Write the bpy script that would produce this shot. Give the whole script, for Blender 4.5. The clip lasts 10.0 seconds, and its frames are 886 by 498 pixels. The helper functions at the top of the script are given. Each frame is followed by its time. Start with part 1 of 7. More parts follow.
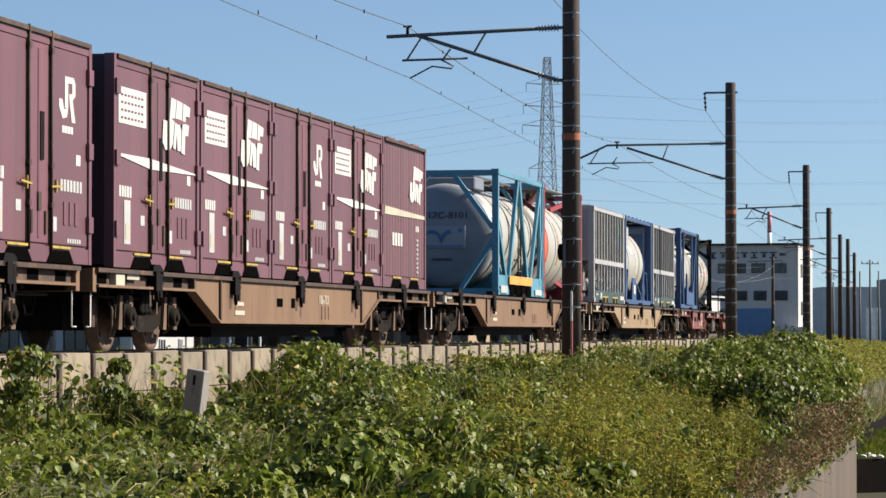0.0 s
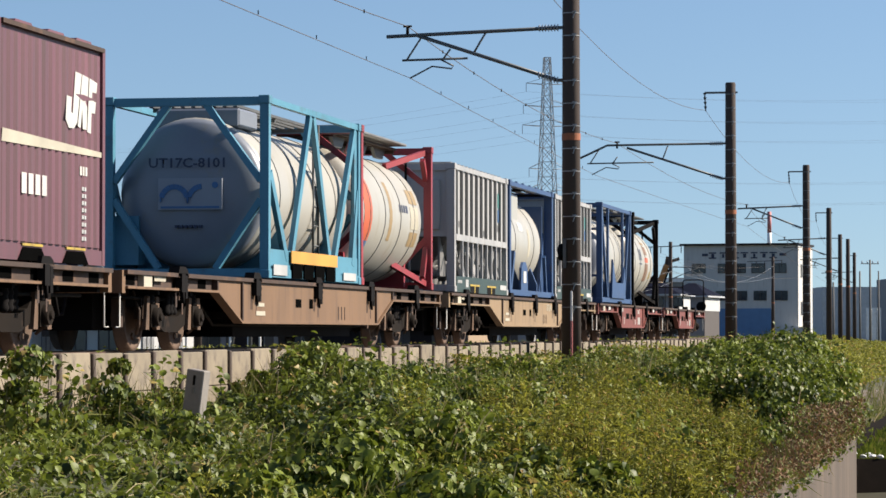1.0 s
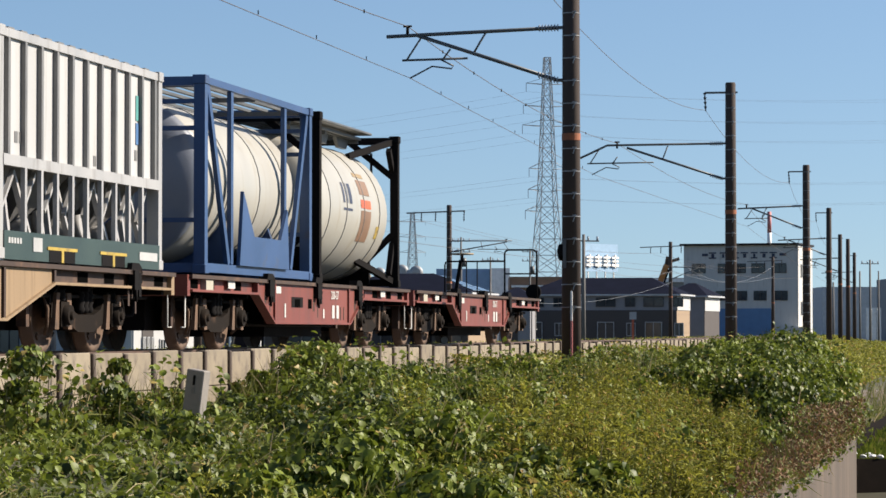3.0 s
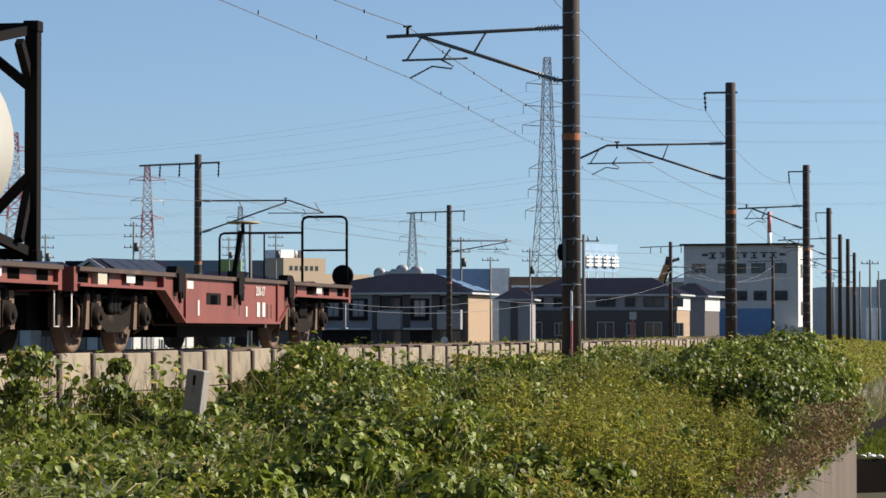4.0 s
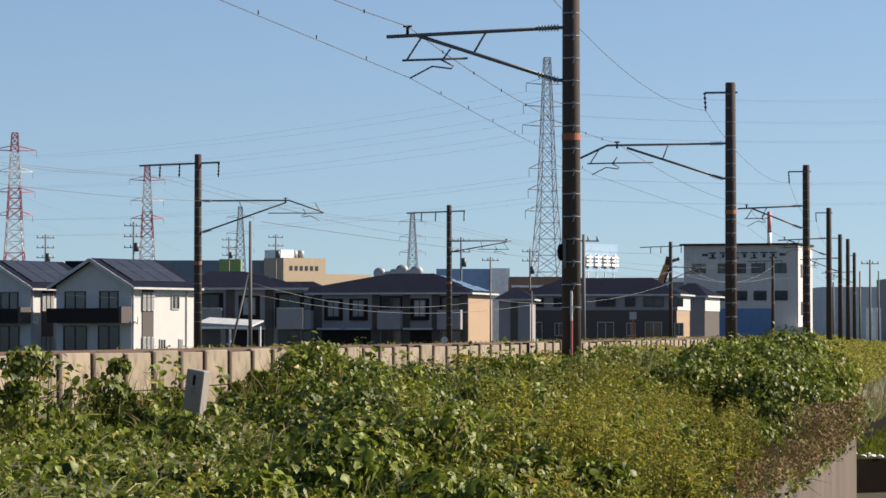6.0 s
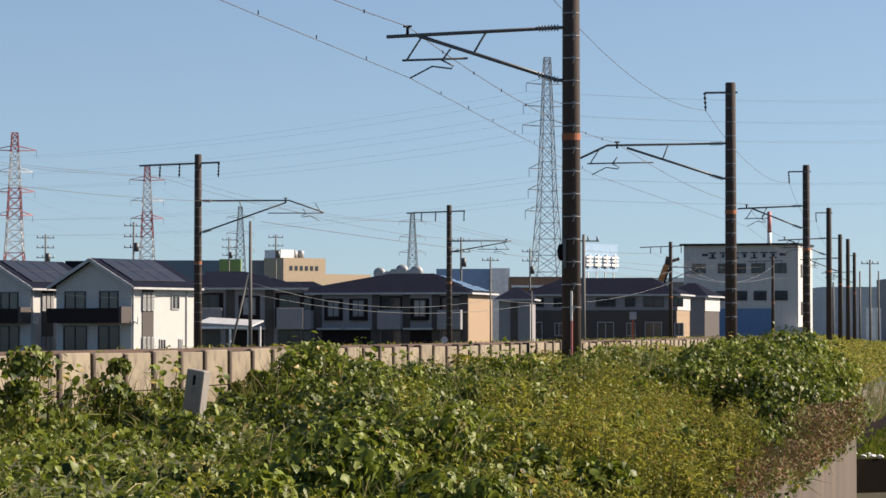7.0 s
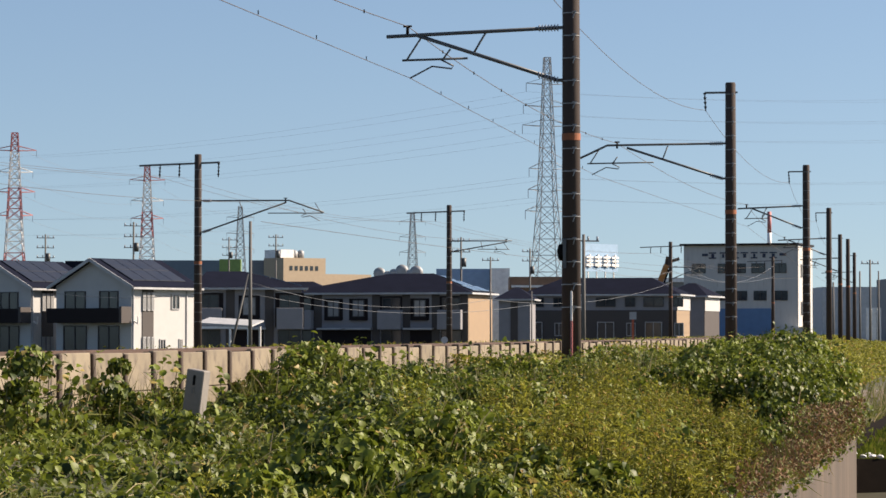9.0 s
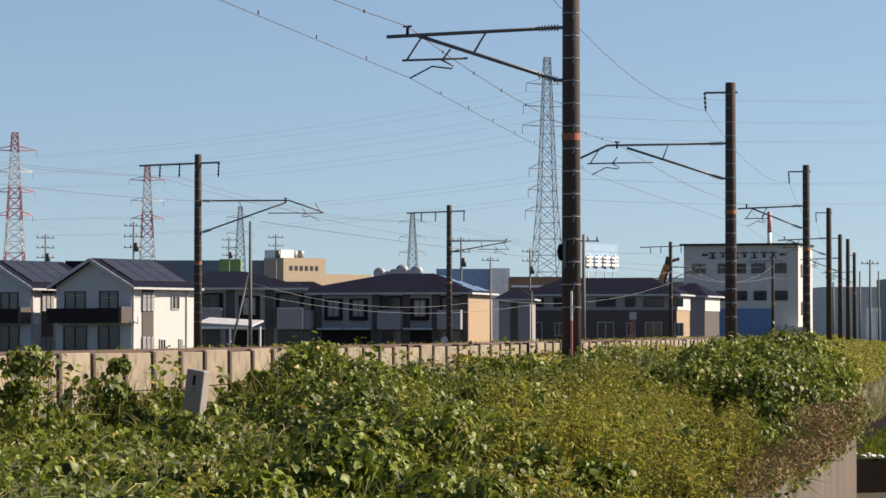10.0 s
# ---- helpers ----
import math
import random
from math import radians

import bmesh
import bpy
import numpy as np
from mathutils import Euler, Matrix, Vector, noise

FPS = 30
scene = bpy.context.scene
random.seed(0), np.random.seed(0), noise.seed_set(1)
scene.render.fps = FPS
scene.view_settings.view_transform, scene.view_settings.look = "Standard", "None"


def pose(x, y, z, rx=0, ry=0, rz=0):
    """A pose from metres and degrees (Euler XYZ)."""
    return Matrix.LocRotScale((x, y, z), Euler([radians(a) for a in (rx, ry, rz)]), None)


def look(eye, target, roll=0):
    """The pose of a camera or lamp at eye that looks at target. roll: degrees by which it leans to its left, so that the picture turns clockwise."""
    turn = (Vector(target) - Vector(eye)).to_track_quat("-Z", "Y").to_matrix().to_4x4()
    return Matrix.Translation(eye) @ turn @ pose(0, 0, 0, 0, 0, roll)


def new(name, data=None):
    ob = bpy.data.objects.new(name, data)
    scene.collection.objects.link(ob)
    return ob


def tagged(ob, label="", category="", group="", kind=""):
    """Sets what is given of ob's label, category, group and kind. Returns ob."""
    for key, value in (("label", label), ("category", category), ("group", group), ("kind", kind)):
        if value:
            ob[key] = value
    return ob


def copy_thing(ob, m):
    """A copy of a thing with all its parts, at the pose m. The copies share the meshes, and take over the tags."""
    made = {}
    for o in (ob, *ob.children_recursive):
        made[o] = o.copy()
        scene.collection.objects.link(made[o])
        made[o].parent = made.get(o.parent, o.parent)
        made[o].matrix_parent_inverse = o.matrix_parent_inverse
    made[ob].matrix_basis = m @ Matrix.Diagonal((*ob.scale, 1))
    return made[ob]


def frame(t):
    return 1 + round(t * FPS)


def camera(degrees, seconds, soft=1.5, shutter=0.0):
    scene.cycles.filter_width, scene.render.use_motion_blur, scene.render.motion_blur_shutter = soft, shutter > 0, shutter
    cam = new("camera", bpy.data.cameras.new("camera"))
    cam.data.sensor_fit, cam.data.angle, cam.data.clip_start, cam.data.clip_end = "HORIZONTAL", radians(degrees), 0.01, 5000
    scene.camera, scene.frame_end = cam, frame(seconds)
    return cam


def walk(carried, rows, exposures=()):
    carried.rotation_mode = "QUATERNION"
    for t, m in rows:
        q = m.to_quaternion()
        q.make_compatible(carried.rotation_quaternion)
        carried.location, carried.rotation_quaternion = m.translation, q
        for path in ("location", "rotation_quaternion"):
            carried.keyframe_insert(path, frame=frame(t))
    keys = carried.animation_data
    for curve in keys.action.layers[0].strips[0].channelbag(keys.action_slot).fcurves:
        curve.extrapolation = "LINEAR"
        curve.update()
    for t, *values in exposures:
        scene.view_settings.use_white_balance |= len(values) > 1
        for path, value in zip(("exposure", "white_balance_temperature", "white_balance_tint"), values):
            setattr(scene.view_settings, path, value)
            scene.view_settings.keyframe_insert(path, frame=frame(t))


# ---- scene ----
# World: x to the right, y away from the camera, z up from rail level.
EYE = 0.24
cam = camera(16.99, 10.0, soft=1.55)
STILL = pose(0, 0, EYE, 91.604, 0, 0)
# the white balance drifts warmer once the train has gone
walk(cam, [(0, STILL), (10, STILL)], [(0, 0.95, 6500, 10), (4.6, 0.95, 6550, 10), (6.8, 0.97, 6950, 13), (10, 0.97, 7100, 14)])

# ---- light ----
SUN_AZ, SUN_EL = radians(79), radians(33)      # azimuth clockwise from +y
world = bpy.data.worlds.new("sky")
world.use_nodes = True
scene.world = world
wt = world.node_tree
sky = wt.nodes.new("ShaderNodeTexSky")
sky.sky_type, sky.sun_disc = "NISHITA", False
sky.sun_elevation, sky.sun_rotation = SUN_EL, SUN_AZ
sky.air_density, sky.dust_density, sky.ozone_density = 1.0, 0.6, 4.0
wt.nodes["Background"].inputs["Strength"].default_value = 0.070
# clear autumn air: the sky's blue reaches far down towards the horizon
tcw = wt.nodes.new("ShaderNodeTexCoord")
lift = wt.nodes.new("ShaderNodeVectorMath")
lift.operation = "ADD"
lift.inputs[1].default_value = (0, 0, 0.07)
wt.links.new(tcw.outputs["Generated"], lift.inputs[0])
wt.links.new(lift.outputs[0], sky.inputs["Vector"])
wt.links.new(sky.outputs["Color"], wt.nodes["Background"].inputs["Color"])
sun = new("sun", bpy.data.lights.new("sun", "SUN"))
sun.data.energy, sun.data.angle, sun.data.color = 5.0, radians(0.53), (1.0, 0.90, 0.77)
sun.matrix_world = look((200 * math.sin(SUN_AZ) * math.cos(SUN_EL), 200 * math.cos(SUN_AZ) * math.cos(SUN_EL), 200 * math.sin(SUN_EL)), (0, 0, 0))

# ---- the line of the track ----
BEAR, BEND_A, BEND_B, RADIUS = 0.1878, 86.5, 127.0, 900.0
SPEED = 19.24


def track(s, off=0.0):
    """Place and bearing on the track's centre line s metres along it, off metres to its right-hand side."""
    x, y, b = -11.64, 0.0, BEAR
    a = min(s, BEND_A)
    x, y = x + a * math.sin(b), y + a * math.cos(b)
    if s > BEND_A:
        a = min(s, BEND_B) - BEND_A
        b2 = b - a / RADIUS
        x, y = x + RADIUS * (math.cos(b2) - math.cos(b)), y + RADIUS * (math.sin(b) - math.sin(b2))
        b = b2
    if s > BEND_B:
        x, y = x + (s - BEND_B) * math.sin(b), y + (s - BEND_B) * math.cos(b)
    return x + off * math.cos(b), y - off * math.sin(b), b


def on_track(s, off=0.0, z=0.0, turn=0.0):
    x, y, b = track(s, off)
    return pose(x, y, z, 0, 0, 90 - math.degrees(b) + turn)


def line_x(d):
    """The x of the plane of the train's near side, level with the eye's foot, at depth d."""
    e = 0.0
    if d > 85:
        e = (min(d, 125) - 85) ** 2 / 1800 + max(0, d - 125) * 0.0444
    return 0.1901 * d - e


# ---- building helpers ----
def box(bm, x0, x1, y0, y1, z0, z1):
    v = [bm.verts.new((x, y, z)) for x in (x0, x1) for y in (y0, y1) for z in (z0, z1)]
    for f in ((0, 1, 3, 2), (4, 6, 7, 5), (0, 4, 5, 1), (2, 3, 7, 6), (0, 2, 6, 4), (1, 5, 7, 3)):
        bm.faces.new([v[i] for i in f])
    return v


def beam(bm, p, q, w, h=None):
    """A square bar from p to q."""
    p, q = Vector(p), Vector(q)
    h = h or w
    d = (q - p).normalized()
    up = Vector((0, 0, 1)) if abs(d.z) < 0.95 else Vector((1, 0, 0))
    a = d.cross(up).normalized() * w / 2
    b = a.cross(d).normalized() * h / 2
    v = [bm.verts.new(o + i * a + j * b) for o in (p, q) for i, j in ((-1, -1), (1, -1), (1, 1), (-1, 1))]
    for f in ((3, 2, 1, 0), (4, 5, 6, 7), (0, 1, 5, 4), (1, 2, 6, 5), (2, 3, 7, 6), (3, 0, 4, 7)):
        bm.faces.new([v[i] for i in f])


def tube(bm, p, q, r, r2=None, n=10, smooth=True):
    p, q = Vector(p), Vector(q)
    r2 = r if r2 is None else r2
    d = (q - p).normalized()
    a = d.orthogonal().normalized()
    b = d.cross(a)
    rings = [[bm.verts.new(o + (a * math.cos(t) + b * math.sin(t)) * k) for t in [2 * math.pi * i / n for i in range(n)]] for o, k in ((p, r), (q, r2))]
    for i in range(n):
        f = bm.faces.new((rings[0][i], rings[0][(i + 1) % n], rings[1][(i + 1) % n], rings[1][i]))
        f.smooth = smooth
    bm.faces.new(rings[0][::-1])
    bm.faces.new(rings[1])


def pipe(bm, pts, r, n=8):
    """One bent round bar through the points."""
    pts = [Vector(p) for p in pts]
    rings = []
    side = None
    for i, p in enumerate(pts):
        d = (pts[min(i + 1, len(pts) - 1)] - pts[max(i - 1, 0)]).normalized()
        side = d.orthogonal().normalized() if side is None else (side - d * side.dot(d)).normalized()
        up = d.cross(side)
        rings.append([bm.verts.new(p + (side * math.cos(t) + up * math.sin(t)) * r) for t in [2 * math.pi * k / n for k in range(n)]])
    for a, b in zip(rings, rings[1:]):
        for k in range(n):
            bm.faces.new((a[k], a[(k + 1) % n], b[(k + 1) % n], b[k])).smooth = True
    bm.faces.new(rings[0][::-1])
    bm.faces.new(rings[-1])


def lathe(bm, rows, axis="x", n=32, at=(0, 0, 0), smooth=True):
    """A turned solid: rows of (place along the axis, radius)."""
    rings = []
    for u, r in rows:
        ring = []
        for i in range(n):
            t = 2 * math.pi * i / n
            c, s = r * math.cos(t), r * math.sin(t)
            p = {"x": (u, c, s), "y": (c, u, s), "z": (c, s, u)}[axis]
            ring.append(bm.verts.new((p[0] + at[0], p[1] + at[1], p[2] + at[2])))
        rings.append(ring)
    for a, b in zip(rings, rings[1:]):
        for i in range(n):
            bm.faces.new((a[i], a[(i + 1) % n], b[(i + 1) % n], b[i])).smooth = smooth
    bm.faces.new(rings[0][::-1])
    bm.faces.new(rings[-1])


def slab(bm, pts, y0, y1):
    """An upright plate: its outline as (x, z), from y0 to y1."""
    a = [bm.verts.new((x, y0, z)) for x, z in pts]
    b = [bm.verts.new((x, y1, z)) for x, z in pts]
    bm.faces.new(a)
    bm.faces.new(b[::-1])
    for i in range(len(pts)):
        j = (i + 1) % len(pts)
        bm.faces.new((a[j], a[i], b[i], b[j]))


def mesh_of(name, bm, material, bevel=0.0):
    if bevel:
        bmesh.ops.bevel(bm, geom=bm.edges[:], offset=bevel, segments=1, affect="EDGES", profile=0.5)
    bmesh.ops.recalc_face_normals(bm, faces=bm.faces[:])
    me = bpy.data.meshes.new(name)
    bm.to_mesh(me)
    bm.free()
    me.materials.append(material)
    return me


def part(name, bm, material, parent, label="", bevel=0.0):
    ob = new(name, mesh_of(name, bm, material, bevel))
    ob.parent = parent
    if label:
        ob["label"] = label
    return ob


def share(ob, parent, m=None):
    """Another part on the same mesh."""
    o = new(ob.name.split(".")[0], ob.data)
    o.parent = parent
    if m is not None:
        o.matrix_basis = m
    return o


def thing(name, label, category, m=None, group="", kind=""):
    ob = new(name)
    ob.empty_display_size = 0.2
    if m is not None:
        ob.matrix_basis = m
    return tagged(ob, label, category, group, kind)


def single(name, bm, material, label, category, m=None, group="", kind="", bevel=0.0):
    ob = new(name, mesh_of(name, bm, material, bevel))
    if m is not None:
        ob.matrix_basis = m
    return tagged(ob, label, category, group, kind)


def B():
    return bmesh.new()


def bx(*a):
    bm = bmesh.new()
    box(bm, *a)
    return bm


def letters(words, size, material, parent, m, name="lettering", squeeze=1.0):
    """Writing in the built-in font, as a mesh lying in the xy plane of m."""
    cu = bpy.data.curves.new(name, "FONT")
    cu.offset = 0.02 * size
    cu.body, cu.size, cu.align_x, cu.align_y, cu.resolution_u = words, size, "CENTER", "CENTER", 2
    tmp = bpy.data.objects.new(name, cu)
    me = bpy.data.meshes.new_from_object(tmp)
    bpy.data.objects.remove(tmp)
    me.materials.clear()
    me.materials.append(material)
    ob = new(name, me)
    ob.parent = parent
    ob.matrix_basis = m @ Matrix.Diagonal((squeeze, 1, 1, 1))
    return ob


# ---- materials ----
def surface(name, col, rough=0.6, metal=0.0, vary=0.18, scale=1.5, grain=30.0, bump=0.15, dirt=None, amount=0.0, streak=False, each=0.0, spec=0.5, island=0.0):
    m = bpy.data.materials.new(name)
    m.use_nodes = True
    nt = m.node_tree
    nd, ln = nt.nodes, nt.links
    p = nd["Principled BSDF"]
    tc = nd.new("ShaderNodeTexCoord")
    big = nd.new("ShaderNodeTexNoise")
    big.inputs["Scale"].default_value, big.inputs["Detail"].default_value = scale, 5
    fine = nd.new("ShaderNodeTexNoise")
    fine.inputs["Scale"].default_value, fine.inputs["Detail"].default_value = grain, 3
    mp = nd.new("ShaderNodeMapping")
    if streak:
        mp.inputs["Scale"].default_value = (1, 1, 0.12)
    ln.new(tc.outputs["Object"], mp.inputs["Vector"])
    ln.new(mp.outputs["Vector"], big.inputs["Vector"])
    ln.new(tc.outputs["Object"], fine.inputs["Vector"])
    add = nd.new("ShaderNodeMath")
    add.operation = "MULTIPLY_ADD"
    add.inputs[1].default_value = 0.35
    ln.new(fine.outputs["Fac"], add.inputs[0])
    ln.new(big.outputs["Fac"], add.inputs[2])
    ramp = nd.new("ShaderNodeMapRange")
    ramp.inputs["From Min"].default_value, ramp.inputs["From Max"].default_value = 0.4, 0.95
    ramp.inputs["To Min"].default_value, ramp.inputs["To Max"].default_value = 1 - vary, 1 + vary
    ln.new(add.outputs[0], ramp.inputs["Value"])
    val = ramp.outputs["Result"]
    for amt, src in ((each, "obj"), (island, "geo")):
        if amt:
            node = nd.new("ShaderNodeObjectInfo" if src == "obj" else "ShaderNodeNewGeometry")
            mr = nd.new("ShaderNodeMapRange")
            mr.inputs["To Min"].default_value, mr.inputs["To Max"].default_value = 1 - amt, 1 + amt
            ln.new(node.outputs["Random" if src == "obj" else "Random Per Island"], mr.inputs["Value"])
            mu = nd.new("ShaderNodeMath")
            mu.operation = "MULTIPLY"
            ln.new(val, mu.inputs[0])
            ln.new(mr.outputs["Result"], mu.inputs[1])
            val = mu.outputs[0]
    tint = nd.new("ShaderNodeVectorMath")
    tint.operation = "SCALE"
    tint.inputs[0].default_value = col
    ln.new(val, tint.inputs["Scale"])
    out = tint.outputs["Vector"]
    if dirt:
        dn = nd.new("ShaderNodeTexNoise")
        dn.inputs["Scale"].default_value, dn.inputs["Detail"].default_value, dn.inputs["Roughness"].default_value = scale * 1.7, 8, 0.65
        dm = nd.new("ShaderNodeMapping")
        dm.inputs["Location"].default_value = (7.3, 2.1, 4.4)
        if streak:
            dm.inputs["Scale"].default_value = (2.0, 2.0, 0.16)
        ln.new(tc.outputs["Object"], dm.inputs["Vector"])
        ln.new(dm.outputs["Vector"], dn.inputs["Vector"])
        dr = nd.new("ShaderNodeMapRange")
        dr.inputs["From Min"].default_value, dr.inputs["From Max"].default_value = 0.62 - amount * 0.3, 0.78 - amount * 0.2
        dr.inputs["To Max"].default_value = 0.85
        ln.new(dn.outputs["Fac"], dr.inputs["Value"])
        mx = nd.new("ShaderNodeMix")
        mx.data_type = "RGBA"
        ln.new(dr.outputs["Result"], mx.inputs["Factor"])
        ln.new(out, mx.inputs[6])
        mx.inputs[7].default_value = (*dirt, 1)
        out = mx.outputs[2]
    ln.new(out, p.inputs["Base Color"])
    p.inputs["Metallic"].default_value = metal
    p.inputs["Specular IOR Level"].default_value = spec
    rr = nd.new("ShaderNodeMapRange")
    rr.inputs["To Min"].default_value, rr.inputs["To Max"].default_value = max(0.02, rough - 0.12), min(1, rough + 0.12)
    ln.new(big.outputs["Fac"], rr.inputs["Value"])
    ln.new(rr.outputs["Result"], p.inputs["Roughness"])
    if bump:
        bn = nd.new("ShaderNodeBump")
        bn.inputs["Strength"].default_value, bn.inputs["Distance"].default_value = bump, 0.01
        ln.new(add.outputs[0], bn.inputs["Height"])
        ln.new(bn.outputs["Normal"], p.inputs["Normal"])
    return m


def leafy(name, dark, light, dry=(0.30, 0.24, 0.08), dry_share=0.05, gloss=0.45, through_light=0.35):
    """Leaves: a colour for each leaf between dark and light, a few dry, some light passing through."""
    m = bpy.data.materials.new(name)
    m.use_nodes = True
    nd, ln = m.node_tree.nodes, m.node_tree.links
    p = nd["Principled BSDF"]
    geo = nd.new("ShaderNodeNewGeometry")
    tc = nd.new("ShaderNodeTexCoord")
    no = nd.new("ShaderNodeTexNoise")
    no.inputs["Scale"].default_value, no.inputs["Detail"].default_value = 0.8, 4
    ln.new(tc.outputs["Object"], no.inputs["Vector"])
    mixv = nd.new("ShaderNodeMath")
    mixv.operation = "MULTIPLY_ADD"
    mixv.inputs[1].default_value = 0.7
    ln.new(geo.outputs["Random Per Island"], mixv.inputs[0])
    sub = nd.new("ShaderNodeMath")
    sub.operation = "MULTIPLY_ADD"
    sub.inputs[1].default_value, sub.inputs[2].default_value = 1.2, -0.45
    ln.new(no.outputs["Fac"], sub.inputs[0])
    ln.new(sub.outputs[0], mixv.inputs[2])
    ramp = nd.new("ShaderNodeValToRGB")
    ramp.color_ramp.elements[0].color, ramp.color_ramp.elements[1].color = (*dark, 1), (*light, 1)
    ramp.color_ramp.elements[0].position, ramp.color_ramp.elements[1].position = 0.1, 0.95
    ln.new(mixv.outputs[0], ramp.inputs["Fac"])
    wn = nd.new("ShaderNodeTexWhiteNoise")
    wn.noise_dimensions = "1D"
    ln.new(geo.outputs["Random Per Island"], wn.inputs["W"])
    lt = nd.new("ShaderNodeMath")
    lt.operation = "LESS_THAN"
    lt.inputs[1].default_value = dry_share
    ln.new(wn.outputs["Value"], lt.inputs[0])
    mx = nd.new("ShaderNodeMix")
    mx.data_type = "RGBA"
    ln.new(lt.outputs[0], mx.inputs["Factor"])
    ln.new(ramp.outputs["Color"], mx.inputs[6])
    mx.inputs[7].default_value = (*dry, 1)
    ln.new(mx.outputs[2], p.inputs["Base Color"])
    p.inputs["Roughness"].default_value, p.inputs["Specular IOR Level"].default_value = gloss, 0.3
    tr = nd.new("ShaderNodeBsdfTranslucent")
    ln.new(mx.outputs[2], tr.inputs["Color"])
    ms = nd.new("ShaderNodeMixShader")
    ms.inputs["Fac"].default_value = through_light
    ln.new(p.outputs[0], ms.inputs[1])
    ln.new(tr.outputs[0], ms.inputs[2])
    ln.new(ms.outputs[0], nd["Material Output"].inputs["Surface"])
    return m


M_PURPLE = surface("purple_paint", (0.120, 0.046, 0.059), 0.5, vary=0.16, scale=1.2, dirt=(0.078, 0.044, 0.046), amount=0.38, streak=True, each=0.14)
# the container purple again, with the ends' shade put into the colour
M_PURPLE_SHADE = surface("dark_purple_paint", (0.026, 0.010, 0.016), 0.6, each=0.1)
M_WHITE = surface("white_marking", (0.460, 0.455, 0.425), 0.6, vary=0.1, dirt=(0.340, 0.286, 0.258), amount=0.1)
M_CREAM = surface("cream_marking", (0.370, 0.340, 0.265), 0.6)
M_YELLOW = surface("yellow_paint", (0.340, 0.240, 0.036), 0.7, dirt=(0.100, 0.060, 0.040), amount=0.42, scale=5)
M_ORANGE = surface("orange_paint", (0.510, 0.245, 0.041), 0.6)
M_RUST = surface("rusty_steel", (0.040, 0.022, 0.015), 0.8, vary=0.3, dirt=(0.136, 0.068, 0.034), amount=0.3)
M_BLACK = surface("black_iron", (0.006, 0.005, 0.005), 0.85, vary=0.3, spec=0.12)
# for flat patches: the shade inside an opening is put into the colour
M_VOID = surface("unlit_opening", (0.003, 0.003, 0.003), 1.0, spec=0.0, bump=0)
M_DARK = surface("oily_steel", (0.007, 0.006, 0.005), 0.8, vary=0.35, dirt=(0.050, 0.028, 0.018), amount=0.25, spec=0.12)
# dusty steel, its base blackened to carry the shade under the wagon
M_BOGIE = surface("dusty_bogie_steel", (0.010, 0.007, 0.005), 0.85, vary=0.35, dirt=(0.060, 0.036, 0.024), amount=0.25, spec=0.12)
M_HORN = surface("dusty_tan_casting", (0.105, 0.062, 0.038), 0.85, vary=0.35, grain=40, dirt=(0.020, 0.014, 0.010), amount=0.45)
M_TAN = surface("tan_wagon_paint", (0.150, 0.084, 0.042), 0.7, vary=0.2, dirt=(0.070, 0.040, 0.024), amount=0.36, streak=True)
M_TAN2 = surface("light_tan_wagon_paint", (0.228, 0.155, 0.085), 0.65, vary=0.14, dirt=(0.109, 0.068, 0.034), amount=0.32, streak=True)
M_RED = surface("red_wagon_paint", (0.150, 0.034, 0.024), 0.6, vary=0.18, dirt=(0.075, 0.034, 0.027), amount=0.3, streak=True)
M_BLUE = surface("light_blue_frame_paint", (0.066, 0.205, 0.285), 0.5, vary=0.15, dirt=(0.068, 0.082, 0.088), amount=0.15)
M_BLUE2 = surface("deep_blue_frame_paint", (0.023, 0.060, 0.150), 0.5, vary=0.15, dirt=(0.054, 0.054, 0.068), amount=0.15)
M_CRIMSON = surface("crimson_frame_paint", (0.245, 0.024, 0.034), 0.5, vary=0.15, dirt=(0.082, 0.034, 0.034), amount=0.2)
M_TANK = surface("white_tank_cladding", (0.350, 0.338, 0.302), 0.38, vary=0.07, scale=0.9, bump=0.05, dirt=(0.255, 0.205, 0.130), amount=0.26, streak=True)
# tank white with the shade of the near ends put into a blue-grey
M_TANK_SHADE = surface("grey_white_tank_end", (0.177, 0.194, 0.231), 0.4, vary=0.07, dirt=(0.204, 0.184, 0.150), amount=0.15)
M_SILVER = surface("grey_silver_paint", (0.354, 0.347, 0.340), 0.45, metal=0.15, vary=0.12, dirt=(0.136, 0.116, 0.095), amount=0.2, streak=True)
M_SILVER_D = surface("grey_hopper_steel", (0.163, 0.160, 0.156), 0.5, metal=0.2, vary=0.2)
M_GREEN = surface("dark_green_paint", (0.022, 0.042, 0.037), 0.5, vary=0.2)
M_NAVY = surface("navy_lettering", (0.024, 0.034, 0.068), 0.6)
M_BLUEMARK = surface("blue_marking", (0.054, 0.136, 0.286), 0.6)
M_PALE = surface("pale_grey_marking", (0.350, 0.355, 0.350), 0.6)
M_BROWNMARK = surface("brown_marking", (0.177, 0.102, 0.061), 0.6)
M_OCHRE = surface("ochre_marking", (0.250, 0.175, 0.085), 0.6)
M_REDMARK = surface("orange_red_marking", (0.442, 0.088, 0.034), 0.6)
M_TEAL = surface("teal_marking", (0.068, 0.245, 0.231), 0.6)
M_POLE = surface("weathered_concrete_pole", (0.046, 0.032, 0.027), 0.85, vary=0.28, scale=1.2, grain=60, bump=0.35, dirt=(0.102, 0.085, 0.075), amount=0.25, streak=True)
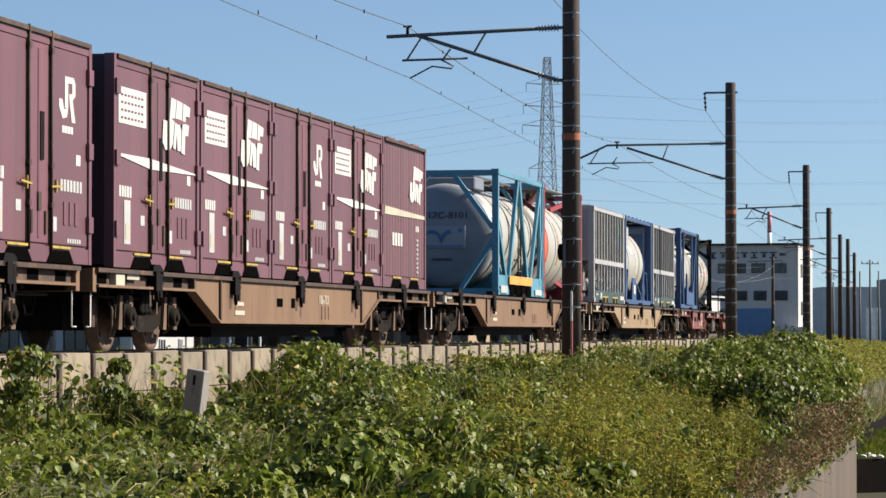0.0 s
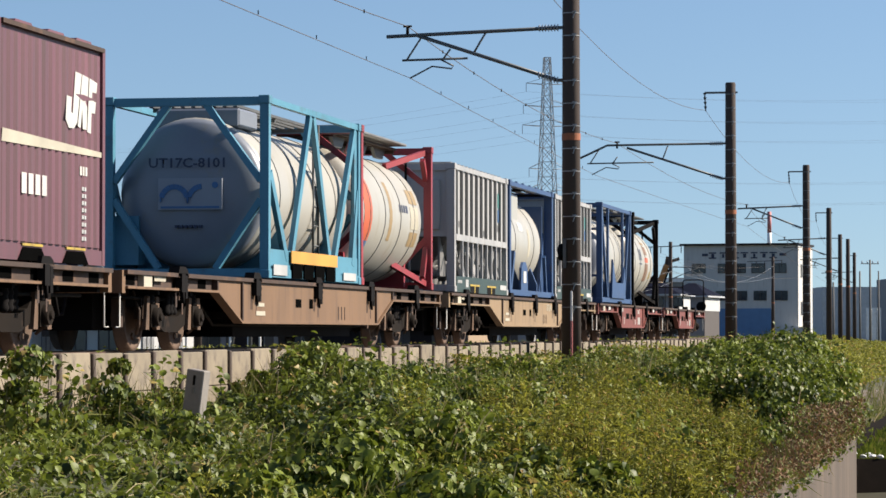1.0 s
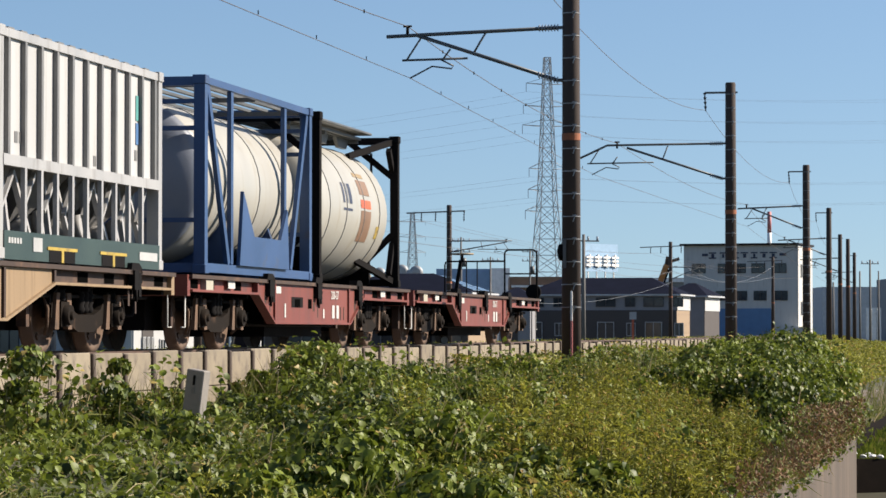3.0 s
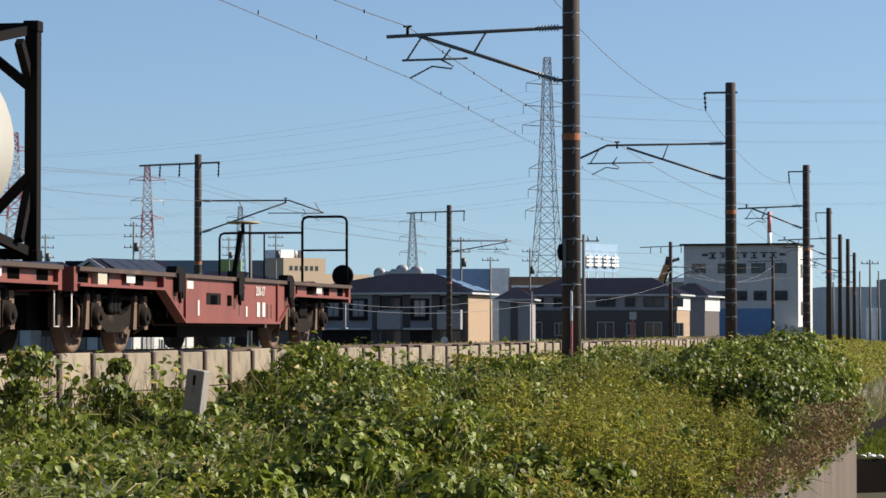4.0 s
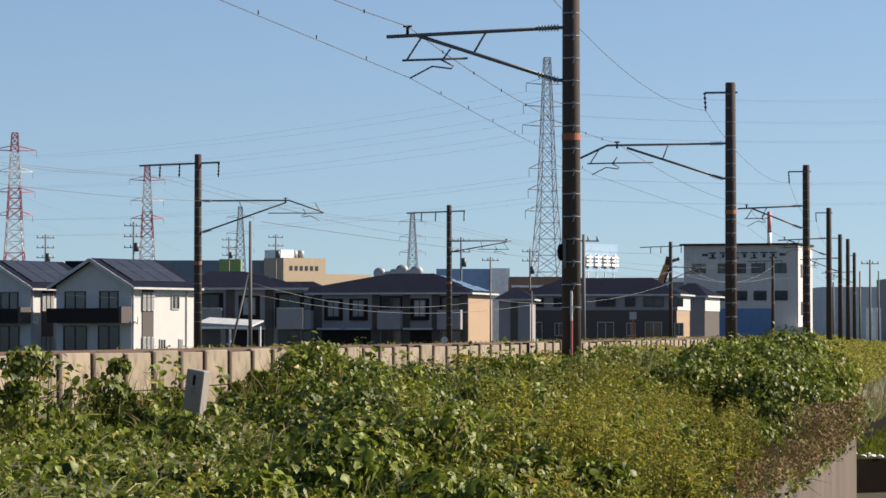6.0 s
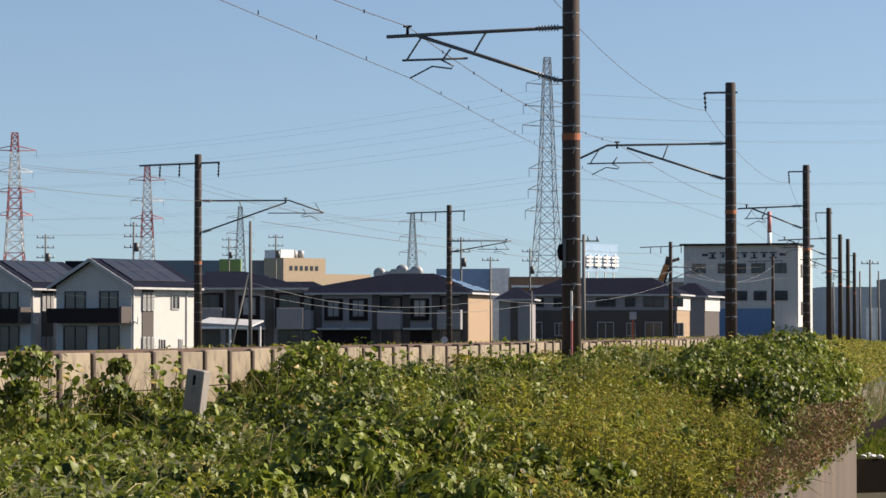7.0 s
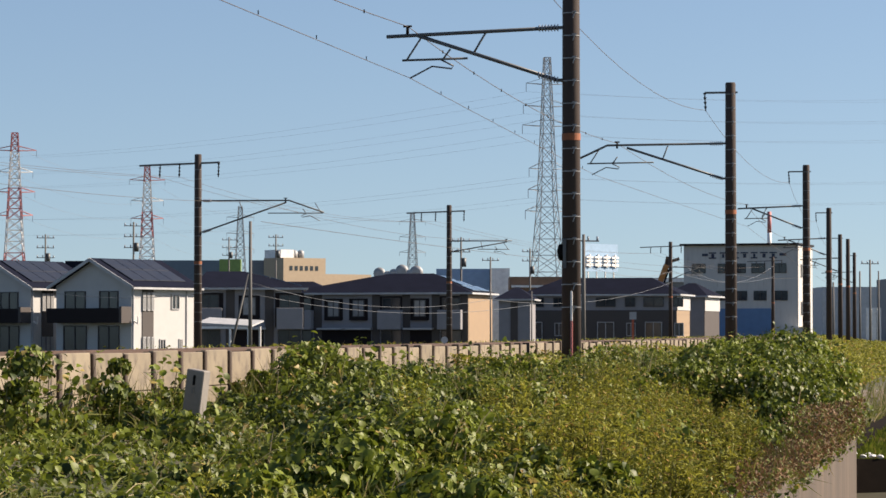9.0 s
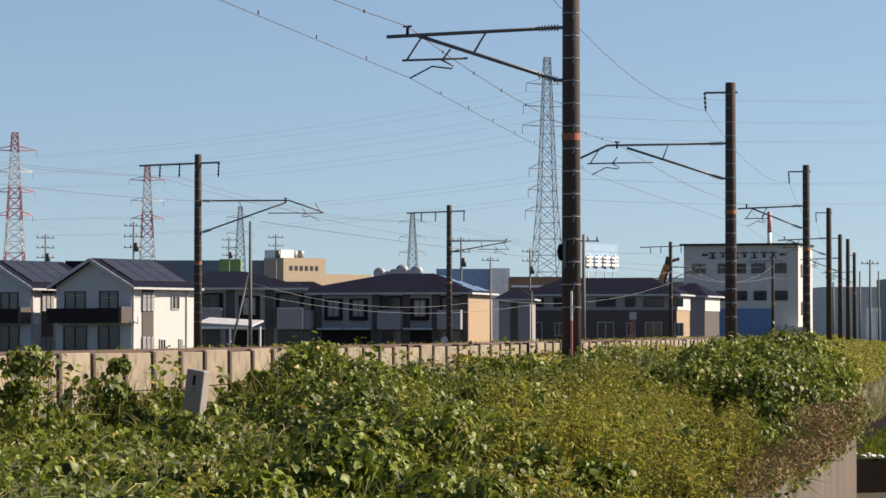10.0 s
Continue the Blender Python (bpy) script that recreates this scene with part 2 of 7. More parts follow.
M_BAND = surface("galvanised_band", (0.258, 0.258, 0.258), 0.45, metal=0.7)
M_ORBAND = surface("orange_marker_band", (0.272, 0.082, 0.027), 0.7, dirt=(0.102, 0.054, 0.034), amount=0.3)
M_GALV = surface("dull_galvanised_steel", (0.109, 0.112, 0.112), 0.55, metal=0.5, vary=0.25)
M_INSUL = surface("glazed_insulator", (0.245, 0.258, 0.286), 0.25, vary=0.1)
M_WIRE = surface("bronze_wire", (0.095, 0.075, 0.061), 0.6, metal=0.3, bump=0)
M_WIRE_FAR = surface("grey_cable", (0.150, 0.165, 0.185), 0.7, bump=0)
M_WALL = surface("aged_concrete_panel", (0.200, 0.165, 0.116), 0.85, vary=0.25, scale=2.6, grain=55, bump=0.25, dirt=(0.102, 0.082, 0.065), amount=0.42, each=0.16)
M_POST = surface("dark_concrete_post", (0.058, 0.041, 0.031), 0.85, vary=0.25, bump=0.4, dirt=(0.054, 0.041, 0.034), amount=0.3)
M_CANAL = surface("stained_canal_concrete", (0.092, 0.070, 0.052), 0.9, vary=0.35, scale=1.6, grain=25, bump=0.2, dirt=(0.040, 0.029, 0.022), amount=0.5, streak=True)
M_BALLAST = surface("brown_ballast", (0.102, 0.078, 0.061), 0.9, vary=0.4, scale=3, grain=22, bump=1.0, island=0.35)
M_RAIL = surface("rusty_rail", (0.095, 0.058, 0.041), 0.6, metal=0.4)
M_SLEEPER = surface("concrete_sleeper", (0.231, 0.211, 0.190), 0.9)
# ---- ground, canal, wall and track ----
# Across the line, L is the distance to the left of the eye's own line along the track: the train's near side runs at L = 10.4.
WALL_L, WALL_TOP = 8.9, 0.035


def bank_z(L):
    """The height of the planted slope between the wall and the canal."""
    t = max(0.0, min(1.0, (L - 2.2) / 6.6))
    return -1.28 + 0.72 * t ** 1.25


def ground_sheet():
    stations = [-400, -120, -40, -10, 0] + list(range(4, 120, 4)) + [125, 135, 150, 175, 200, 240, 300, 400, 600, 1000, 2000, 4500]
    rows = []
    for d in stations:
        edge = 2.2 if d < 44 else 3.0
        bed = -2.6 if d < 45 else -1.75
        prof = [(3000, -1.6), (500, -1.6), (60, -1.6), (21.0, -1.6), (18.6, -0.42), (17.0, -0.30), (WALL_L + 0.1, -0.30), (WALL_L - 0.12, -0.62)]
        prof += [(L, bank_z(L)) for L in (7.6, 6.4, 5.2, 4.0)]
        prof += [(edge + 0.42, bank_z(edge + 0.42)), (edge + 0.36, bed - 0.05), (edge - 1.5, bed), (-3.2, bed), (-4.6, -1.5), (-9.0, -1.4), (-60, -1.6), (-600, -1.6), (-3000, -1.6)]
        rows.append([(line_x(d) - L, d, z + 0.03 * noise.noise((L, d * 0.3, 0)) * (abs(L) < 60)) for L, z in prof])
    bm = B()
    vs = [[bm.verts.new(p) for p in r] for r in rows]
    for a, b in zip(vs, vs[1:]):
        for i in range(len(a) - 1):
            bm.faces.new((a[i], b[i], b[i + 1], a[i + 1]))
    g = single("ground", bm, M_GROUND, "earth and rough grass beside the railway", "ground", kind="structure")
    return g


M_GROUND = surface("rough_grass_earth", (0.058, 0.051, 0.024), 0.95, vary=0.4, scale=0.5, grain=9, bump=0.9, dirt=(0.041, 0.058, 0.014), amount=0.6)
ground_sheet()

M_BED_DARK = surface("dark_wet_mud", (0.011, 0.008, 0.006), 0.95, spec=0.05, vary=0.4, scale=1.5, grain=10, bump=0.6)

# canal walls: a short concrete length that ends in a corner, and a lower one set back behind it
def strip_wall(name, L0, L1, da, db, z0, za, zb, mat, label, step=4.0):
    bm = B()
    n = max(1, int((db - da) / step))
    ring = []
    for i in range(n + 1):
        d = da + (db - da) * i / n
        zt = za + (zb - za) * i / n
        ring.append([bm.verts.new((line_x(d) - L, d, z)) for L, z in ((L1, z0), (L1, zt), (L1, zt), (L0 + 0.03, zt), (L0, zt - 0.03), (L0, z0))])
    for a, b in zip(ring, ring[1:]):
        for i in range(5):
            if i != 1:
                bm.faces.new((a[i], a[i + 1], b[i + 1], b[i]))
    bm.faces.new(ring[0][:2] + ring[0][3:])
    bm.faces.new((ring[-1][:2] + ring[-1][3:])[::-1])
    return single(name, bm, mat, label, "retaining wall", kind="structure")


bm = B()
v = []
for d in (-30, 0, 20, 35, 45.5):
    v.append([bm.verts.new((line_x(d) - L, d, z)) for L, z in ((2.3, -2.52), (0.6, -2.46), (-1.2, -2.5), (-3.3, -2.42))])
v.append([bm.verts.new((line_x(46.2) - L, 46.2, -1.73)) for L in (2.9, 0.6, -1.2, -3.3)])
for a, b in zip(v, v[1:]):
    for i in range(3):
        bm.faces.new((a[i], b[i], b[i + 1], a[i + 1]))
single("canal_bed", bm, M_BED_DARK, "dark canal bed", "canal bed", kind="structure")
strip_wall("canal_wall_1", 2.2, 2.56, -30, 43.2, -2.7, -1.26, -1.26, M_CANAL, "pale stained concrete canal wall ending in a corner")
strip_wall("canal_wall_2", 3.0, 3.36, 43.4, 58.0, -1.9, -0.88, -0.88, M_CANAL, "weathered concrete canal wall set further back")
strip_wall("canal_wall_3", 3.0, 3.36, 58.0, 82.0, -1.9, -0.90, -1.34, M_CANAL, "weathered concrete canal wall with a falling top")
strip_wall("canal_wall_4", 3.0, 3.36, 82.0, 140.0, -1.9, -1.36, -1.40, M_CANAL, "low far end of the canal wall")
# no hollow is cut: the strip's dark colour is the ditch's shaded depth
strip_wall("ditch", 2.48, 2.99, 46.4, 110.0, -1.9, -1.725, -1.725, M_BED_DARK, "flat dark strip painted as a ditch's shaded depth along the wall's foot")

# ballast bed, sleepers and rails
bm = B()
prof = [(-2.5, -0.32), (-1.75, -0.10), (1.75, -0.10), (2.35, -0.30)]
rows = []
for s in list(range(-60, 320, 5)):
    r = []
    for o, z in prof:
        x, y, b = track(s, o)
        r.append(bm.verts.new((x, y, z)))
    rows.append(r)
for a, b in zip(rows, rows[1:]):
    for i in range(3):
        bm.faces.new((a[i], a[i + 1], b[i + 1], b[i]))
single("ballast_bed", bm, M_BALLAST, "rust-brown crushed stone ballast under the rails", "ballast", kind="structure")
for off in (-0.56, 0.56):
    bm = B()
    sect = [(-0.06, -0.12), (0.06, -0.12), (0.06, -0.105), (0.012, -0.09), (0.012, -0.04), (0.033, -0.03), (0.033, 0.0), (-0.033, 0.0), (-0.033, -0.03), (-0.012, -0.04), (-0.012, -0.09), (-0.06, -0.105)]
    rings = []
    for s in list(range(-60, 320, 5)):
        rings.append([])
        for o, z in sect:
            x, y, b = track(s, off + o)
            rings[-1].append(bm.verts.new((x, y, z)))
    for a, b in zip(rings, rings[1:]):
        for i in range(12):
            j = (i + 1) % 12
            bm.faces.new((a[i], a[j], b[j], b[i]))
    single("rail", bm, M_RAIL, "steel running rail with a worn top", "rail", group="rails", kind="structure")
bm = B()
box(bm, -0.12, 0.12, -1.0, 1.0, -0.20, -0.112)
sl = mesh_of("sleeper", bm, M_SLEEPER, 0.015)
bed_holder = thing("sleepers", "concrete sleepers in the ballast", "sleepers", kind="structure")
for i in range(170):
    o = new("sleeper", sl)
    o.parent = bed_holder
    o.matrix_basis = on_track(20 + i * 0.64)

# the low retaining wall of precast panels between dark posts
wall = thing("wall_trackside", "low wall of tan concrete panels between dark posts", "wall", kind="structure")
panels, posts = [], []
for v in range(3):
    bm = B()
    box(bm, -0.455, 0.455, -0.03, 0.03, -0.36, WALL_TOP - 0.01 * v)
    panels.append(mesh_of("panel", bm, M_WALL, 0.008))
    bm = B()
    box(bm, -0.455, 0.455, -0.034, 0.026, -0.80, -0.368)
    panels.append(mesh_of("panel", bm, M_WALL, 0.008))
    bm = B()
    box(bm, -0.04, 0.04, -0.06, 0.06, -0.9, WALL_TOP + 0.012 * (v - 1))
    posts.append(mesh_of("post", bm, M_POST, 0.01))
rng = random.Random(5)
WALL_OFF = 1.24 + (10.4 - WALL_L) * math.cos(BEAR)
for i in range(130):
    s = 17.0 + i * 1.02
    v = rng.randrange(3)
    m = on_track(s, WALL_OFF + rng.uniform(-0.012, 0.012), rng.uniform(-0.012, 0.012)) @ pose(0, 0, 0, rng.uniform(-1.2, 1.2), 0, rng.uniform(-0.6, 0.6))
    for me, nm in ((panels[2 * v], "panel"), (panels[2 * v + 1], "panel"), (posts[v], "post")):
        o = new(nm, me)
        o.parent = wall
        o.matrix_basis = m if nm == "panel" else m @ pose(0.51, 0, 0)


# ---- overhead line poles ----
def ring_band(parent, z, r, h, mat, name="band"):
    bm = B()
    lathe(bm, [(z - h / 2, r), (z - h / 2, r + 0.008), (z + h / 2, r + 0.008), (z + h / 2, r)], "z", 24, smooth=False)
    return part(name, bm, mat, parent)


def insulator(bm, p, q, n=7, r=0.075):
    p, q = Vector(p), Vector(q)
    for i in range(n):
        a = p.lerp(q, i / n)
        b = p.lerp(q, (i + 0.45) / n)
        tube(bm, a, b, r, r * 0.55, n=10)
    tube(bm, p, q, r * 0.4, n=8)


# a cantilever's measures: heights of its two hinges, and reaches from the pole's axis
BRACKET = dict(up=5.90, lo=4.92, end=3.07, drop=0.11, knee=0.0, apex=2.43, brace=(1.75, 1.98), arm=(2.77, 1.63), arm_z=5.34, clamp=2.67)


def cantilever(p, rad, g):
    """A hinged bracket: two insulators, top tube, raking strut, steady arm with its bent registration arm, wire clamp."""
    up, lo = g["up"], g["lo"]
    for z, rise in ((up, -0.005), (lo, 0.12)):
        ins = part("insulator", bx(-rad(z) - 0.10, -rad(z) + 0.02, -0.03, 0.03, z - 0.03, z + 0.03), M_GALV, p, "ribbed grey insulator")
        for k in range(7):
            bm = B()
            a = Vector((-rad(z) - 0.08, 0, z)).lerp(Vector((-rad(z) - 0.48, 0, z + rise)), k / 7)
            tube(bm, a, a - Vector((0.03, 0, 0)), 0.075, 0.042, n=10)
            part("insulator_disc", bm, M_INSUL, ins)
    x0 = -rad(up) - 0.08
    bm = B()
    if g["knee"]:
        pipe(bm, [(x0, 0, up), (-g["knee"], 0, up - 0.02), (-g["end"], 0, up - g["drop"])], 0.034)
    else:
        tube(bm, (x0, 0, up), (-g["end"], 0, up - g["drop"]), 0.036)
    part("top_tube", bm, M_GALV, p)
    bm = B()
    tube(bm, (-rad(lo) - 0.08, 0, lo), (-g["apex"], 0, up - 0.10), 0.036)
    b0, b1 = g["brace"]
    tube(bm, (-b0, 0, up - 0.05), (-b1, 0, up - 0.48), 0.02)
    part("strut_tube", bm, M_GALV, p)
    a0, a1 = g["arm"]
    zr = g["arm_z"]
    bm = B()
    tube(bm, (-a0, 0, zr), (-a1, 0, zr + 0.02), 0.022)
    tube(bm, (-a0 + 0.08, 0, zr), (-a0 + 0.36, 0, up - 0.14), 0.018)
    tube(bm, (-a0 + 0.77, 0, zr), (-a0 + 0.92, 0, zr + 0.2), 0.018)
    part("steady_arm", bm, M_GALV, p)
    bm = B()
    pipe(bm, [(-a0 + 0.74, 0, zr), (-a0 + 0.98, 0, zr - 0.12), (-a0 + 0.94, 0, zr - 0.17), (-a0 + 0.57, 0, zr - 0.12), (-a0 + 0.14, 0, zr - 0.34)], 0.016)
    part("registration_arm", bm, M_GALV, p)
    bm = B()
    tube(bm, (-g["clamp"], 0, up - 0.12), (-g["clamp"], 0, up + 0.08), 0.03, n=8)
    tube(bm, (-g["clamp"] - 0.08, 0, up + 0.08), (-g["clamp"] + 0.08, 0, up + 0.08), 0.02, n=8)
    part("wire_clamp", bm, M_BLACK, p)


def line_pole(m, top, label, r0=0.185, r1=0.155, bracket=True, foot=-1.2, hanger=0.0, detail=True, orange=3.95, cross=False, shape=None):
    """A round concrete pole with a hinged cantilever that reaches to its own -x side."""
    p = thing("catenary_pole", label, "railway pole", m, group="overhead line poles")
    bm = B()
    lathe(bm, [(foot, r0), (top - 0.04, r1), (top, r1 - 0.02)], "z", 26)
    part("shaft", bm, M_POLE, p)
    rad = lambda z: r0 + (r1 - r0) * (z - foot) / (top - foot)
    ring_band(p, orange, rad(orange), 0.13, M_ORBAND, "orange_band")
    if detail:
        z = 0.7
        while z < top - 0.3:
            ring_band(p, z, rad(z), 0.016, M_BAND)
            bm = B()
            beam(bm, (0.05, -rad(z) - 0.01, z + 0.02), (0.13, -rad(z) * 0.85 - 0.03, z + 0.02), 0.02)
            beam(bm, (0.10, -rad(z) * 0.9 - 0.03, z + 0.02), (0.06, -rad(z) - 0.02, z - 0.10), 0.02)
            part("step_bolt", bm, M_BAND, p)
            z += 0.42
    if bracket:
        cantilever(p, rad, {**BRACKET, **(shape or {})})
    if hanger:
        bm = B()
        zt = top - 0.3
        beam(bm, (-rad(zt), 0, zt), (-hanger, 0, zt), 0.06)
        beam(bm, (rad(zt) - 0.02, 0, zt), (rad(zt) + 0.06, 0, zt), 0.05)
        part("feeder_arm", bm, M_GALV, p)
        bm = B()
        insulator(bm, (-hanger, 0, zt), (-hanger + 0.03, 0, zt - 0.55), 4, 0.05)
        part("feeder_insulator", bm, M_BLACK, p)
    if cross:
        bm = B()
        zt = top - 0.42
        beam(bm, (-1.0, 0, zt + 0.05), (2.7, 0, zt - 0.06), 0.08)
        part("crossarm", bm, M_GALV, p)
        for x in (1.75, 0.85, -0.95):
            bm = B()
            insulator(bm, (x, 0, zt), (x + 0.02, 0, zt - 0.6), 4, 0.06)
            part("feeder_insulator", bm, M_BLACK, p)
    return p


def wire(name, pts, r, mat, label, category="overhead wire", sag=0.0, group="overhead wires"):
    """A hanging wire through the given points, with a little sag in each span."""
    bm = B()
    path = [Vector(pts[0])]
    for p, q in zip(pts, pts[1:]):
        p, q = Vector(p), Vector(q)
        n = 10
        for i in range(1, n + 1):
            t = i / n
            path.append(p.lerp(q, t) - Vector((0, 0, 4 * sag * t * (1 - t))))
    pipe(bm, path, r, 5)
    return single(name, bm, mat, label, category, group=group)


NEAR_SHAPE = {0: dict(end=3.5, apex=2.90, brace=(1.60, 1.86), arm=(3.2, 1.95), clamp=3.1),
              1: dict(up=5.94, lo=4.88, end=4.58, drop=0.40, knee=3.75, apex=3.15, brace=(1.9, 2.07), arm=(4.36, 2.33), arm_z=5.37, clamp=3.45)}
NEAR_POLES = [(55.0, 2.38, 7.80), (89.5, 8.69, 7.78), (133.0, 16.3, 7.74), (179.0, 23.3, 7.74), (227.0, 30.4, 7.72), (238.0, 32.5, 7.72), (279.0, 38.7, 7.72)]
pole_pose = []
for i, (d, x, top) in enumerate(NEAR_POLES):
    turn = math.degrees(BEAR) - (0 if d < 86 else min(2.6, (d - 85) / 900 * 57.3))
    m = pose(x, d, 0, 0, 0, -turn)
    pole_pose.append(m)
    line_pole(m, top, "dark round concrete railway pole with a hinged bracket" if i != 5 else "dark round concrete railway pole", detail=d < 140, shape=NEAR_SHAPE.get(i),
              bracket=i != 5, hanger=0.0 if i == 5 else 0.78, orange=(3.86, 3.86, 3.95, 3.9, 3.9, 3.9, 3.9)[i])


def on_pole(i, x, z):
    return pole_pose[i] @ Vector((x, 0, z))


# contact and messenger wires
ids = [0, 1, 2, 3, 4, 6]
mess = [on_pole(i, (-3.10, -3.45)[i] if i < 2 else -2.67, 5.98) for i in ids]
cont = [on_pole(i, (-3.06, -4.1)[i] if i < 2 else -2.70, 5.01) for i in ids]
back = Vector((math.sin(BEAR), math.cos(BEAR), 0))
mess.insert(0, mess[0] - back * 34 + Vector((-0.10, 0, 0)))
cont.insert(0, cont[0] - back * 34 + Vector((-0.10, 0, 0)))
wire("messenger_wire", mess, 0.008, M_WIRE, "thin dark messenger wire slung from pole to pole", sag=0.30)
wire("contact_wire", cont, 0.0065, M_WIRE, "thin contact wire over the track", sag=0.02)
feed = [on_pole(0, -0.76, 6.95) - back * 34] + [on_pole(i, -0.76, 6.95) for i in ids]
wire("feeder_wire", feed, 0.007, M_WIRE, "thin copper-coloured feeder wire between the poles", sag=0.6)
bm = B()
for s in range(1, 9):
    for a, b, sg in ((mess[0], mess[1], 0.3), (mess[1], mess[2], 0.3)):
        t = s / 9
        p = a.lerp(b, t) - Vector((0, 0, 4 * sg * t * (1 - t)))
        box(bm, p.x - 0.012, p.x + 0.012, p.y - 0.03, p.y + 0.03, p.z - 0.03, p.z + 0.03)
single("dropper_clips", bm, M_BLACK, "small clips on the messenger wire", "wire clips")
bm = B()
for c0, c1 in zip(cont, cont[1:3]):
    for s in range(1, 9):
        p = c0.lerp(c1, s / 9)
        box(bm, p.x - 0.008, p.x + 0.008, p.y - 0.02, p.y + 0.02, p.z, p.z + 0.06)
single("dropper_clips", bm, M_BLACK, "small clips on the contact wire", "wire clips")
# ---- the train ----
# In a wagon's or load's own space x runs along the track away from the camera, -y is its near side, z = 0 is the rail (wagons) or the underside (loads).
RIDERS = []


def ride(ob, s, z=0.0):
    """Put a thing on the track, s metres along it at the clip's start, and let it run with the train."""
    ob.matrix_basis = on_track(s, 0, z)
    RIDERS.append((ob, s))
    return ob


def at_time(d):
    return d * SPEED


def wheelset(parent, x):
    bm = B()
    r = 0.43
    tube(bm, (0, -0.95, 0), (0, 0.95, 0), 0.075, n=10)
    for s in (-1, 1):
        lathe(bm, [(s * 0.66, 0.455), (s * 0.69, 0.455), (s * 0.70, r), (s * 0.80, r - 0.005), (s * 0.80, 0.36), (s * 0.755, 0.34), (s * 0.755, 0.17), (s * 0.82, 0.13), (s * 0.84, 0.13)], "y", 28)
        for k in range(3):
            t = 2.1 * k
            box(bm, 0.25 * math.cos(t) - 0.03, 0.25 * math.cos(t) + 0.03, min(s * 0.755, s * 0.775), max(s * 0.755, s * 0.775), 0.25 * math.sin(t) - 0.03, 0.25 * math.sin(t) + 0.03)
    w = part("wheelset", bm, M_HORN, parent, "steel wheels with worn bright rims on an axle")
    w.matrix_basis = pose(x, 0, r)
    return w


def bogie(parent, xc):
    """Cast side frames with axle boxes, springs, brake gear and a bolster."""
    for s in (-1, 1):
        y0, y1 = sorted((s * 0.90, s * 1.01))
        bm = B()
        slab(bm, [(xc - 1.28, 0.40), (xc - 1.24, 0.66), (xc - 1.05, 0.74), (xc - 0.80, 0.70), (xc - 0.55, 0.50), (xc - 0.30, 0.44), (xc + 0.30, 0.44), (xc + 0.55, 0.50), (xc + 0.80, 0.70),
                  (xc + 1.05, 0.74), (xc + 1.24, 0.66), (xc + 1.28, 0.40), (xc + 1.16, 0.40), (xc + 1.12, 0.58), (xc + 0.80, 0.58), (xc + 0.66, 0.34), (xc + 0.30, 0.24), (xc - 0.30, 0.24),
                  (xc - 0.66, 0.34), (xc - 0.80, 0.58), (xc - 1.12, 0.58), (xc - 1.16, 0.40)], y0, y1)
        part("bogie_side_frame", bm, M_BOGIE, parent, "dusty cast bogie frame, near black for the shade under the deck")
        for k in (-0.95, 0.95):
            bm = B()
            yb = s * 0.97
            box(bm, xc + k - 0.15, xc + k + 0.15, min(yb, yb + s * 0.10), max(yb, yb + s * 0.10), 0.30, 0.58)
            tube(bm, (xc + k, yb, 0.43), (xc + k, yb + s * 0.17, 0.43), 0.115, n=14)
            tube(bm, (xc + k, yb, 0.43), (xc + k, yb + s * 0.20, 0.43), 0.05, n=8)
            part("axle_box", bm, M_BOGIE, parent)
            for j in (-0.24, 0.24):
                bm = B()
                slab(bm, [(xc + k + j - 0.07, 0.27), (xc + k + j + 0.07, 0.27), (xc + k + j * 0.85 + 0.07, 0.68), (xc + k + j * 0.75 - 0.06, 0.68)], *sorted((s * 0.99, s * 1.05)))
                part("horn_guide", bm, M_HORN, parent, "dusty tan axle guide")
            bm = B()
            lathe(bm, [(0.585 + 0.028 * i, 0.085 if i % 2 else 0.065) for i in range(6)], "z", 10, (xc + k, s * 0.99, 0))
            part("axle_spring", bm, M_BLACK, parent)
            bm = B()
            pipe(bm, [(xc + k * 1.32, s * 0.88, 0.74), (xc + k * 1.38, s * 0.98, 0.50), (xc + k * 1.34, s * 0.96, 0.30), (xc + k * 1.22, s * 0.90, 0.22)], 0.020, 6)
            part("brake_hanger", bm, M_HORN, parent, "dusty tan brake hanger")
        for k in (-0.16, 0.0, 0.16):
            bm = B()
            lathe(bm, [(0.46 + 0.04 * i, 0.075 if i % 2 else 0.06) for i in range(8)], "z", 10, (xc + k, s * 0.97, 0))
            part("bogie_spring", bm, M_BLACK, parent)
        for k in (-1.52, -0.44, 0.44, 1.52):
            bm = B()
            slab(bm, [(xc + k - 0.05, 0.30), (xc + k + 0.05, 0.30), (xc + k + 0.06, 0.66), (xc + k * 0.95, 0.86), (xc + k - 0.05, 0.64)], min(s * 0.70, s * 0.82), max(s * 0.70, s * 0.82))
            part("brake_shoe", bm, M_RUST, parent)
    bm = B()
    box(bm, xc - 0.18, xc + 0.18, -1.0, 1.0, 0.52, 0.72)
    for k in (-1.25, 1.25):
        box(bm, xc + k - 0.05, xc + k + 0.05, -1.0, 1.0, 0.55, 0.66)
    part("bolster", bm, M_BLACK, parent)
    # added solid black block, fills the gap between the wheels with shade
    part("brake_rigging", bx(xc - 1.75, xc + 1.75, -0.52, 0.52, 0.26, 0.80), M_BLACK, parent, "black block added as the shade between the wheels")
    for k in (-0.95, 0.95):
        wheelset(parent, xc + k)


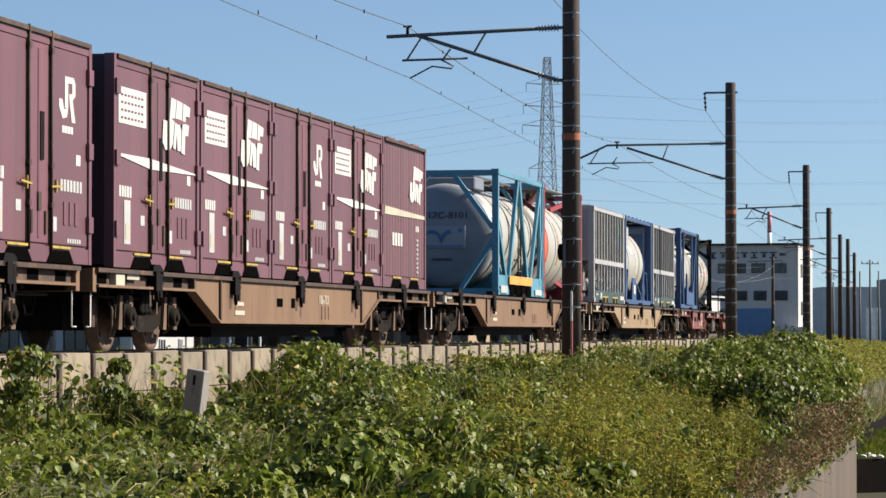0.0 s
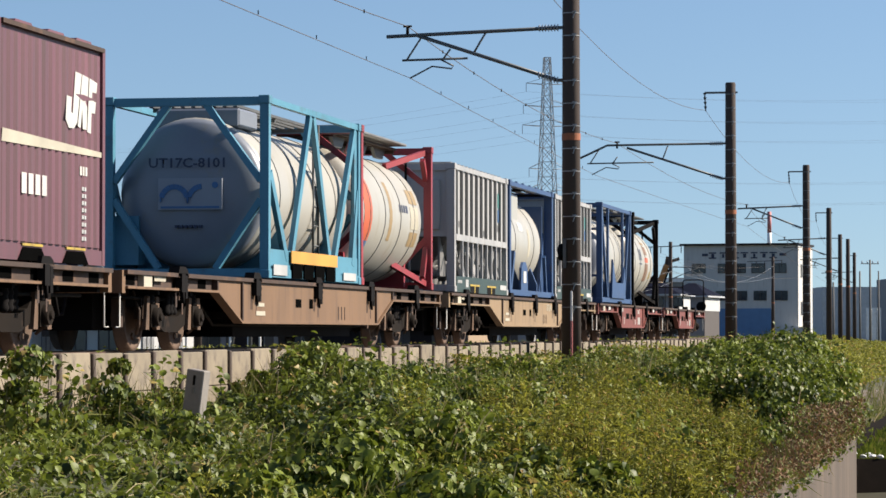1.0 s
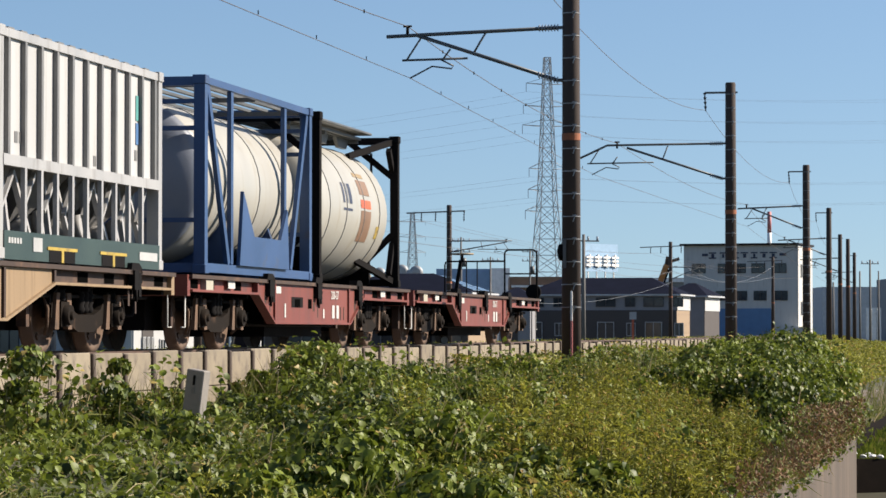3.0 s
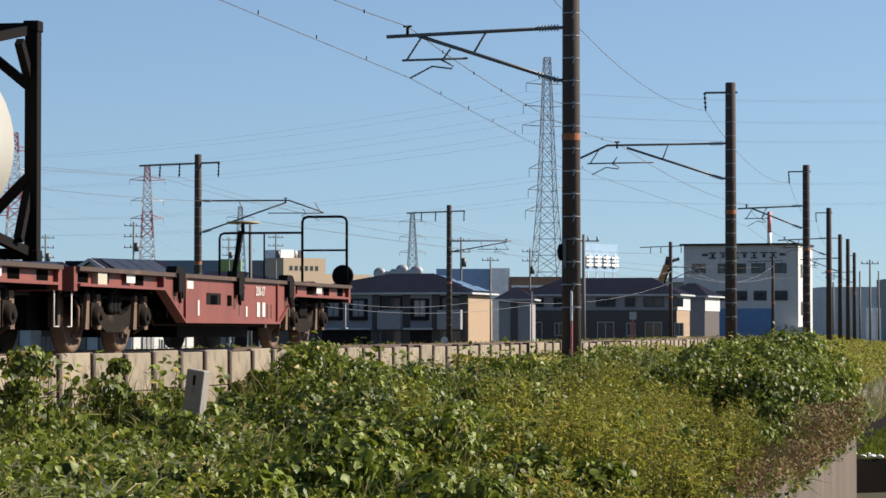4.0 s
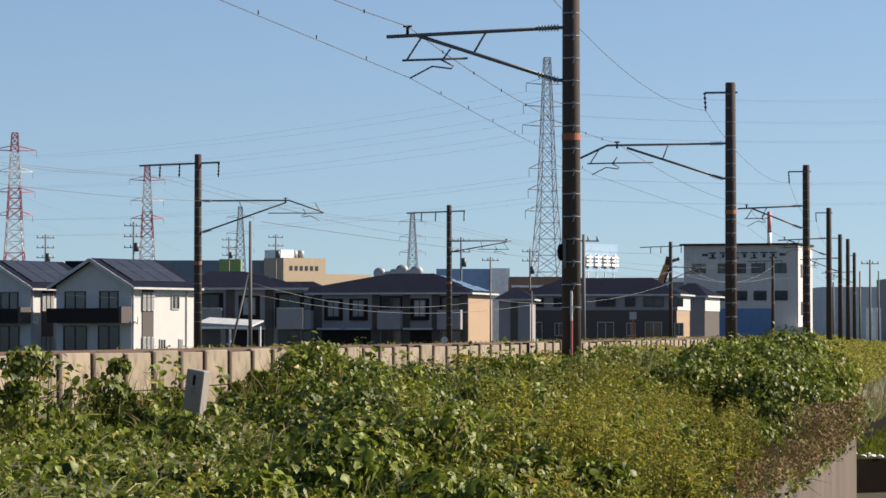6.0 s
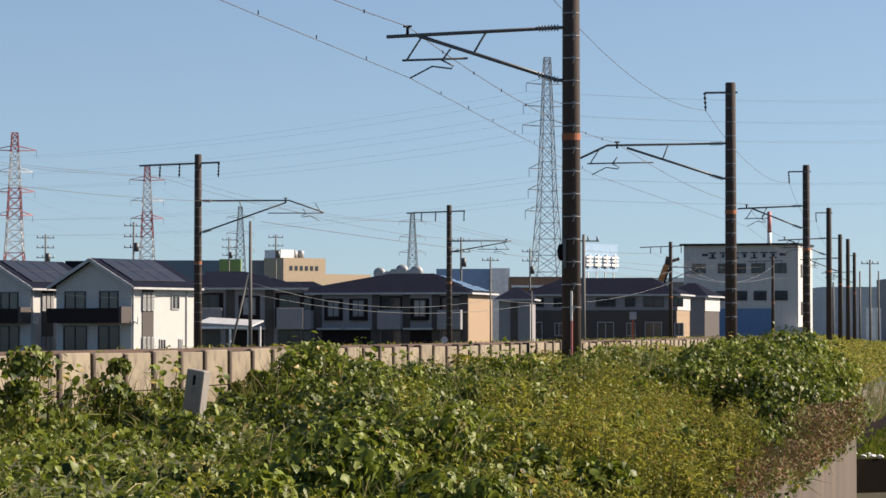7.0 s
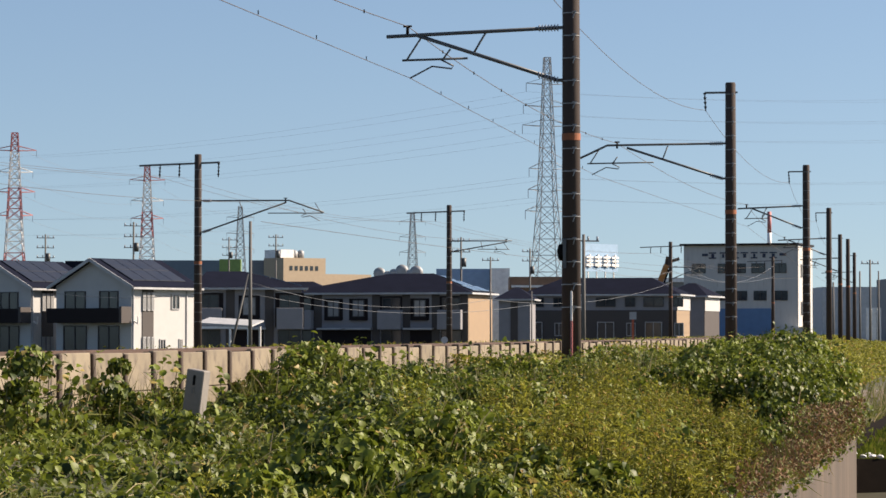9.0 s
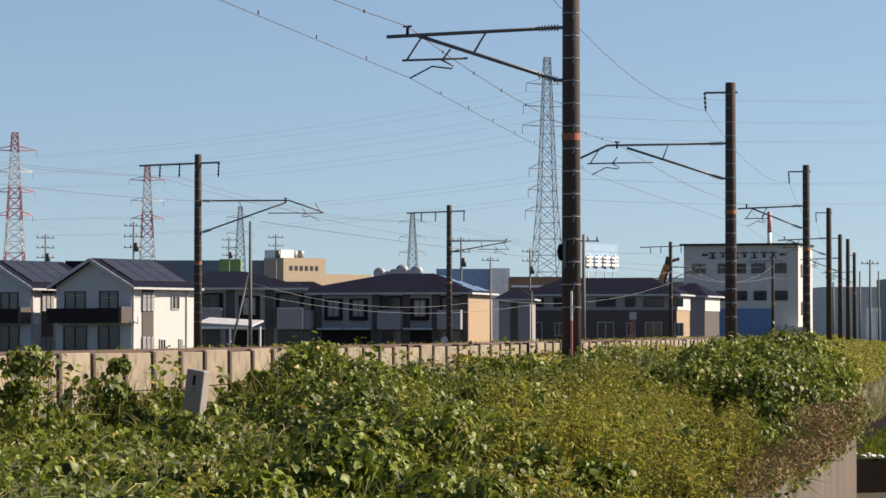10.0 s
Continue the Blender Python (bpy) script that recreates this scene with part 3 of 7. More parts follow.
def end_gear(parent, half, mat):
    """Coupler, hose and white grab irons at both ends of a wagon."""
    for s in (-1, 1):
        bm = B()
        box(bm, min(s * (half - 0.6), s * half), max(s * (half - 0.6), s * half), -0.12, 0.12, 0.76, 0.98)
        box(bm, min(s * (half - 0.1), s * (half + 0.12)), max(s * (half - 0.1), s * (half + 0.12)), -0.20, 0.16, 0.72, 1.02)
        part("coupler", bm, M_DARK, parent)
        bm = B()
        pipe(bm, [(s * (half - 0.25), -0.55, 0.72), (s * (half - 0.1), -0.55, 0.45), (s * (half + 0.05), -0.42, 0.42), (s * (half + 0.1), -0.3, 0.6)], 0.022)
        part("air_hose", bm, M_BLACK, parent)
        for yy in (-1.18, 1.18):
            bm = B()
            xo = s * (half - 0.32)
            pipe(bm, [(xo, yy, 0.92), (xo, yy, 0.30), (xo + s * 0.16, yy, 0.30)], 0.010)
            part("grab_iron", bm, M_WHITE, parent, "white-painted step iron")


def clamp(parent, x):
    """The black twist clamp and its bracket on the wagon's edge."""
    bm = B()
    slab(bm, [(x - 0.24, 0.93), (x + 0.26, 0.93), (x + 0.2, 1.02), (x + 0.1, 1.06), (x - 0.16, 1.06)], -1.285, -1.15)
    box(bm, x - 0.15, x + 0.02, -1.31, -1.22, 0.74, 0.97)
    box(bm, x + 0.06, x + 0.15, -1.30, -1.22, 0.66, 0.95)
    tube(bm, (x - 0.07, -1.30, 0.76), (x - 0.07, -1.30, 0.60), 0.018, n=6)
    beam(bm, (x + 0.10, -1.27, 0.95), (x + 0.15, -1.29, 0.74), 0.025)
    tube(bm, (x + 0.02, -1.27, 0.84), (x + 0.2, -1.27, 0.84), 0.03, n=8)
    part("container_clamp", bm, M_BLACK, parent)
    for k, (w, h) in enumerate(((0.07, 0.24), (0.03, 0.15), (0.05, 0.33))):
        xr = x - 0.16 + 0.14 * k
        part("rust_run", bx(xr - w / 2, xr + w / 2, -1.2375, -1.2352, 0.79 - h, 0.80), M_RUST, parent, "rusty run of dirt")


def flat_wagon(paint, half, deep0, deep1, run, bogies, marks, label, clamps, name="flat_wagon"):
    """A container flat: shallow ends over the bogies, a deep belly between them; marks: (x, z, width, height)."""
    w = thing(name, label, "railway wagon")
    top, sh, belly = 0.975, 0.77, 0.37
    for y0, y1 in ((-1.235, -1.185), (1.185, 1.235)):
        bm = B()
        slab(bm, [(deep0 - run, sh), (deep0, belly), (deep1, belly), (deep1 + run, sh), (deep1 + run, top - 0.05), (deep0 - run, top - 0.05)], y0, y1)
        part("belly_plate", bm, paint, w)
        inn = 0.05 if y0 < 0 else -0.05
        for xa, xb in ((-half + 0.35, deep0 - run), (deep1 + run, half - 0.35)):
            # on tan wagons the deck overhang's shade is put into a darker brown
            part("end_sill", bx(xa, xb, y0 + inn, y1 + inn, sh, top - 0.05), M_RUST if paint is not M_RED else paint, w, "sill above the bogie")
        ylip = (y0 - 0.05, y1) if y0 < 0 else (y0, y1 + 0.05)
        bm = B()
        box(bm, -half + 0.3, half - 0.3, *ylip, top - 0.05, top)
        part("deck_edge", bm, M_RUST, w)
        for (xa, za), (xb, zb) in (((-half + 0.35, sh), (deep0 - run, sh)), ((deep0 - run, sh), (deep0, belly)), ((deep0, belly), (deep1, belly)), ((deep1, belly), (deep1 + run, sh)), ((deep1 + run, sh), (half - 0.35, sh))):
            bm = B()
            beam(bm, (xa, (y0 + y1) / 2, za), (xb, (y0 + y1) / 2, zb), 0.13, 0.03)
            part("sill_flange", bm, paint, w)
        for x in (deep0 + 0.05, deep1 - 0.05, deep0 - run, deep1 + run):
            part("stiffener", bx(x - 0.03, x + 0.03, min(y0, y1) - 0.03, max(y0, y1) + 0.03, (belly if deep0 < x < deep1 else sh) + 0.02, top - 0.06), M_RUST if paint is not M_RED else paint, w)
    bm = B()
    box(bm, -half + 0.3, half - 0.3, -1.18, 1.18, 0.86, 0.95)
    box(bm, -half + 0.2, half - 0.2, -0.20, 0.20, 0.55, 0.86)
    n = int(half * 2 / 1.4)
    for i in range(n):
        x = -half + 0.5 + i * (2 * half - 1) / (n - 1)
        box(bm, x - 0.05, x + 0.05, -1.17, 1.17, 0.70, 0.87)
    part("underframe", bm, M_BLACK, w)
    bm = B()
    tube(bm, (deep0 + 1.0, 0.45, 0.58), (deep0 + 2.3, 0.45, 0.58), 0.2, n=14)
    part("air_tank", bm, M_DARK, w)
    # added solid black block that stands for the shade below the belly
    part("brake_rod_tray", bx(deep0 + 1.6, deep1 + 0.4, -0.7, 0.7, 0.17, 0.42), M_BLACK, w, "black block added as the shade under the belly")
    part("brake_cylinder", bx(deep0 + 3.0, deep0 + 3.7, -0.8, -0.3, 0.40, 0.75), M_DARK, w)
    for s in (-1, 1):
        part("end_beam", bx(min(s * (half - 0.35), s * (half - 0.22)), max(s * (half - 0.35), s * (half - 0.22)), -1.24, 1.24, 0.70, 0.97), paint, w)
    for xc in bogies:
        bogie(w, xc)
    end_gear(w, half, paint)
    for x in clamps:
        clamp(w, x)
    for x, z, a, b in marks:
        part("marking", bx(x - a / 2, x + a / 2, -1.243, -1.238, z - b / 2, z + b / 2), M_CREAM if paint is not M_RED else M_WHITE, w)
    for x in (1.5, 1.72, 1.94):
        part("drain_slot", bx(x - 0.022, x + 0.022, -1.2415, -1.2365, 0.43, 0.63), M_RUST, w, "dark rusty slot")
    bm = B()
    pipe(bm, [(-half + 0.6, -0.98, 0.66), (deep0 - run, -0.98, 0.64), (deep0 - 0.2, -0.9, 0.34), (deep1 + 0.2, -0.9, 0.34), (deep1 + run, -0.98, 0.64), (half - 0.6, -0.98, 0.66)], 0.022)
    part("brake_pipe", bm, M_DARK, w)
    # two lightening holes in the belly plate, flat patches with their shade painted in
    for x, a, b in ((-1.15, 0.34, 0.12), (-0.35, 0.22, 0.14)):
        part("belly_hole", bx(x - a / 2, x + a / 2, -1.242, -1.236, 0.66 - b / 2, 0.66 + b / 2), M_VOID, w)
    for x in (-half + 0.7, -half + 1.5, -half + 2.9, -half + 3.9, half - 0.75, half - 1.7, half - 2.8, half - 3.8):
        # the sill is not cut: a black patch paints the pocket's shade
        part("sill_cutout", bx(x - 0.18, x + 0.20, -1.1895, -1.1855, 0.80, 0.915), M_VOID, w, "flat black patch painted as a shaded pocket in the sill")
    part("label_box", bx(-half + 1.05, -half + 1.4, -1.26, -1.18, 0.78, 0.92), M_CREAM, w, "pale notice frame")
    return w


def bars_of_writing(parent, x0, x1, z, h, y, mat, n=5, gap=0.3):
    """Small unreadable writing as a row of plain bars."""
    w = (x1 - x0) / n
    bm = B()
    for i in range(n):
        box(bm, x0 + i * w, x0 + (i + 1 - gap) * w, y - 0.004, y, z - h / 2, z + h / 2)
    part("lettering", bm, mat, parent)


def emblem(parent, x, z, w, h, y, mat):
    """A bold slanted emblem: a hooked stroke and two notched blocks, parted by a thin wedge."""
    strokes = ([(0.30, 1.0), (0.50, 0.98), (0.36, 0.14), (0.26, 0.03), (0.10, 0.02), (0.0, 0.16), (0.03, 0.56), (0.19, 0.55), (0.17, 0.30), (0.22, 0.28)],
               [(0.52, 0.98), (0.72, 0.95), (0.70, 0.62), (0.62, 0.52), (0.68, 0.44), (0.66, 0.05), (0.54, 0.05), (0.52, 0.40), (0.47, 0.06), (0.38, 0.08)],
               [(0.75, 0.95), (1.0, 0.90), (0.98, 0.72), (0.84, 0.72), (0.83, 0.58), (0.96, 0.56), (0.93, 0.36), (0.82, 0.36), (0.80, 0.0), (0.68, 0.02)])
    for i, pts in enumerate(strokes):
        bm = B()
        slab(bm, [(x + (u - 0.5) * w, z + (v - 0.5) * h) for u, v in pts], y - 0.005, y)
        part("emblem_stroke", bm, mat, parent, "bold white emblem stroke")
    bm = B()
    slab(bm, [(x - 0.20 * w, z + 0.12 * h), (x + 0.05 * w, z + 0.03 * h), (x + 0.46 * w, z + 0.10 * h), (x + 0.05 * w, z + 0.14 * h)], y - 0.0065, y - 0.004)
    part("emblem_slit", bm, M_PURPLE, parent)


def small_emblem(parent, x, z, w, h, y, mat):
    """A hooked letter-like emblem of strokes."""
    bm = B()
    t = w * 0.2
    slab(bm, [(x - w * 0.15, z - h * 0.2), (x - w * 0.15 + t, z - h * 0.2), (x - w * 0.15 + t, z + h / 2), (x - w * 0.15, z + h / 2)], y - 0.005, y)
    slab(bm, [(x - w * 0.5, z - h * 0.2), (x - w * 0.28, z - h * 0.45), (x - w * 0.02, z - h * 0.4), (x - w * 0.15 + t, z - h * 0.2), (x - w * 0.2, z - h * 0.24), (x - w * 0.3, z - h * 0.02), (x - w * 0.5, z - h * 0.02)], y - 0.0049, y)
    slab(bm, [(x - w * 0.1, z + h / 2), (x + w * 0.4, z + h / 2), (x + w * 0.5, z + h * 0.36), (x + w * 0.5, z + h * 0.1), (x + w * 0.33, z), (x + w * 0.5, z - h / 2), (x + w * 0.28, z - h / 2), (x + w * 0.12, z), (x + w * 0.12, z + h * 0.12), (x + w * 0.3, z + h * 0.14), (x + w * 0.3, z + h * 0.36), (x - w * 0.1, z + h * 0.36)], y - 0.0048, y)
    part("emblem", bm, mat, parent, "white emblem")


def cargo_container(kind, label):
    """A 12-foot freight container with double side doors; kind: block, small, plain or ribbed."""
    c = thing("freight_container", label, "freight container", group="purple freight containers")
    L, W, H = 3.715, 2.45, 2.50
    hl, hw = L / 2, W / 2
    ribbed = kind == "ribbed"
    bm = B()
    box(bm, -hl + 0.03, hl - 0.03, -hw + 0.035, hw - 0.035, 0.03, H - 0.02)
    part("body", bm, M_PURPLE, c)
    for i, s in enumerate((-1, 1)):
        for x in (-hl, hl - 0.10):
            part("corner_post", bx(x, x + 0.10, min(s * hw, s * (hw - 0.12)), max(s * hw, s * (hw - 0.12)), 0.0, H), M_PURPLE, c)
        bm = B()
        box(bm, -hl + 0.1, hl - 0.1, min(s * (hw + 0.025), s * (hw - 0.08)), max(s * (hw + 0.025), s * (hw - 0.08)), H - 0.05, H)
        part("top_rail", bm, M_RUST, c)
        bm = B()
        box(bm, -hl + 0.1, hl - 0.1, min(s * (hw - 0.005), s * (hw - 0.08)), max(s * (hw - 0.005), s * (hw - 0.08)), 0.0, 0.17)
        part("bottom_rail", bm, M_PURPLE, c)
    # ends: their standing shade is put into a darker purple; the roof shares it
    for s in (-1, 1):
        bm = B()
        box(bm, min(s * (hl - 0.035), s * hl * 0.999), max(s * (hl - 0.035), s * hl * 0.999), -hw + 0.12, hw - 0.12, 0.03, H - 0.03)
        part("end_wall", bm, M_PURPLE_SHADE, c)
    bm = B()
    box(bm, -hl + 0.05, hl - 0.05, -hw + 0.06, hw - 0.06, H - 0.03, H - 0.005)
    part("roof", bm, M_PURPLE_SHADE, c)
    y = -hw
    if ribbed:
        n = 15
        pitch = (L - 0.24) / n
        for i in range(n):
            x0 = -hl + 0.12 + i * pitch
            bm = B()
            a = [(x0, y + 0.035), (x0 + pitch * 0.2, y + 0.004), (x0 + pitch * 0.65, y + 0.004), (x0 + pitch * 0.85, y + 0.035)]
            lo = [bm.verts.new((p[0], p[1], 0.2)) for p in a]
            hi = [bm.verts.new((p[0], p[1], H - 0.1)) for p in a]
            for j in range(3):
                bm.faces.new((lo[j], lo[j + 1], hi[j + 1], hi[j]))
            bm.faces.new(hi)
            bm.faces.new(lo[::-1])
            part("side_rib", bm, M_PURPLE, c)
        bm = B()
        for x in (-0.9, 0.2, 1.2):
            slab(bm, [(x - 0.32, H), (x + 0.32, H), (x + 0.26, H + 0.05), (x - 0.26, H + 0.05)], y + 0.05, y + 0.16)
        part("top_lug", bm, M_PURPLE, c)
        yy = y - 0.001
        emblem(c, 0.95, 1.82, 1.15, 0.66, yy, M_WHITE)
        bm = B()
        slab(bm, [(-1.75, 1.22), (1.70, 1.24), (1.70, 1.30), (-1.72, 1.36)], yy - 0.004, yy)
        part("stripe", bm, M_CREAM, c, "pale wedge-shaped stripe")
        bars_of_writing(c, -1.1, -0.2, 0.82, 0.22, yy, M_WHITE, 4)
        bars_of_writing(c, 0.9, 1.2, 1.05, 0.10, yy, M_WHITE, 3)
        for k in range(8):
            bars_of_writing(c, 0.98, 1.16, 0.85 - k * 0.08, 0.045, yy, M_PALE, 2)
        ends = (-0.75, 0.75)
    else:
        # two door leaves, a fixed middle panel, all slightly sunk between raised frames
        for x0, x1 in ((-hl + 0.14, -0.42), (-0.34, 0.34), (0.42, hl - 0.14)):
            part("door_leaf", bx(x0, x1, y + 0.012, y + 0.05, 0.2, H - 0.14), M_PURPLE, c, bevel=0.008)
        part("header_panel", bx(-hl + 0.1, hl - 0.1, y + 0.004, y + 0.05, H - 0.135, H - 0.055), M_PURPLE, c)
        part("centre_fold", bx(-0.03, 0.03, y + 0.002, y + 0.02, 0.25, H - 0.2), M_PURPLE, c, bevel=0.006)
        for x in (-0.38, 0.38):
            bm = B()
            tube(bm, (x, y - 0.012, 0.12), (x, y - 0.012, H + 0.02), 0.018, n=8)
            part("lock_bar", bm, M_RUST, c, "thin rusty locking bar")
            part("door_gap", bx(x - 0.038, x - 0.006, y + 0.004, y + 0.02, 0.18, H - 0.12), M_BLACK, c)
            for z in (0.62, 1.05, H - 0.20, H - 0.03):
                part("bar_guide", bx(x - 0.04, x + 0.04, y - 0.033, y + 0.005, z - 0.03, z + 0.03), M_RUST, c)
            bm = B()
            sx = -1 if x < 0 else 1
            beam(bm, (x - sx * 0.04, y - 0.03, 0.82), (x + sx * 0.32, y - 0.03, 0.84), 0.018, 0.022)
            box(bm, min(x + sx * 0.1, x + sx * 0.125), max(x + sx * 0.1, x + sx * 0.125), y - 0.04, y - 0.01, 0.76, 0.90)
            part("door_handle", bm, M_YELLOW, c, "yellow door handle")
        for x in (-hl + 0.1, hl - 0.1):
            for z in (0.45, 1.28, 2.12):
                part("hinge", bx(x - 0.08, x + 0.08, y - 0.03, y + 0.02, z - 0.09, z + 0.09), M_PURPLE, c)
        for x0, x1, z0, z1 in ((-0.04, 0.06, 0.55, 0.75), (-0.28, -0.22, 0.30, 0.55), (0.20, 0.26, 0.30, 0.55)):
            part("latch_plate", bx(x0, x1, y - 0.008, y + 0.02, z0, z1), M_RUST, c)
        yy = y + 0.011
        if kind == "block":
            part("notice", bx(-1.66, -0.52, yy - 0.005, yy, 1.70, 2.13), M_WHITE, c, "white notice panel")
            for k in range(4):
                bars_of_writing(c, -1.56, -0.6, 2.04 - k * 0.09, 0.026, yy - 0.006, M_PURPLE, 7, 0.45)
            emblem(c, 0.78, 1.82, 1.25, 0.68, y + 0.002, M_WHITE)
            bm = B()
            slab(bm, [(-1.68, 1.315), (-0.35, 1.215), (1.66, 1.245), (1.66, 1.262), (-0.35, 1.345), (-1.68, 1.34)], y - 0.001, y + 0.004)
            part("stripe", bm, M_WHITE, c, "white wedge-shaped stripe")
            part("document_slot", bx(0.02, 0.14, y - 0.01, y + 0.015, 1.10, 1.62), M_BLACK, c)
        elif kind == "small":
            small_emblem(c, 0.98, 1.82, 0.58, 0.50, yy, M_WHITE)
            bars_of_writing(c, 0.8, 1.2, 1.48, 0.08, yy, M_WHITE, 4, 0.15)
            part("document_slot", bx(0.02, 0.14, y - 0.01, y + 0.015, 1.10, 1.62), M_BLACK, c)
        bars_of_writing(c, -1.62, -1.10, 0.90, 0.13, yy, M_WHITE, 5)
        part("notice", bx(-1.42, -1.17, yy - 0.005, yy, 0.28, 0.80), M_PALE, c, "white and yellow label strip")
        part("notice", bx(-1.38, -1.21, yy - 0.009, yy - 0.005, 0.34, 0.52), M_CREAM, c)
        part("notice", bx(-0.75, -0.58, yy - 0.005, yy, 0.52, 0.64), M_PALE, c)
        bars_of_writing(c, 0.75, 1.55, 0.86, 0.13, yy, M_PALE, 7)
        part("notice", bx(1.30, 1.46, yy - 0.005, yy, 1.10, 1.22), M_WHITE, c)
        part("notice", bx(0.50, 0.62, yy - 0.005, yy, 0.34, 0.50), M_PALE, c)
        for k in range(3):
            part("card_slot", bx(0.86 + 0.2 * k, 0.96 + 0.2 * k, yy - 0.010, yy, 0.42, 0.68), M_PURPLE, c)
        bars_of_writing(c, 1.0, 1.5, 0.25, 0.05, yy, M_PALE, 6)
        ends = (-0.72, 0.72)
    for x in ends:
        bm = B()
        slab(bm, [(x - 0.46, 0.0), (x + 0.46, 0.0), (x + 0.30, 0.14), (x - 0.30, 0.14)], y - 0.010, y + 0.02)
        part("fork_pocket", bm, M_VOID, c, "black fork pocket")
        part("pocket_stripe", bx(x - 0.34, x + 0.34, y - 0.012, y + 0.02, 0.155, 0.182), M_YELLOW, c, "yellow stripe")
    return c


def tank_shell(parent, x0, x1, r, z, mat, end_mat=None, rings=()):
    """A lying tank with dished ends."""
    d = 0.34
    bm = B()
    rows = [(x0 + d * (1 - math.cos(a)), max(0.02, r * math.sin(a) ** 0.8)) for a in [math.pi / 2 * k / 7 for k in range(8)]]
    lathe(bm, rows + [(x1 - (u - x0), q) for u, q in rows[::-1]], "x", 44, (0, 0, z))
    part("tank", bm, mat, parent)
    # a shell over the near end, coloured with the shade that falls there
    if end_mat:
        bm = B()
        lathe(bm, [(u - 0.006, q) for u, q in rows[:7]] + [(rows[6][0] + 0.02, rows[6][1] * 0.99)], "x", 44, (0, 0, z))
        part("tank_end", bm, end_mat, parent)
    for x in rings:
        bm = B()
        lathe(bm, [(x - 0.014, r - 0.02), (x - 0.014, r + 0.010), (x + 0.014, r + 0.010), (x + 0.014, r - 0.02)], "x", 44, (0, 0, z), smooth=False)
        part("band", bm, M_SILVER_D, parent)


def tank_label(parent, xa, xb, z0, z1, r, z, mat, name="label_panel", lift=0.008):
    """A panel that lies on the near flank of the tank, from x xa to xb and between two heights."""
    bm = B()
    n = 7
    cols = []
    for x in (xa, xb):
        col = []
        for i in range(n):
            h = z0 + (z1 - z0) * i / (n - 1) - z
            col.append(bm.verts.new((x, -math.sqrt(max(0, (r + lift) ** 2 - h * h)), z + h)))
        cols.append(col)
    for i in range(n - 1):
        bm.faces.new((cols[0][i], cols[1][i], cols[1][i + 1], cols[0][i + 1])).smooth = True
    me = mesh_of(name, bm, mat)
    ob = new(name, me)
    ob.parent = parent
    return ob


def corner_frame(parent, L, W, H, mat, t=0.15, side_top=True, side_bottom=True):
    """Corner posts with castings, end beams and the long rails of a tank frame."""
    hl, hw = L / 2, W / 2
    for sx in (-1, 1):
        for sy in (-1, 1):
            x, y = sx * (hl - t / 2), sy * (hw - t / 2)
            part("corner_post", bx(x - t / 2 + 0.01, x + t / 2 - 0.01, y - t / 2 + 0.01, y + t / 2 - 0.01, 0.12, H - 0.12), mat, parent)
            for z0 in (0, H - 0.12):
                part("corner_casting", bx(x - t / 2 - 0.01, x + t / 2 + 0.01, y - t / 2 - 0.005, y + t / 2 + 0.005, z0, z0 + 0.12), mat, parent, bevel=0.008)
        x = sx * (hl - t / 2)
        for z in (0.08, H - 0.08):
            part("end_beam", bx(x - 0.05, x + 0.05, -hw + t, hw - t, z - 0.06, z + 0.06), mat, parent)
    for sy in (-1, 1):
        y = sy * (hw - 0.06)
        if side_top:
            part("top_rail", bx(-hl + t, hl - t, y - 0.045, y + 0.045, H - 0.11, H - 0.02), mat, parent)
        if side_bottom:
            part("bottom_rail", bx(-hl + t, hl - t, y - 0.05, y + 0.05, 0.02, 0.14), mat, parent)


def walkway(parent, L, W, H, mat, x0, x1, y0=-0.45, y1=0.45):
    n = 9
    for i in range(n):
        y = y0 + (y1 - y0) * i / (n - 1)
        part("walkway_plank", bx(x0, x1, y - 0.03, y + 0.03, H - 0.10, H - 0.06), mat, parent)
    for x in (x0 + 0.1, (x0 + x1) / 2, x1 - 0.1):
        part("walkway_bearer", bx(x - 0.03, x + 0.03, y0, y1, H - 0.16, H - 0.10), mat, parent)


def side_ladder(parent, x, y, z0, z1, mat):
    bm = B()
    for s in (-0.17, 0.17):
        tube(bm, (x + s, y, z0), (x + s, y, z1), 0.018, n=6)
    k = int((z1 - z0) / 0.3)
    for i in range(k):
        tube(bm, (x - 0.17, y, z0 + 0.2 + i * 0.3), (x + 0.17, y, z0 + 0.2 + i * 0.3), 0.013, n=6)
    part("ladder", bm, mat, parent)


def saddles(parent, xs, r, z, W, mat):
    for x in xs:
        bm = B()
        hw = W / 2 - 0.1
        pts = [(-hw, 0.05), (hw, 0.05), (hw, 0.3)]
        arc = [(r * math.cos(a), z + r * math.sin(a)) for a in [math.radians(-28 - 124 * k / 10) for k in range(11)]]
        outline = pts + [(max(-hw, min(hw, u)), v) for u, v in arc] + [(-hw, 0.3)]
        a = [bm.verts.new((x - 0.05, u, v)) for u, v in outline]
        b = [bm.verts.new((x + 0.05, u, v)) for u, v in outline]
        bm.faces.new(a)
        bm.faces.new(b[::-1])
        for i in range(len(a)):
            j = (i + 1) % len(a)
            bm.faces.new((a[j], a[i], b[i], b[j]))
        part("saddle", bm, mat, parent)


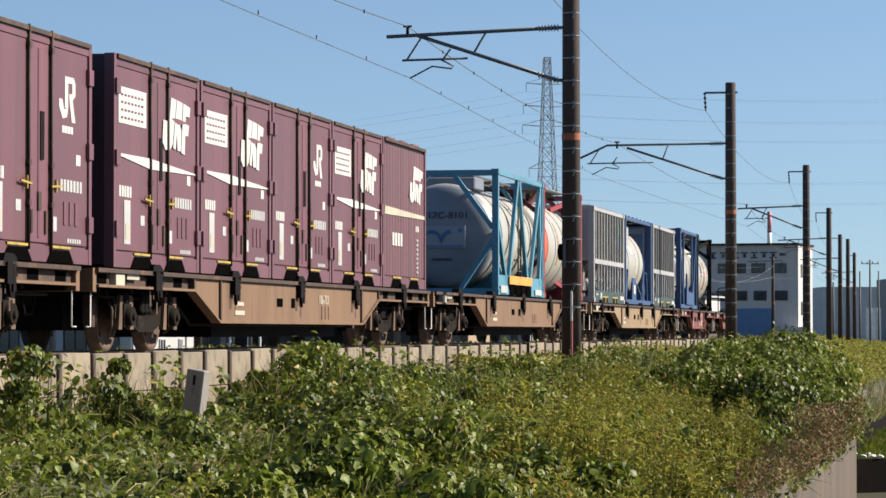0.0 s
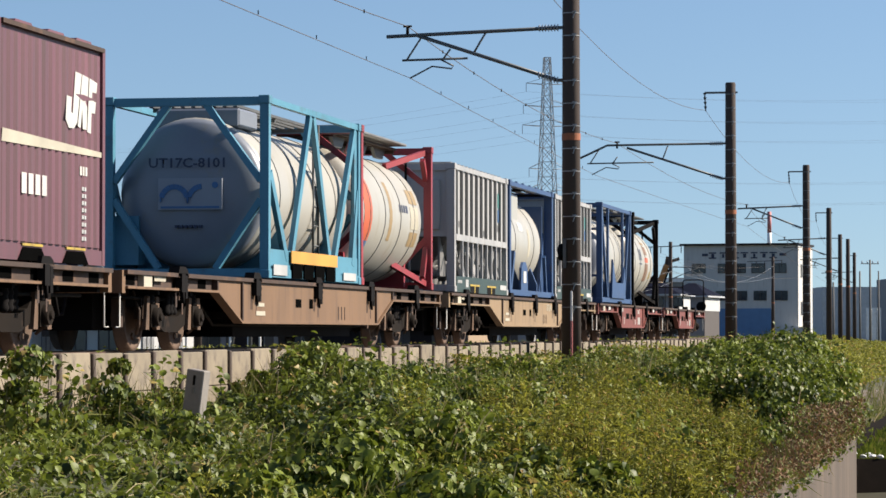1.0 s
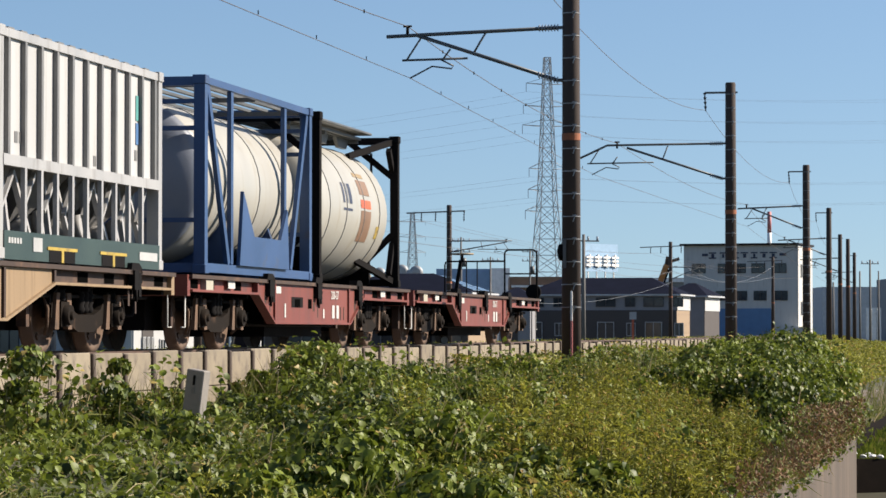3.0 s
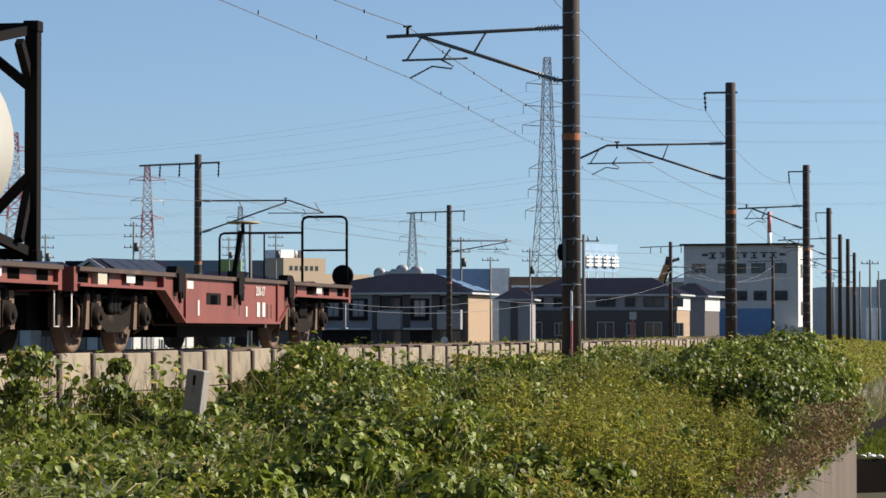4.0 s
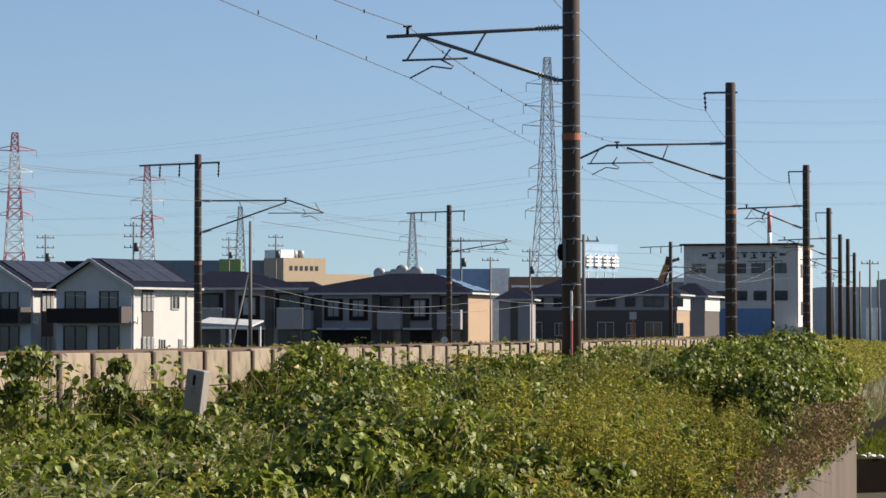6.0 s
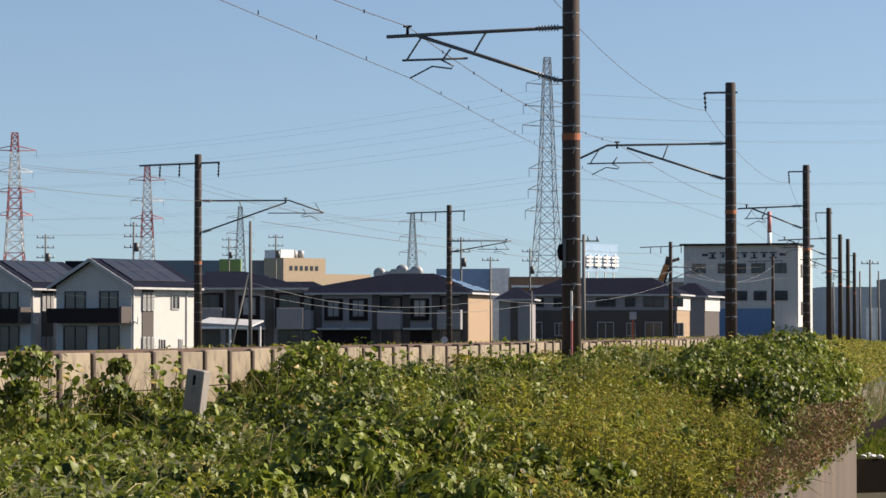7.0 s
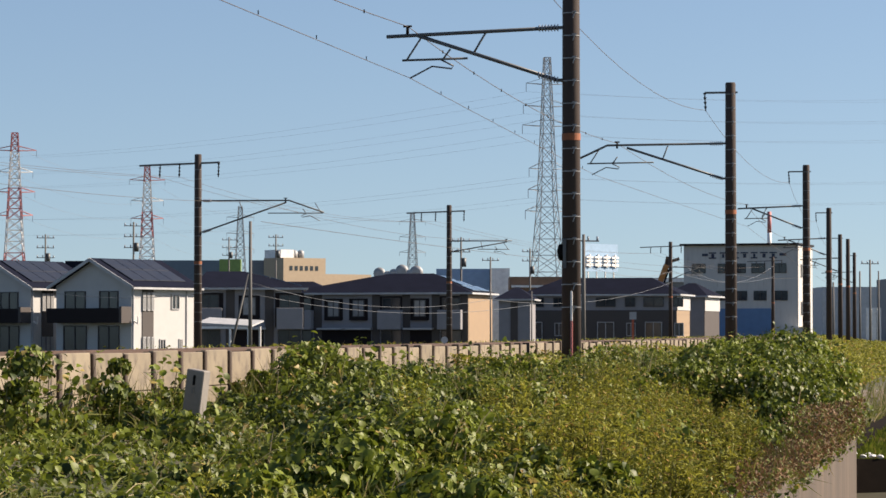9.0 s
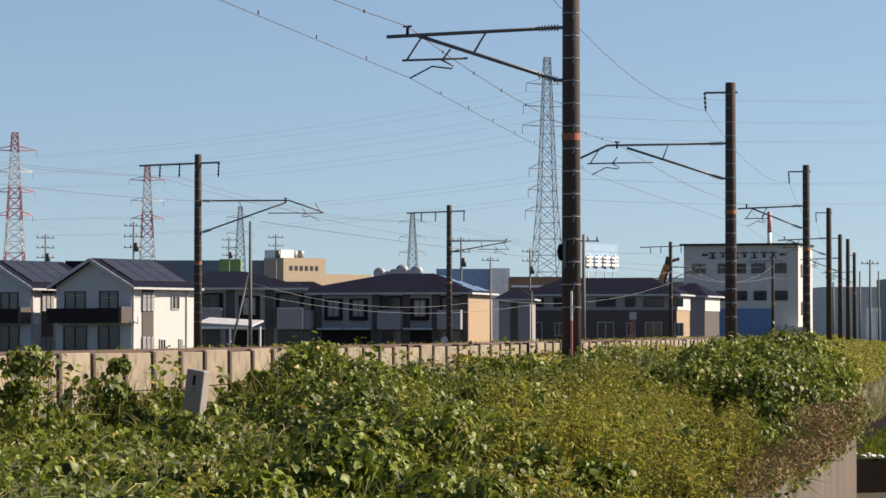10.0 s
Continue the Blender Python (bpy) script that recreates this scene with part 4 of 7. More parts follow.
def blue_tank():
    """The light-blue framed tank with a marked end and zigzag side braces."""
    L, W, H, r = 6.058, 2.438, 2.591, 1.10
    c = thing("tank_container", "white tank in a light blue steel frame with zigzag braces", "tank container")
    hl, hw = L / 2, W / 2
    corner_frame(c, L, W, H, M_BLUE)
    z = 1.22
    tank_shell(c, -hl + 0.16, hl - 0.2, r, z, M_TANK, M_TANK_SHADE, (-1.9, -0.75, 0.45, 1.7))
    for sx in (-1, 1):
        x = sx * (hl - 0.09)
        for sy in (-1, 1):
            for p, q in (((x, sy * 0.28, H - 0.12), (x, sy * (hw - 0.14), 1.38)), ((x, sy * (hw - 0.14), 1.12), (x, sy * 0.42, 0.14))):
                bm = B()
                beam(bm, p, q, 0.11, 0.09)
                part("end_brace", bm, M_BLUE, c)
    for sy in (-1, 1):
        y = sy * (hw - 0.055)
        for (xa, za), (xb, zb) in (((-hl + 0.2, 1.5), (-1.85, 0.3)), ((-1.55, 0.3), (-0.35, H - 0.12)), ((-0.15, H - 0.12), (0.95, 0.3)), ((1.25, 0.3), (hl - 0.3, H - 0.12)), ((hl - 0.5, 0.3), (hl - 0.12, 1.5))):
            bm = B()
            beam(bm, (xa, y, za), (xb, y, zb), 0.07, 0.15)
            part("side_brace", bm, M_BLUE, c)
        part("lower_panel", bx(-hl + 0.15, hl - 0.15, min(y, y + sy * 0.03), max(y, y + sy * 0.03), 0.14, 0.42), M_BLUE, c)
        part("wide_post", bx(hl - 0.34, hl - 0.16, y - 0.02, y + 0.02, 0.42, H - 0.12), M_BLUE, c)
    y = -hw - 0.012
    part("fork_sign", bx(-1.75, 1.25, y - 0.006, y + 0.01, 0.24, 0.42), M_ORANGE, c, "orange fork-lift sign panel")
    for k in range(4):
        part("fork_pocket", bx(-1.66 + k * 0.73, -1.06 + k * 0.73, y - 0.004, y + 0.01, 0.02, 0.235), M_VOID, c)
    part("notice", bx(-hl + 0.22, -2.0, y - 0.004, y + 0.01, 0.05, 0.20), M_PALE, c)
    part("notice", bx(1.7, 2.6, y - 0.004, y + 0.01, 0.05, 0.17), M_PALE, c)
    walkway(c, L, W, H, M_GALV, -2.2, 2.6, -0.5, 0.75)
    part("manhole_box", bx(-2.4, -1.35, -0.62, 0.62, 2.18, 2.46), M_TANK_SHADE, c, bevel=0.03)
    side_ladder(c, 0.35, -hw + 0.12, 0.35, 2.4, M_GALV)
    saddles(c, (-1.6, 1.6), r, z, W, M_BLUE)
    xe = -hl + 0.148
    face = Matrix(((0, 0, -1, xe - 0.045), (-1, 0, 0, 0.0), (0, 1, 0, 1.64), (0, 0, 0, 1)))
    letters("UT17C-8101", 0.19, M_NAVY, c, face, squeeze=1.15)
    part("end_panel", bx(xe - 0.03, xe + 0.02, -0.5, 0.44, 0.98, 1.43), M_ENDPANEL, c, "pale panel with a blue wave emblem")
    bm = B()
    pts = [(0.20 + 0.20 * math.cos(a), 1.09 + 0.22 * math.sin(a)) for a in [math.pi * k / 10 for k in range(10)]]
    pts += [(-0.20 + 0.20 * math.cos(a), 1.07 + 0.24 * math.sin(a)) for a in [math.pi * k / 16 for k in range(9)]]
    pts.insert(10, (0.0, 1.09))
    for (ya, za), (yb, zb) in zip(pts, pts[1:]):
        beam(bm, (xe - 0.036, ya, za), (xe - 0.036, yb, zb), 0.012, 0.075)
    lathe(bm, [(xe - 0.042, 0.045), (xe - 0.03, 0.045)], "x", 14, (0, -0.40, 1.33))
    box(bm, xe - 0.036, xe - 0.03, -0.46, 0.40, 1.00, 1.03)
    part("wave_emblem", bm, M_BLUEMARK, c)
    for k in range(6):
        part("lettering", bx(xe - 0.03, xe + 0.02, -0.20 + k * 0.07, -0.155 + k * 0.07, 0.72, 0.76), M_NAVY, c)
    part("hose_box", bx(-hl + 0.2, -hl + 0.5, 0.75, 1.1, 0.2, 0.9), M_BLUE, c)
    return c


def open_tank(frame_mat, label, L=6.058, H=2.591, r=1.12, arms=True, rings=(-1.9, -0.7, 0.6, 1.8), roof=None, marks=()):
    """A tank held by end frames alone, its flank open."""
    W = 2.438
    c = thing("tank_container", label, "tank container")
    hl, hw = L / 2, W / 2
    corner_frame(c, L, W, H, frame_mat, 0.16, False, False)
    z = 1.22
    tank_shell(c, -hl + 0.35, hl - 0.3, r, z, M_TANK, None, rings)
    for sx in (-1, 1):
        for sy in (-1, 1):
            x, y = sx * (hl - 0.12), sy * (hw - 0.12)
            for p, q in (((x, y, H - 0.1), (x - sx * 1.35, sy * 0.62, H - 0.42)), ((x, y, 0.1), (x - sx * 1.5, sy * 0.75, 0.45)), ((x, y, 0.75), (x - sx * 0.3, y, 0.22)), ((x, y, H - 0.6), (x - sx * 0.3, y, H - 0.25)),
                         ((x, y, 0.9), (x, sy * 0.3, 0.12)), ((x, y, H - 0.7), (x, sy * 0.35, H - 0.1))):
                bm = B()
                beam(bm, p, q, 0.085, 0.10)
                part("frame_brace", bm, frame_mat, c)
    for sx in (-1, 1):
        part("end_cradle", bx(min(sx * (hl - 0.5), sx * (hl - 0.62)), max(sx * (hl - 0.5), sx * (hl - 0.62)), -0.8, 0.8, 0.05, 0.55), frame_mat, c)
    part("sun_cover", bx(-hl + 0.25, hl - 0.65, -0.86, 0.25, H - 0.02, H + 0.02), M_SILVER_D if roof is None else roof, c, "weathered sheet cover over the tank", 0.008)
    walkway(c, L, W, H, M_RUST if roof is None else roof, -hl + 0.3, hl - 0.7, -0.65, 0.3)
    for xx in (-1.6, 0.2, 1.7):
        bm = B()
        slab(bm, [(xx - 0.5, H - 0.10), (xx + 0.5, H - 0.10), (xx + 0.28, z + r - 0.02), (xx - 0.28, z + r - 0.02)], -0.5, -0.44)
        part("cover_bracket", bm, M_GALV, c)
    bm = B()
    lathe(bm, [(2.2, 0.3), (2.42, 0.3), (2.44, 0.26), (2.48, 0.24)], "z", 18)
    part("manhole", bm, M_SILVER, c)
    bm = B()
    pipe(bm, [(hl - 0.3, -0.5, H - 0.25), (hl - 0.2, -0.75, H - 0.3), (hl - 0.2, -0.75, H - 0.9), (hl - 0.25, -0.6, H - 1.0), (hl - 0.25, -0.6, 0.3)], 0.025)
    part("drain_pipe", bm, M_BLACK, c)
    for xa, xb, z0, z1, mat in marks:
        tank_label(c, xa, xb, z0, z1, r, z, mat, lift=0.004)
    return c


M_ENDPANEL = surface("pale_blue_grey_panel", (0.235, 0.255, 0.295), 0.5, vary=0.06, bump=0)
M_PANEL = surface("pale_grey_panel", (0.400, 0.400, 0.394), 0.5, vary=0.08, dirt=(0.272, 0.252, 0.224), amount=0.15, streak=True)


def hopper():
    """A ribbed bulk container with an open lower bay that shows its outlets, on a green base beam."""
    L, W, H = 6.058, 2.438, 2.438
    c = thing("bulk_container", "grey ribbed bulk container with open lower bay and green base", "bulk container", group="grey bulk containers")
    hl, hw = L / 2, W / 2
    corner_frame(c, L, W, H, M_SILVER, 0.17)
    zm = 1.05
    part("bin", bx(-hl + 0.10, hl - 0.10, -hw + 0.055, hw - 0.055, zm, H - 0.08), M_PANEL, c)
    for sy in (-1, 1):
        y = sy * hw
        for i in range(11):
            x = -hl + 0.32 + i * (L - 0.64) / 10
            part("side_rib", bx(x - 0.035, x + 0.035, min(y, y - sy * 0.1), max(y, y - sy * 0.1), zm + 0.04, H - 0.12), M_SILVER_D, c)
            if 0 < i < 10:
                part("bay_post", bx(x - 0.035, x + 0.035, min(y, y - sy * 0.05), max(y, y - sy * 0.05), 0.30, zm - 0.05), M_SILVER, c)
        part("mid_rail", bx(-hl + 0.15, hl - 0.15, min(y, y - sy * 0.06), max(y, y - sy * 0.06), zm - 0.07, zm + 0.05), M_SILVER, c)
        part("base_beam", bx(-hl + 0.16, hl - 0.16, min(y + sy * 0.004, y - sy * 0.1), max(y + sy * 0.004, y - sy * 0.1), 0.0, 0.30), M_GREEN, c, "dark green base beam")
    for k in range(4):
        bm = B()
        x = -2.1 + 1.4 * k
        a = [(x - 0.68, -1.05, zm), (x + 0.68, -1.05, zm), (x + 0.68, 1.05, zm), (x - 0.68, 1.05, zm)]
        b = [(x - 0.16, -0.55, 0.42), (x + 0.16, -0.55, 0.42), (x + 0.16, 0.55, 0.42), (x - 0.16, 0.55, 0.42)]
        va, vb = [bm.verts.new(p) for p in a], [bm.verts.new(p) for p in b]
        for i in range(4):
            bm.faces.new((va[i], va[(i + 1) % 4], vb[(i + 1) % 4], vb[i]))
        bm.faces.new(vb)
        part("outlet_cone", bm, M_SILVER_D, c)
        bm = B()
        tube(bm, (x, -0.85, 0.42), (x, -0.45, 0.36), 0.13, n=14)
        tube(bm, (x, -0.95, 0.44), (x, -0.85, 0.42), 0.17, n=14)
        part("outlet_valve", bm, M_SILVER, c)
        bm = B()
        for j in (-0.35, 0.35):
            beam(bm, (x + j, -1.1, 0.28), (x + j * 0.5, -0.95, zm), 0.06)
            beam(bm, (x + j - 0.25, -1.12, 0.55), (x + j + 0.25, -1.08, 0.95), 0.045)
        part("bay_strut", bm, M_SILVER, c)
    bm = B()
    box(bm, -hl + 0.1, hl - 0.1, -0.3, 0.3, 0.16, 0.32)
    box(bm, -hl + 0.15, hl - 0.15, 0.95, 1.0, 0.3, zm)
    part("inner_floor", bm, M_SILVER_D, c)
    bm = B()
    for i in range(14):
        x = -hl + 0.3 + i * (L - 0.6) / 13
        slab(bm, [(x - 0.14, H - 0.02), (x + 0.14, H - 0.02), (x + 0.09, H + 0.03), (x - 0.09, H + 0.03)], -hw + 0.12, hw - 0.12)
    part("roof_rib", bm, M_SILVER_D, c)
    # end face with a sunk panel and a hanging bar
    for sx in (-1, 1):
        x = sx * (hl - 0.06)
        part("end_panel", bx(x - 0.03, x + 0.03, -hw + 0.3, hw - 0.3, zm + 0.12, H - 0.3), M_SILVER, c, bevel=0.02)
        bm = B()
        tube(bm, (x + sx * 0.06, 0.1, 1.25), (x + sx * 0.06, 0.1, 2.1), 0.025, n=6)
        tube(bm, (x + sx * 0.06, -0.05, 1.25), (x + sx * 0.06, 0.25, 1.25), 0.02, n=6)
        part("end_bar", bm, M_BLACK, c)
        for yy in (-0.75, -0.35):
            bm = B()
            pipe(bm, [(x + sx * 0.02, yy, 0.02), (x + sx * 0.1, yy, 0.85), (x - sx * 0.2, yy, 0.95)], 0.022)
            part("handrail", bm, M_BAND, c)
        bm = B()
        slab(bm, [(x - sx * 0.1, 0.3), (x - sx * 1.0, 0.3), (x - sx * 0.1, zm)], -0.9, -0.86)
        part("gusset", bm, M_SILVER_D, c)
    y = -hw
    for z, h, m in ((1.93, 0.30, M_TEAL), (1.62, 0.26, M_BLUEMARK)):
        part("emblem", bx(2.02, 2.28, y + 0.045, y + 0.0545, z - h / 2, z + h / 2), m, c, "green and blue emblem")
    bars_of_writing(c, 1.98, 2.36, 1.36, 0.13, y + 0.054, M_SILVER_D, 3)
    bars_of_writing(c, 0.35, 0.65, 1.2, 0.12, y + 0.054, M_SILVER_D, 2)
    bars_of_writing(c, -2.4, -2.1, 1.3, 0.12, y + 0.054, M_SILVER_D, 2)
    part("notice", bx(-1.95, -1.65, y - 0.012, y - 0.004, 0.10, 0.25), M_PALE, c)
    part("notice", bx(2.0, 2.75, y - 0.012, y - 0.004, 0.10, 0.20), M_PALE, c)
    bars_of_writing(c, -2.75, -2.3, 0.2, 0.06, y - 0.006, M_PALE, 5)
    for x in (-0.95, 0.95):
        part("fork_pocket", bx(x - 0.45, x + 0.45, y - 0.010, y, 0.0, 0.13), M_BLACK, c)
        part("pocket_frame", bx(x - 0.52, x + 0.52, y - 0.014, y, 0.13, 0.165), M_YELLOW, c, "yellow pocket edge")
        part("pocket_frame", bx(x - 0.04, x + 0.04, y - 0.014, y, 0.0, 0.13), M_YELLOW, c)
    return c


def framed_tank():
    """The white tank that hangs between two closed blue end frames with a roof deck."""
    L, W, H, r = 6.058, 2.438, 2.438, 1.10
    c = thing("tank_container", "white tank between deep blue end frames with a railed top deck", "tank container")
    hl, hw = L / 2, W / 2
    corner_frame(c, L, W, H, M_BLUE2, 0.2)
    z = 1.18
    tank_shell(c, -hl + 0.35, hl - 0.9, r, z, M_TANK, None, (-1.6, 0.9))
    part("valve_box", bx(-2.2, -0.6, -0.98, 0.55, 1.62, 2.22), M_TANK, c, bevel=0.03)
    for x in (-hl + 0.55, hl - 0.55):
        for sy in (-1, 1):
            bm = B()
            beam(bm, (x, sy * (hw - 0.1), 0.1), (x + (0.35 if x < 0 else -0.4), sy * (hw - 0.08), 0.95), 0.07, 0.12)
            part("foot_brace", bm, M_BLUE2, c)
    for ya in (-hw + 0.2, hw - 0.26):
        bm = B()
        slab(bm, [(hl - 0.95, 0.15), (hl - 0.2, 0.15), (hl - 0.2, 1.5), (hl - 0.5, 1.0)], ya, ya + 0.06)
        part("gusset", bm, M_BLUE2, c)
    part("back_plate", bx(hl - 0.5, hl - 0.44, -hw + 0.2, hw - 0.2, 0.2, 2.1), M_BLUE2, c)
    walkway(c, L, W, H + 0.05, M_BLACK, -hl + 0.3, hl - 0.3, -1.05, 0.9)
    bm = B()
    for i in range(7):
        x = -hl + 0.35 + i * (L - 0.7) / 6
        box(bm, x - 0.07, x + 0.07, -hw + 0.05, -hw + 0.10, H - 0.12, H + 0.02)
    part("deck_bracket", bm, M_BLUE2, c)
    saddles(c, (-1.2, 1.2), r, z, W, M_BLUE2)
    bm = B()
    slab(bm, [(-1.5, 0.1), (-0.55, 0.1), (-0.62, 0.62), (-0.85, 0.75), (-1.2, 0.75), (-1.42, 0.62)], -hw + 0.02, -hw + 0.07)
    part("step_plate", bm, M_BLUE2, c, "blue step bracket")
    part("notice", bx(-1.22, -0.85, -hw + 0.008, -hw + 0.018, 0.3, 0.55), M_WHITE, c)
    tank_label(c, -1.05, -0.35, 1.42, 1.62, r, z, M_PALE, lift=0.004)
    tank_label(c, 0.1, 0.35, 0.9, 1.5, r, z, M_CREAM, lift=0.004)
    return c


def braced_tank():
    L, W, H, r = 6.058, 2.438, 2.591, 1.10
    c = thing("tank_container", "white tank in a blue steel frame with a tall side brace", "tank container")
    hl, hw = L / 2, W / 2
    corner_frame(c, L, W, H, M_BLUE2, 0.17)
    z = 1.25
    tank_shell(c, -hl + 0.2, hl - 0.3, r, z, M_TANK, M_TANK_SHADE, (-1.4, 0.3, 1.7))
    for sy in (-1, 1):
        y = sy * (hw - 0.06)
        for (xa, za), (xb, zb) in (((-hl + 0.25, H - 0.1), (-1.7, 0.15)), ((-1.55, H - 0.1), (-1.55, 0.15)), ((1.45, H - 0.1), (1.45, 0.15)), ((hl - 0.2, H - 0.1), (1.8, 0.15))):
            bm = B()
            beam(bm, (xa, y, za), (xb, y, zb), 0.06, 0.12)
            part("side_brace", bm, M_BLUE2, c)
        bm = B()
        slab(bm, [(-1.4, 0.14), (1.4, 0.14), (1.3, 1.0), (0.9, 0.55), (-0.6, 0.55), (-1.2, 1.15)], y - 0.1, y - 0.05)
        part("side_plate", bm, M_BLUE2, c)
    walkway(c, L, W, H + 0.03, M_GALV, -hl + 0.3, hl - 0.3, -1.1, 1.0)
    for sx in (-1, 1):
        x = sx * (hl - 0.08)
        for z2 in (0.7, 1.9, 2.25):
            bm = B()
            beam(bm, (x, -hw + 0.15, z2), (x, hw - 0.15, z2), 0.06, 0.06)
            part("end_brace", bm, M_BLUE2, c)
    saddles(c, (-1.3, 1.3), r, z, W, M_BLUE2)
    return c


# wagons
tan_marks = [(-3.4, 0.5, 0.5, 0.06), (-3.4, 0.62, 0.4, 0.05), (-8.4, 0.9, 0.5, 0.08)]
clamps5 = [-7.5 + 3.75 * k for k in range(5)]
HALF = 10.2
wagon = flat_wagon(M_TAN, HALF, -4.5, 4.3, 1.25, (-7.1, 7.1), tan_marks, "dusty tan four-axle container flat wagon", clamps5)
ride(wagon, at_time(2.30) + 0.25)
ride(copy_thing(wagon, Matrix()), at_time(3.372))
ride(copy_thing(wagon, Matrix()), at_time(1.25))
letters("106-703", 0.20, M_CREAM, wagon, Matrix(((1, 0, 0, 1.6), (0, 0, -1, -1.246), (0, 1, 0, 0.72), (0, 0, 0, 1))))
wagon_light = flat_wagon(M_TAN2, HALF, -4.1, 3.6, 1.6, (-7.1, 7.1), tan_marks, "light tan four-axle container flat wagon", (-8.2, -3.0, 0.2, 3.0, 8.2))
letters("107-2040", 0.20, M_CREAM, wagon_light, Matrix(((1, 0, 0, 2.3), (0, 0, -1, -1.246), (0, 1, 0, 0.78), (0, 0, 0, 1))))
ride(wagon_light, at_time(4.45))
red_marks = [(-2.3, 0.84, 0.3, 0.10), (-1.9, 0.55, 0.08, 0.2), (1.2, 0.55, 0.16, 0.2), (1.5, 0.55, 0.16, 0.2), (0.55, 0.52, 0.08, 0.14), (-4.9, 0.88, 0.35, 0.12), (4.9, 0.88, 0.35, 0.12)]


def red_wagon():
    w = flat_wagon(M_RED, 7.3, -2.6, 2.3, 0.95, (-4.8, 4.8), red_marks, "red-brown four-axle container flat wagon", (-2.9, 0.05, 2.9), "flat_wagon")
    letters("200-37", 0.18, M_WHITE, w, Matrix(((1, 0, 0, 1.3), (0, 0, -1, -1.246), (0, 1, 0, 0.80), (0, 0, 0, 1))))
    part("small_window", bx(-1.5, -0.8, -1.241, -1.237, 0.60, 0.75), M_BLACK, w)
    return w


red_a = red_wagon()
ride(red_a, at_time(5.368))
red_b = red_wagon()
red_b["label"] = "empty red-brown flat wagon with end railings and a handwheel"
# railings, handwheel and tail disc of the last wagon
bm = B()
pipe(bm, [(6.9, -1.22, 0.97), (6.9, -1.22, 1.98), (6.9, -1.20, 2.03), (6.9, -1.14, 2.06), (6.9, -0.58, 2.06), (6.9, -0.52, 2.03), (6.9, -0.5, 1.98), (6.9, -0.5, 0.97)], 0.021)
tube(bm, (6.9, -1.22, 1.53), (6.9, -0.5, 1.53), 0.016, n=8)
part("end_railing", bm, M_BLACK, red_b, "black tubular end railing")
bm = B()
pipe(bm, [(6.9, -0.5, 1.81), (6.9, 0.77, 1.81), (6.9, 0.83, 1.79), (6.9, 0.85, 1.73), (6.9, 0.85, 0.97)], 0.019)
for y in (0.12, 0.36):
    tube(bm, (6.9, y, 0.97), (6.9, y, 1.81), 0.014, n=8)
part("cross_railing", bm, M_BLACK, red_b, "black tubular railing across the end")
bm = B()
beam(bm, (6.75, 0.60, 0.95), (6.75, 0.46, 1.84), 0.07, 0.09)
tube(bm, (6.75, 0.43, 1.80), (6.75, 0.43, 1.98), 0.03, n=8)
part("handwheel_column", bm, M_BLACK, red_b)
bm = B()
rim = [(6.75 + 0.24 * math.cos(a), 0.43 + 0.24 * math.sin(a), 1.97) for a in [math.pi * k / 12 for k in range(25)]]
pipe(bm, rim, 0.020, 6)
for a in (0.3, 2.4, 4.5):
    tube(bm, (6.75, 0.43, 1.96), (6.75 + 0.24 * math.cos(a), 0.43 + 0.24 * math.sin(a), 1.97), 0.013, n=6)
part("handwheel", bm, M_OCHRE, red_b, "dull yellow-edged brake handwheel")
bm = B()
lathe(bm, [(7.02, 0.165), (7.06, 0.175), (7.08, 0.15)], "x", 24, (0, -1.12, 1.13))
part("tail_disc", bm, M_BLACK, red_b, "round tail marker disc")
ride(red_b, at_time(6.126))

# loads
DECK = 1.0
PITCH = 3.80
block = cargo_container("block", "dull purple steel freight container, side doors shut")
small = cargo_container("small", "dull purple freight container with a small white emblem")
ribbed = cargo_container("ribbed", "faded purple corrugated freight container with a pale stripe")
first = at_time(1.833) + 3.715 / 2 + 0.10
ride(block, first, DECK)
ride(copy_thing(block, Matrix()), first + PITCH, DECK)
ride(small, first + 2 * PITCH, DECK)
ride(copy_thing(block, Matrix()), first + 3 * PITCH, DECK)
ride(ribbed, first + 4 * PITCH - 0.02, DECK)
rear_a = at_time(1.787) - 3.715 / 2 + 0.13
for k in range(5):
    ride(copy_thing(small, Matrix()), rear_a - k * PITCH, DECK)
ride(blue_tank(), at_time(3.21) + 3.30, DECK)
red_tank = open_tank(M_CRIMSON, "cream tank in an open crimson end frame", marks=((-2.35, -1.75, 0.75, 1.85, M_REDMARK), (-2.35, -1.75, 0.65, 0.75, M_BLUEMARK), (-0.35, -0.12, 0.80, 1.8, M_OCHRE), (1.45, 2.15, 0.75, 1.0, M_OCHRE), (1.45, 2.15, 1.05, 1.45, M_CREAM), (1.45, 2.15, 1.50, 1.75, M_OCHRE), (0.50, 0.62, 1.32, 1.45, M_NAVY), (0.68, 0.78, 1.32, 1.45, M_NAVY), (0.84, 1.0, 1.32, 1.45, M_NAVY), (1.06, 1.22, 1.32, 1.45, M_NAVY)))
ride(red_tank, at_time(3.21) + 3.30 + 6.13, DECK)
hop = hopper()
d0 = at_time(3.955) + 3.03
ride(hop, d0 + 0.28, DECK)
ride(framed_tank(), d0 + 6.62, DECK)
ride(copy_thing(hop, Matrix()), d0 + 13.0, DECK)
ride(braced_tank(), at_time(5.04) + 3.18, DECK)
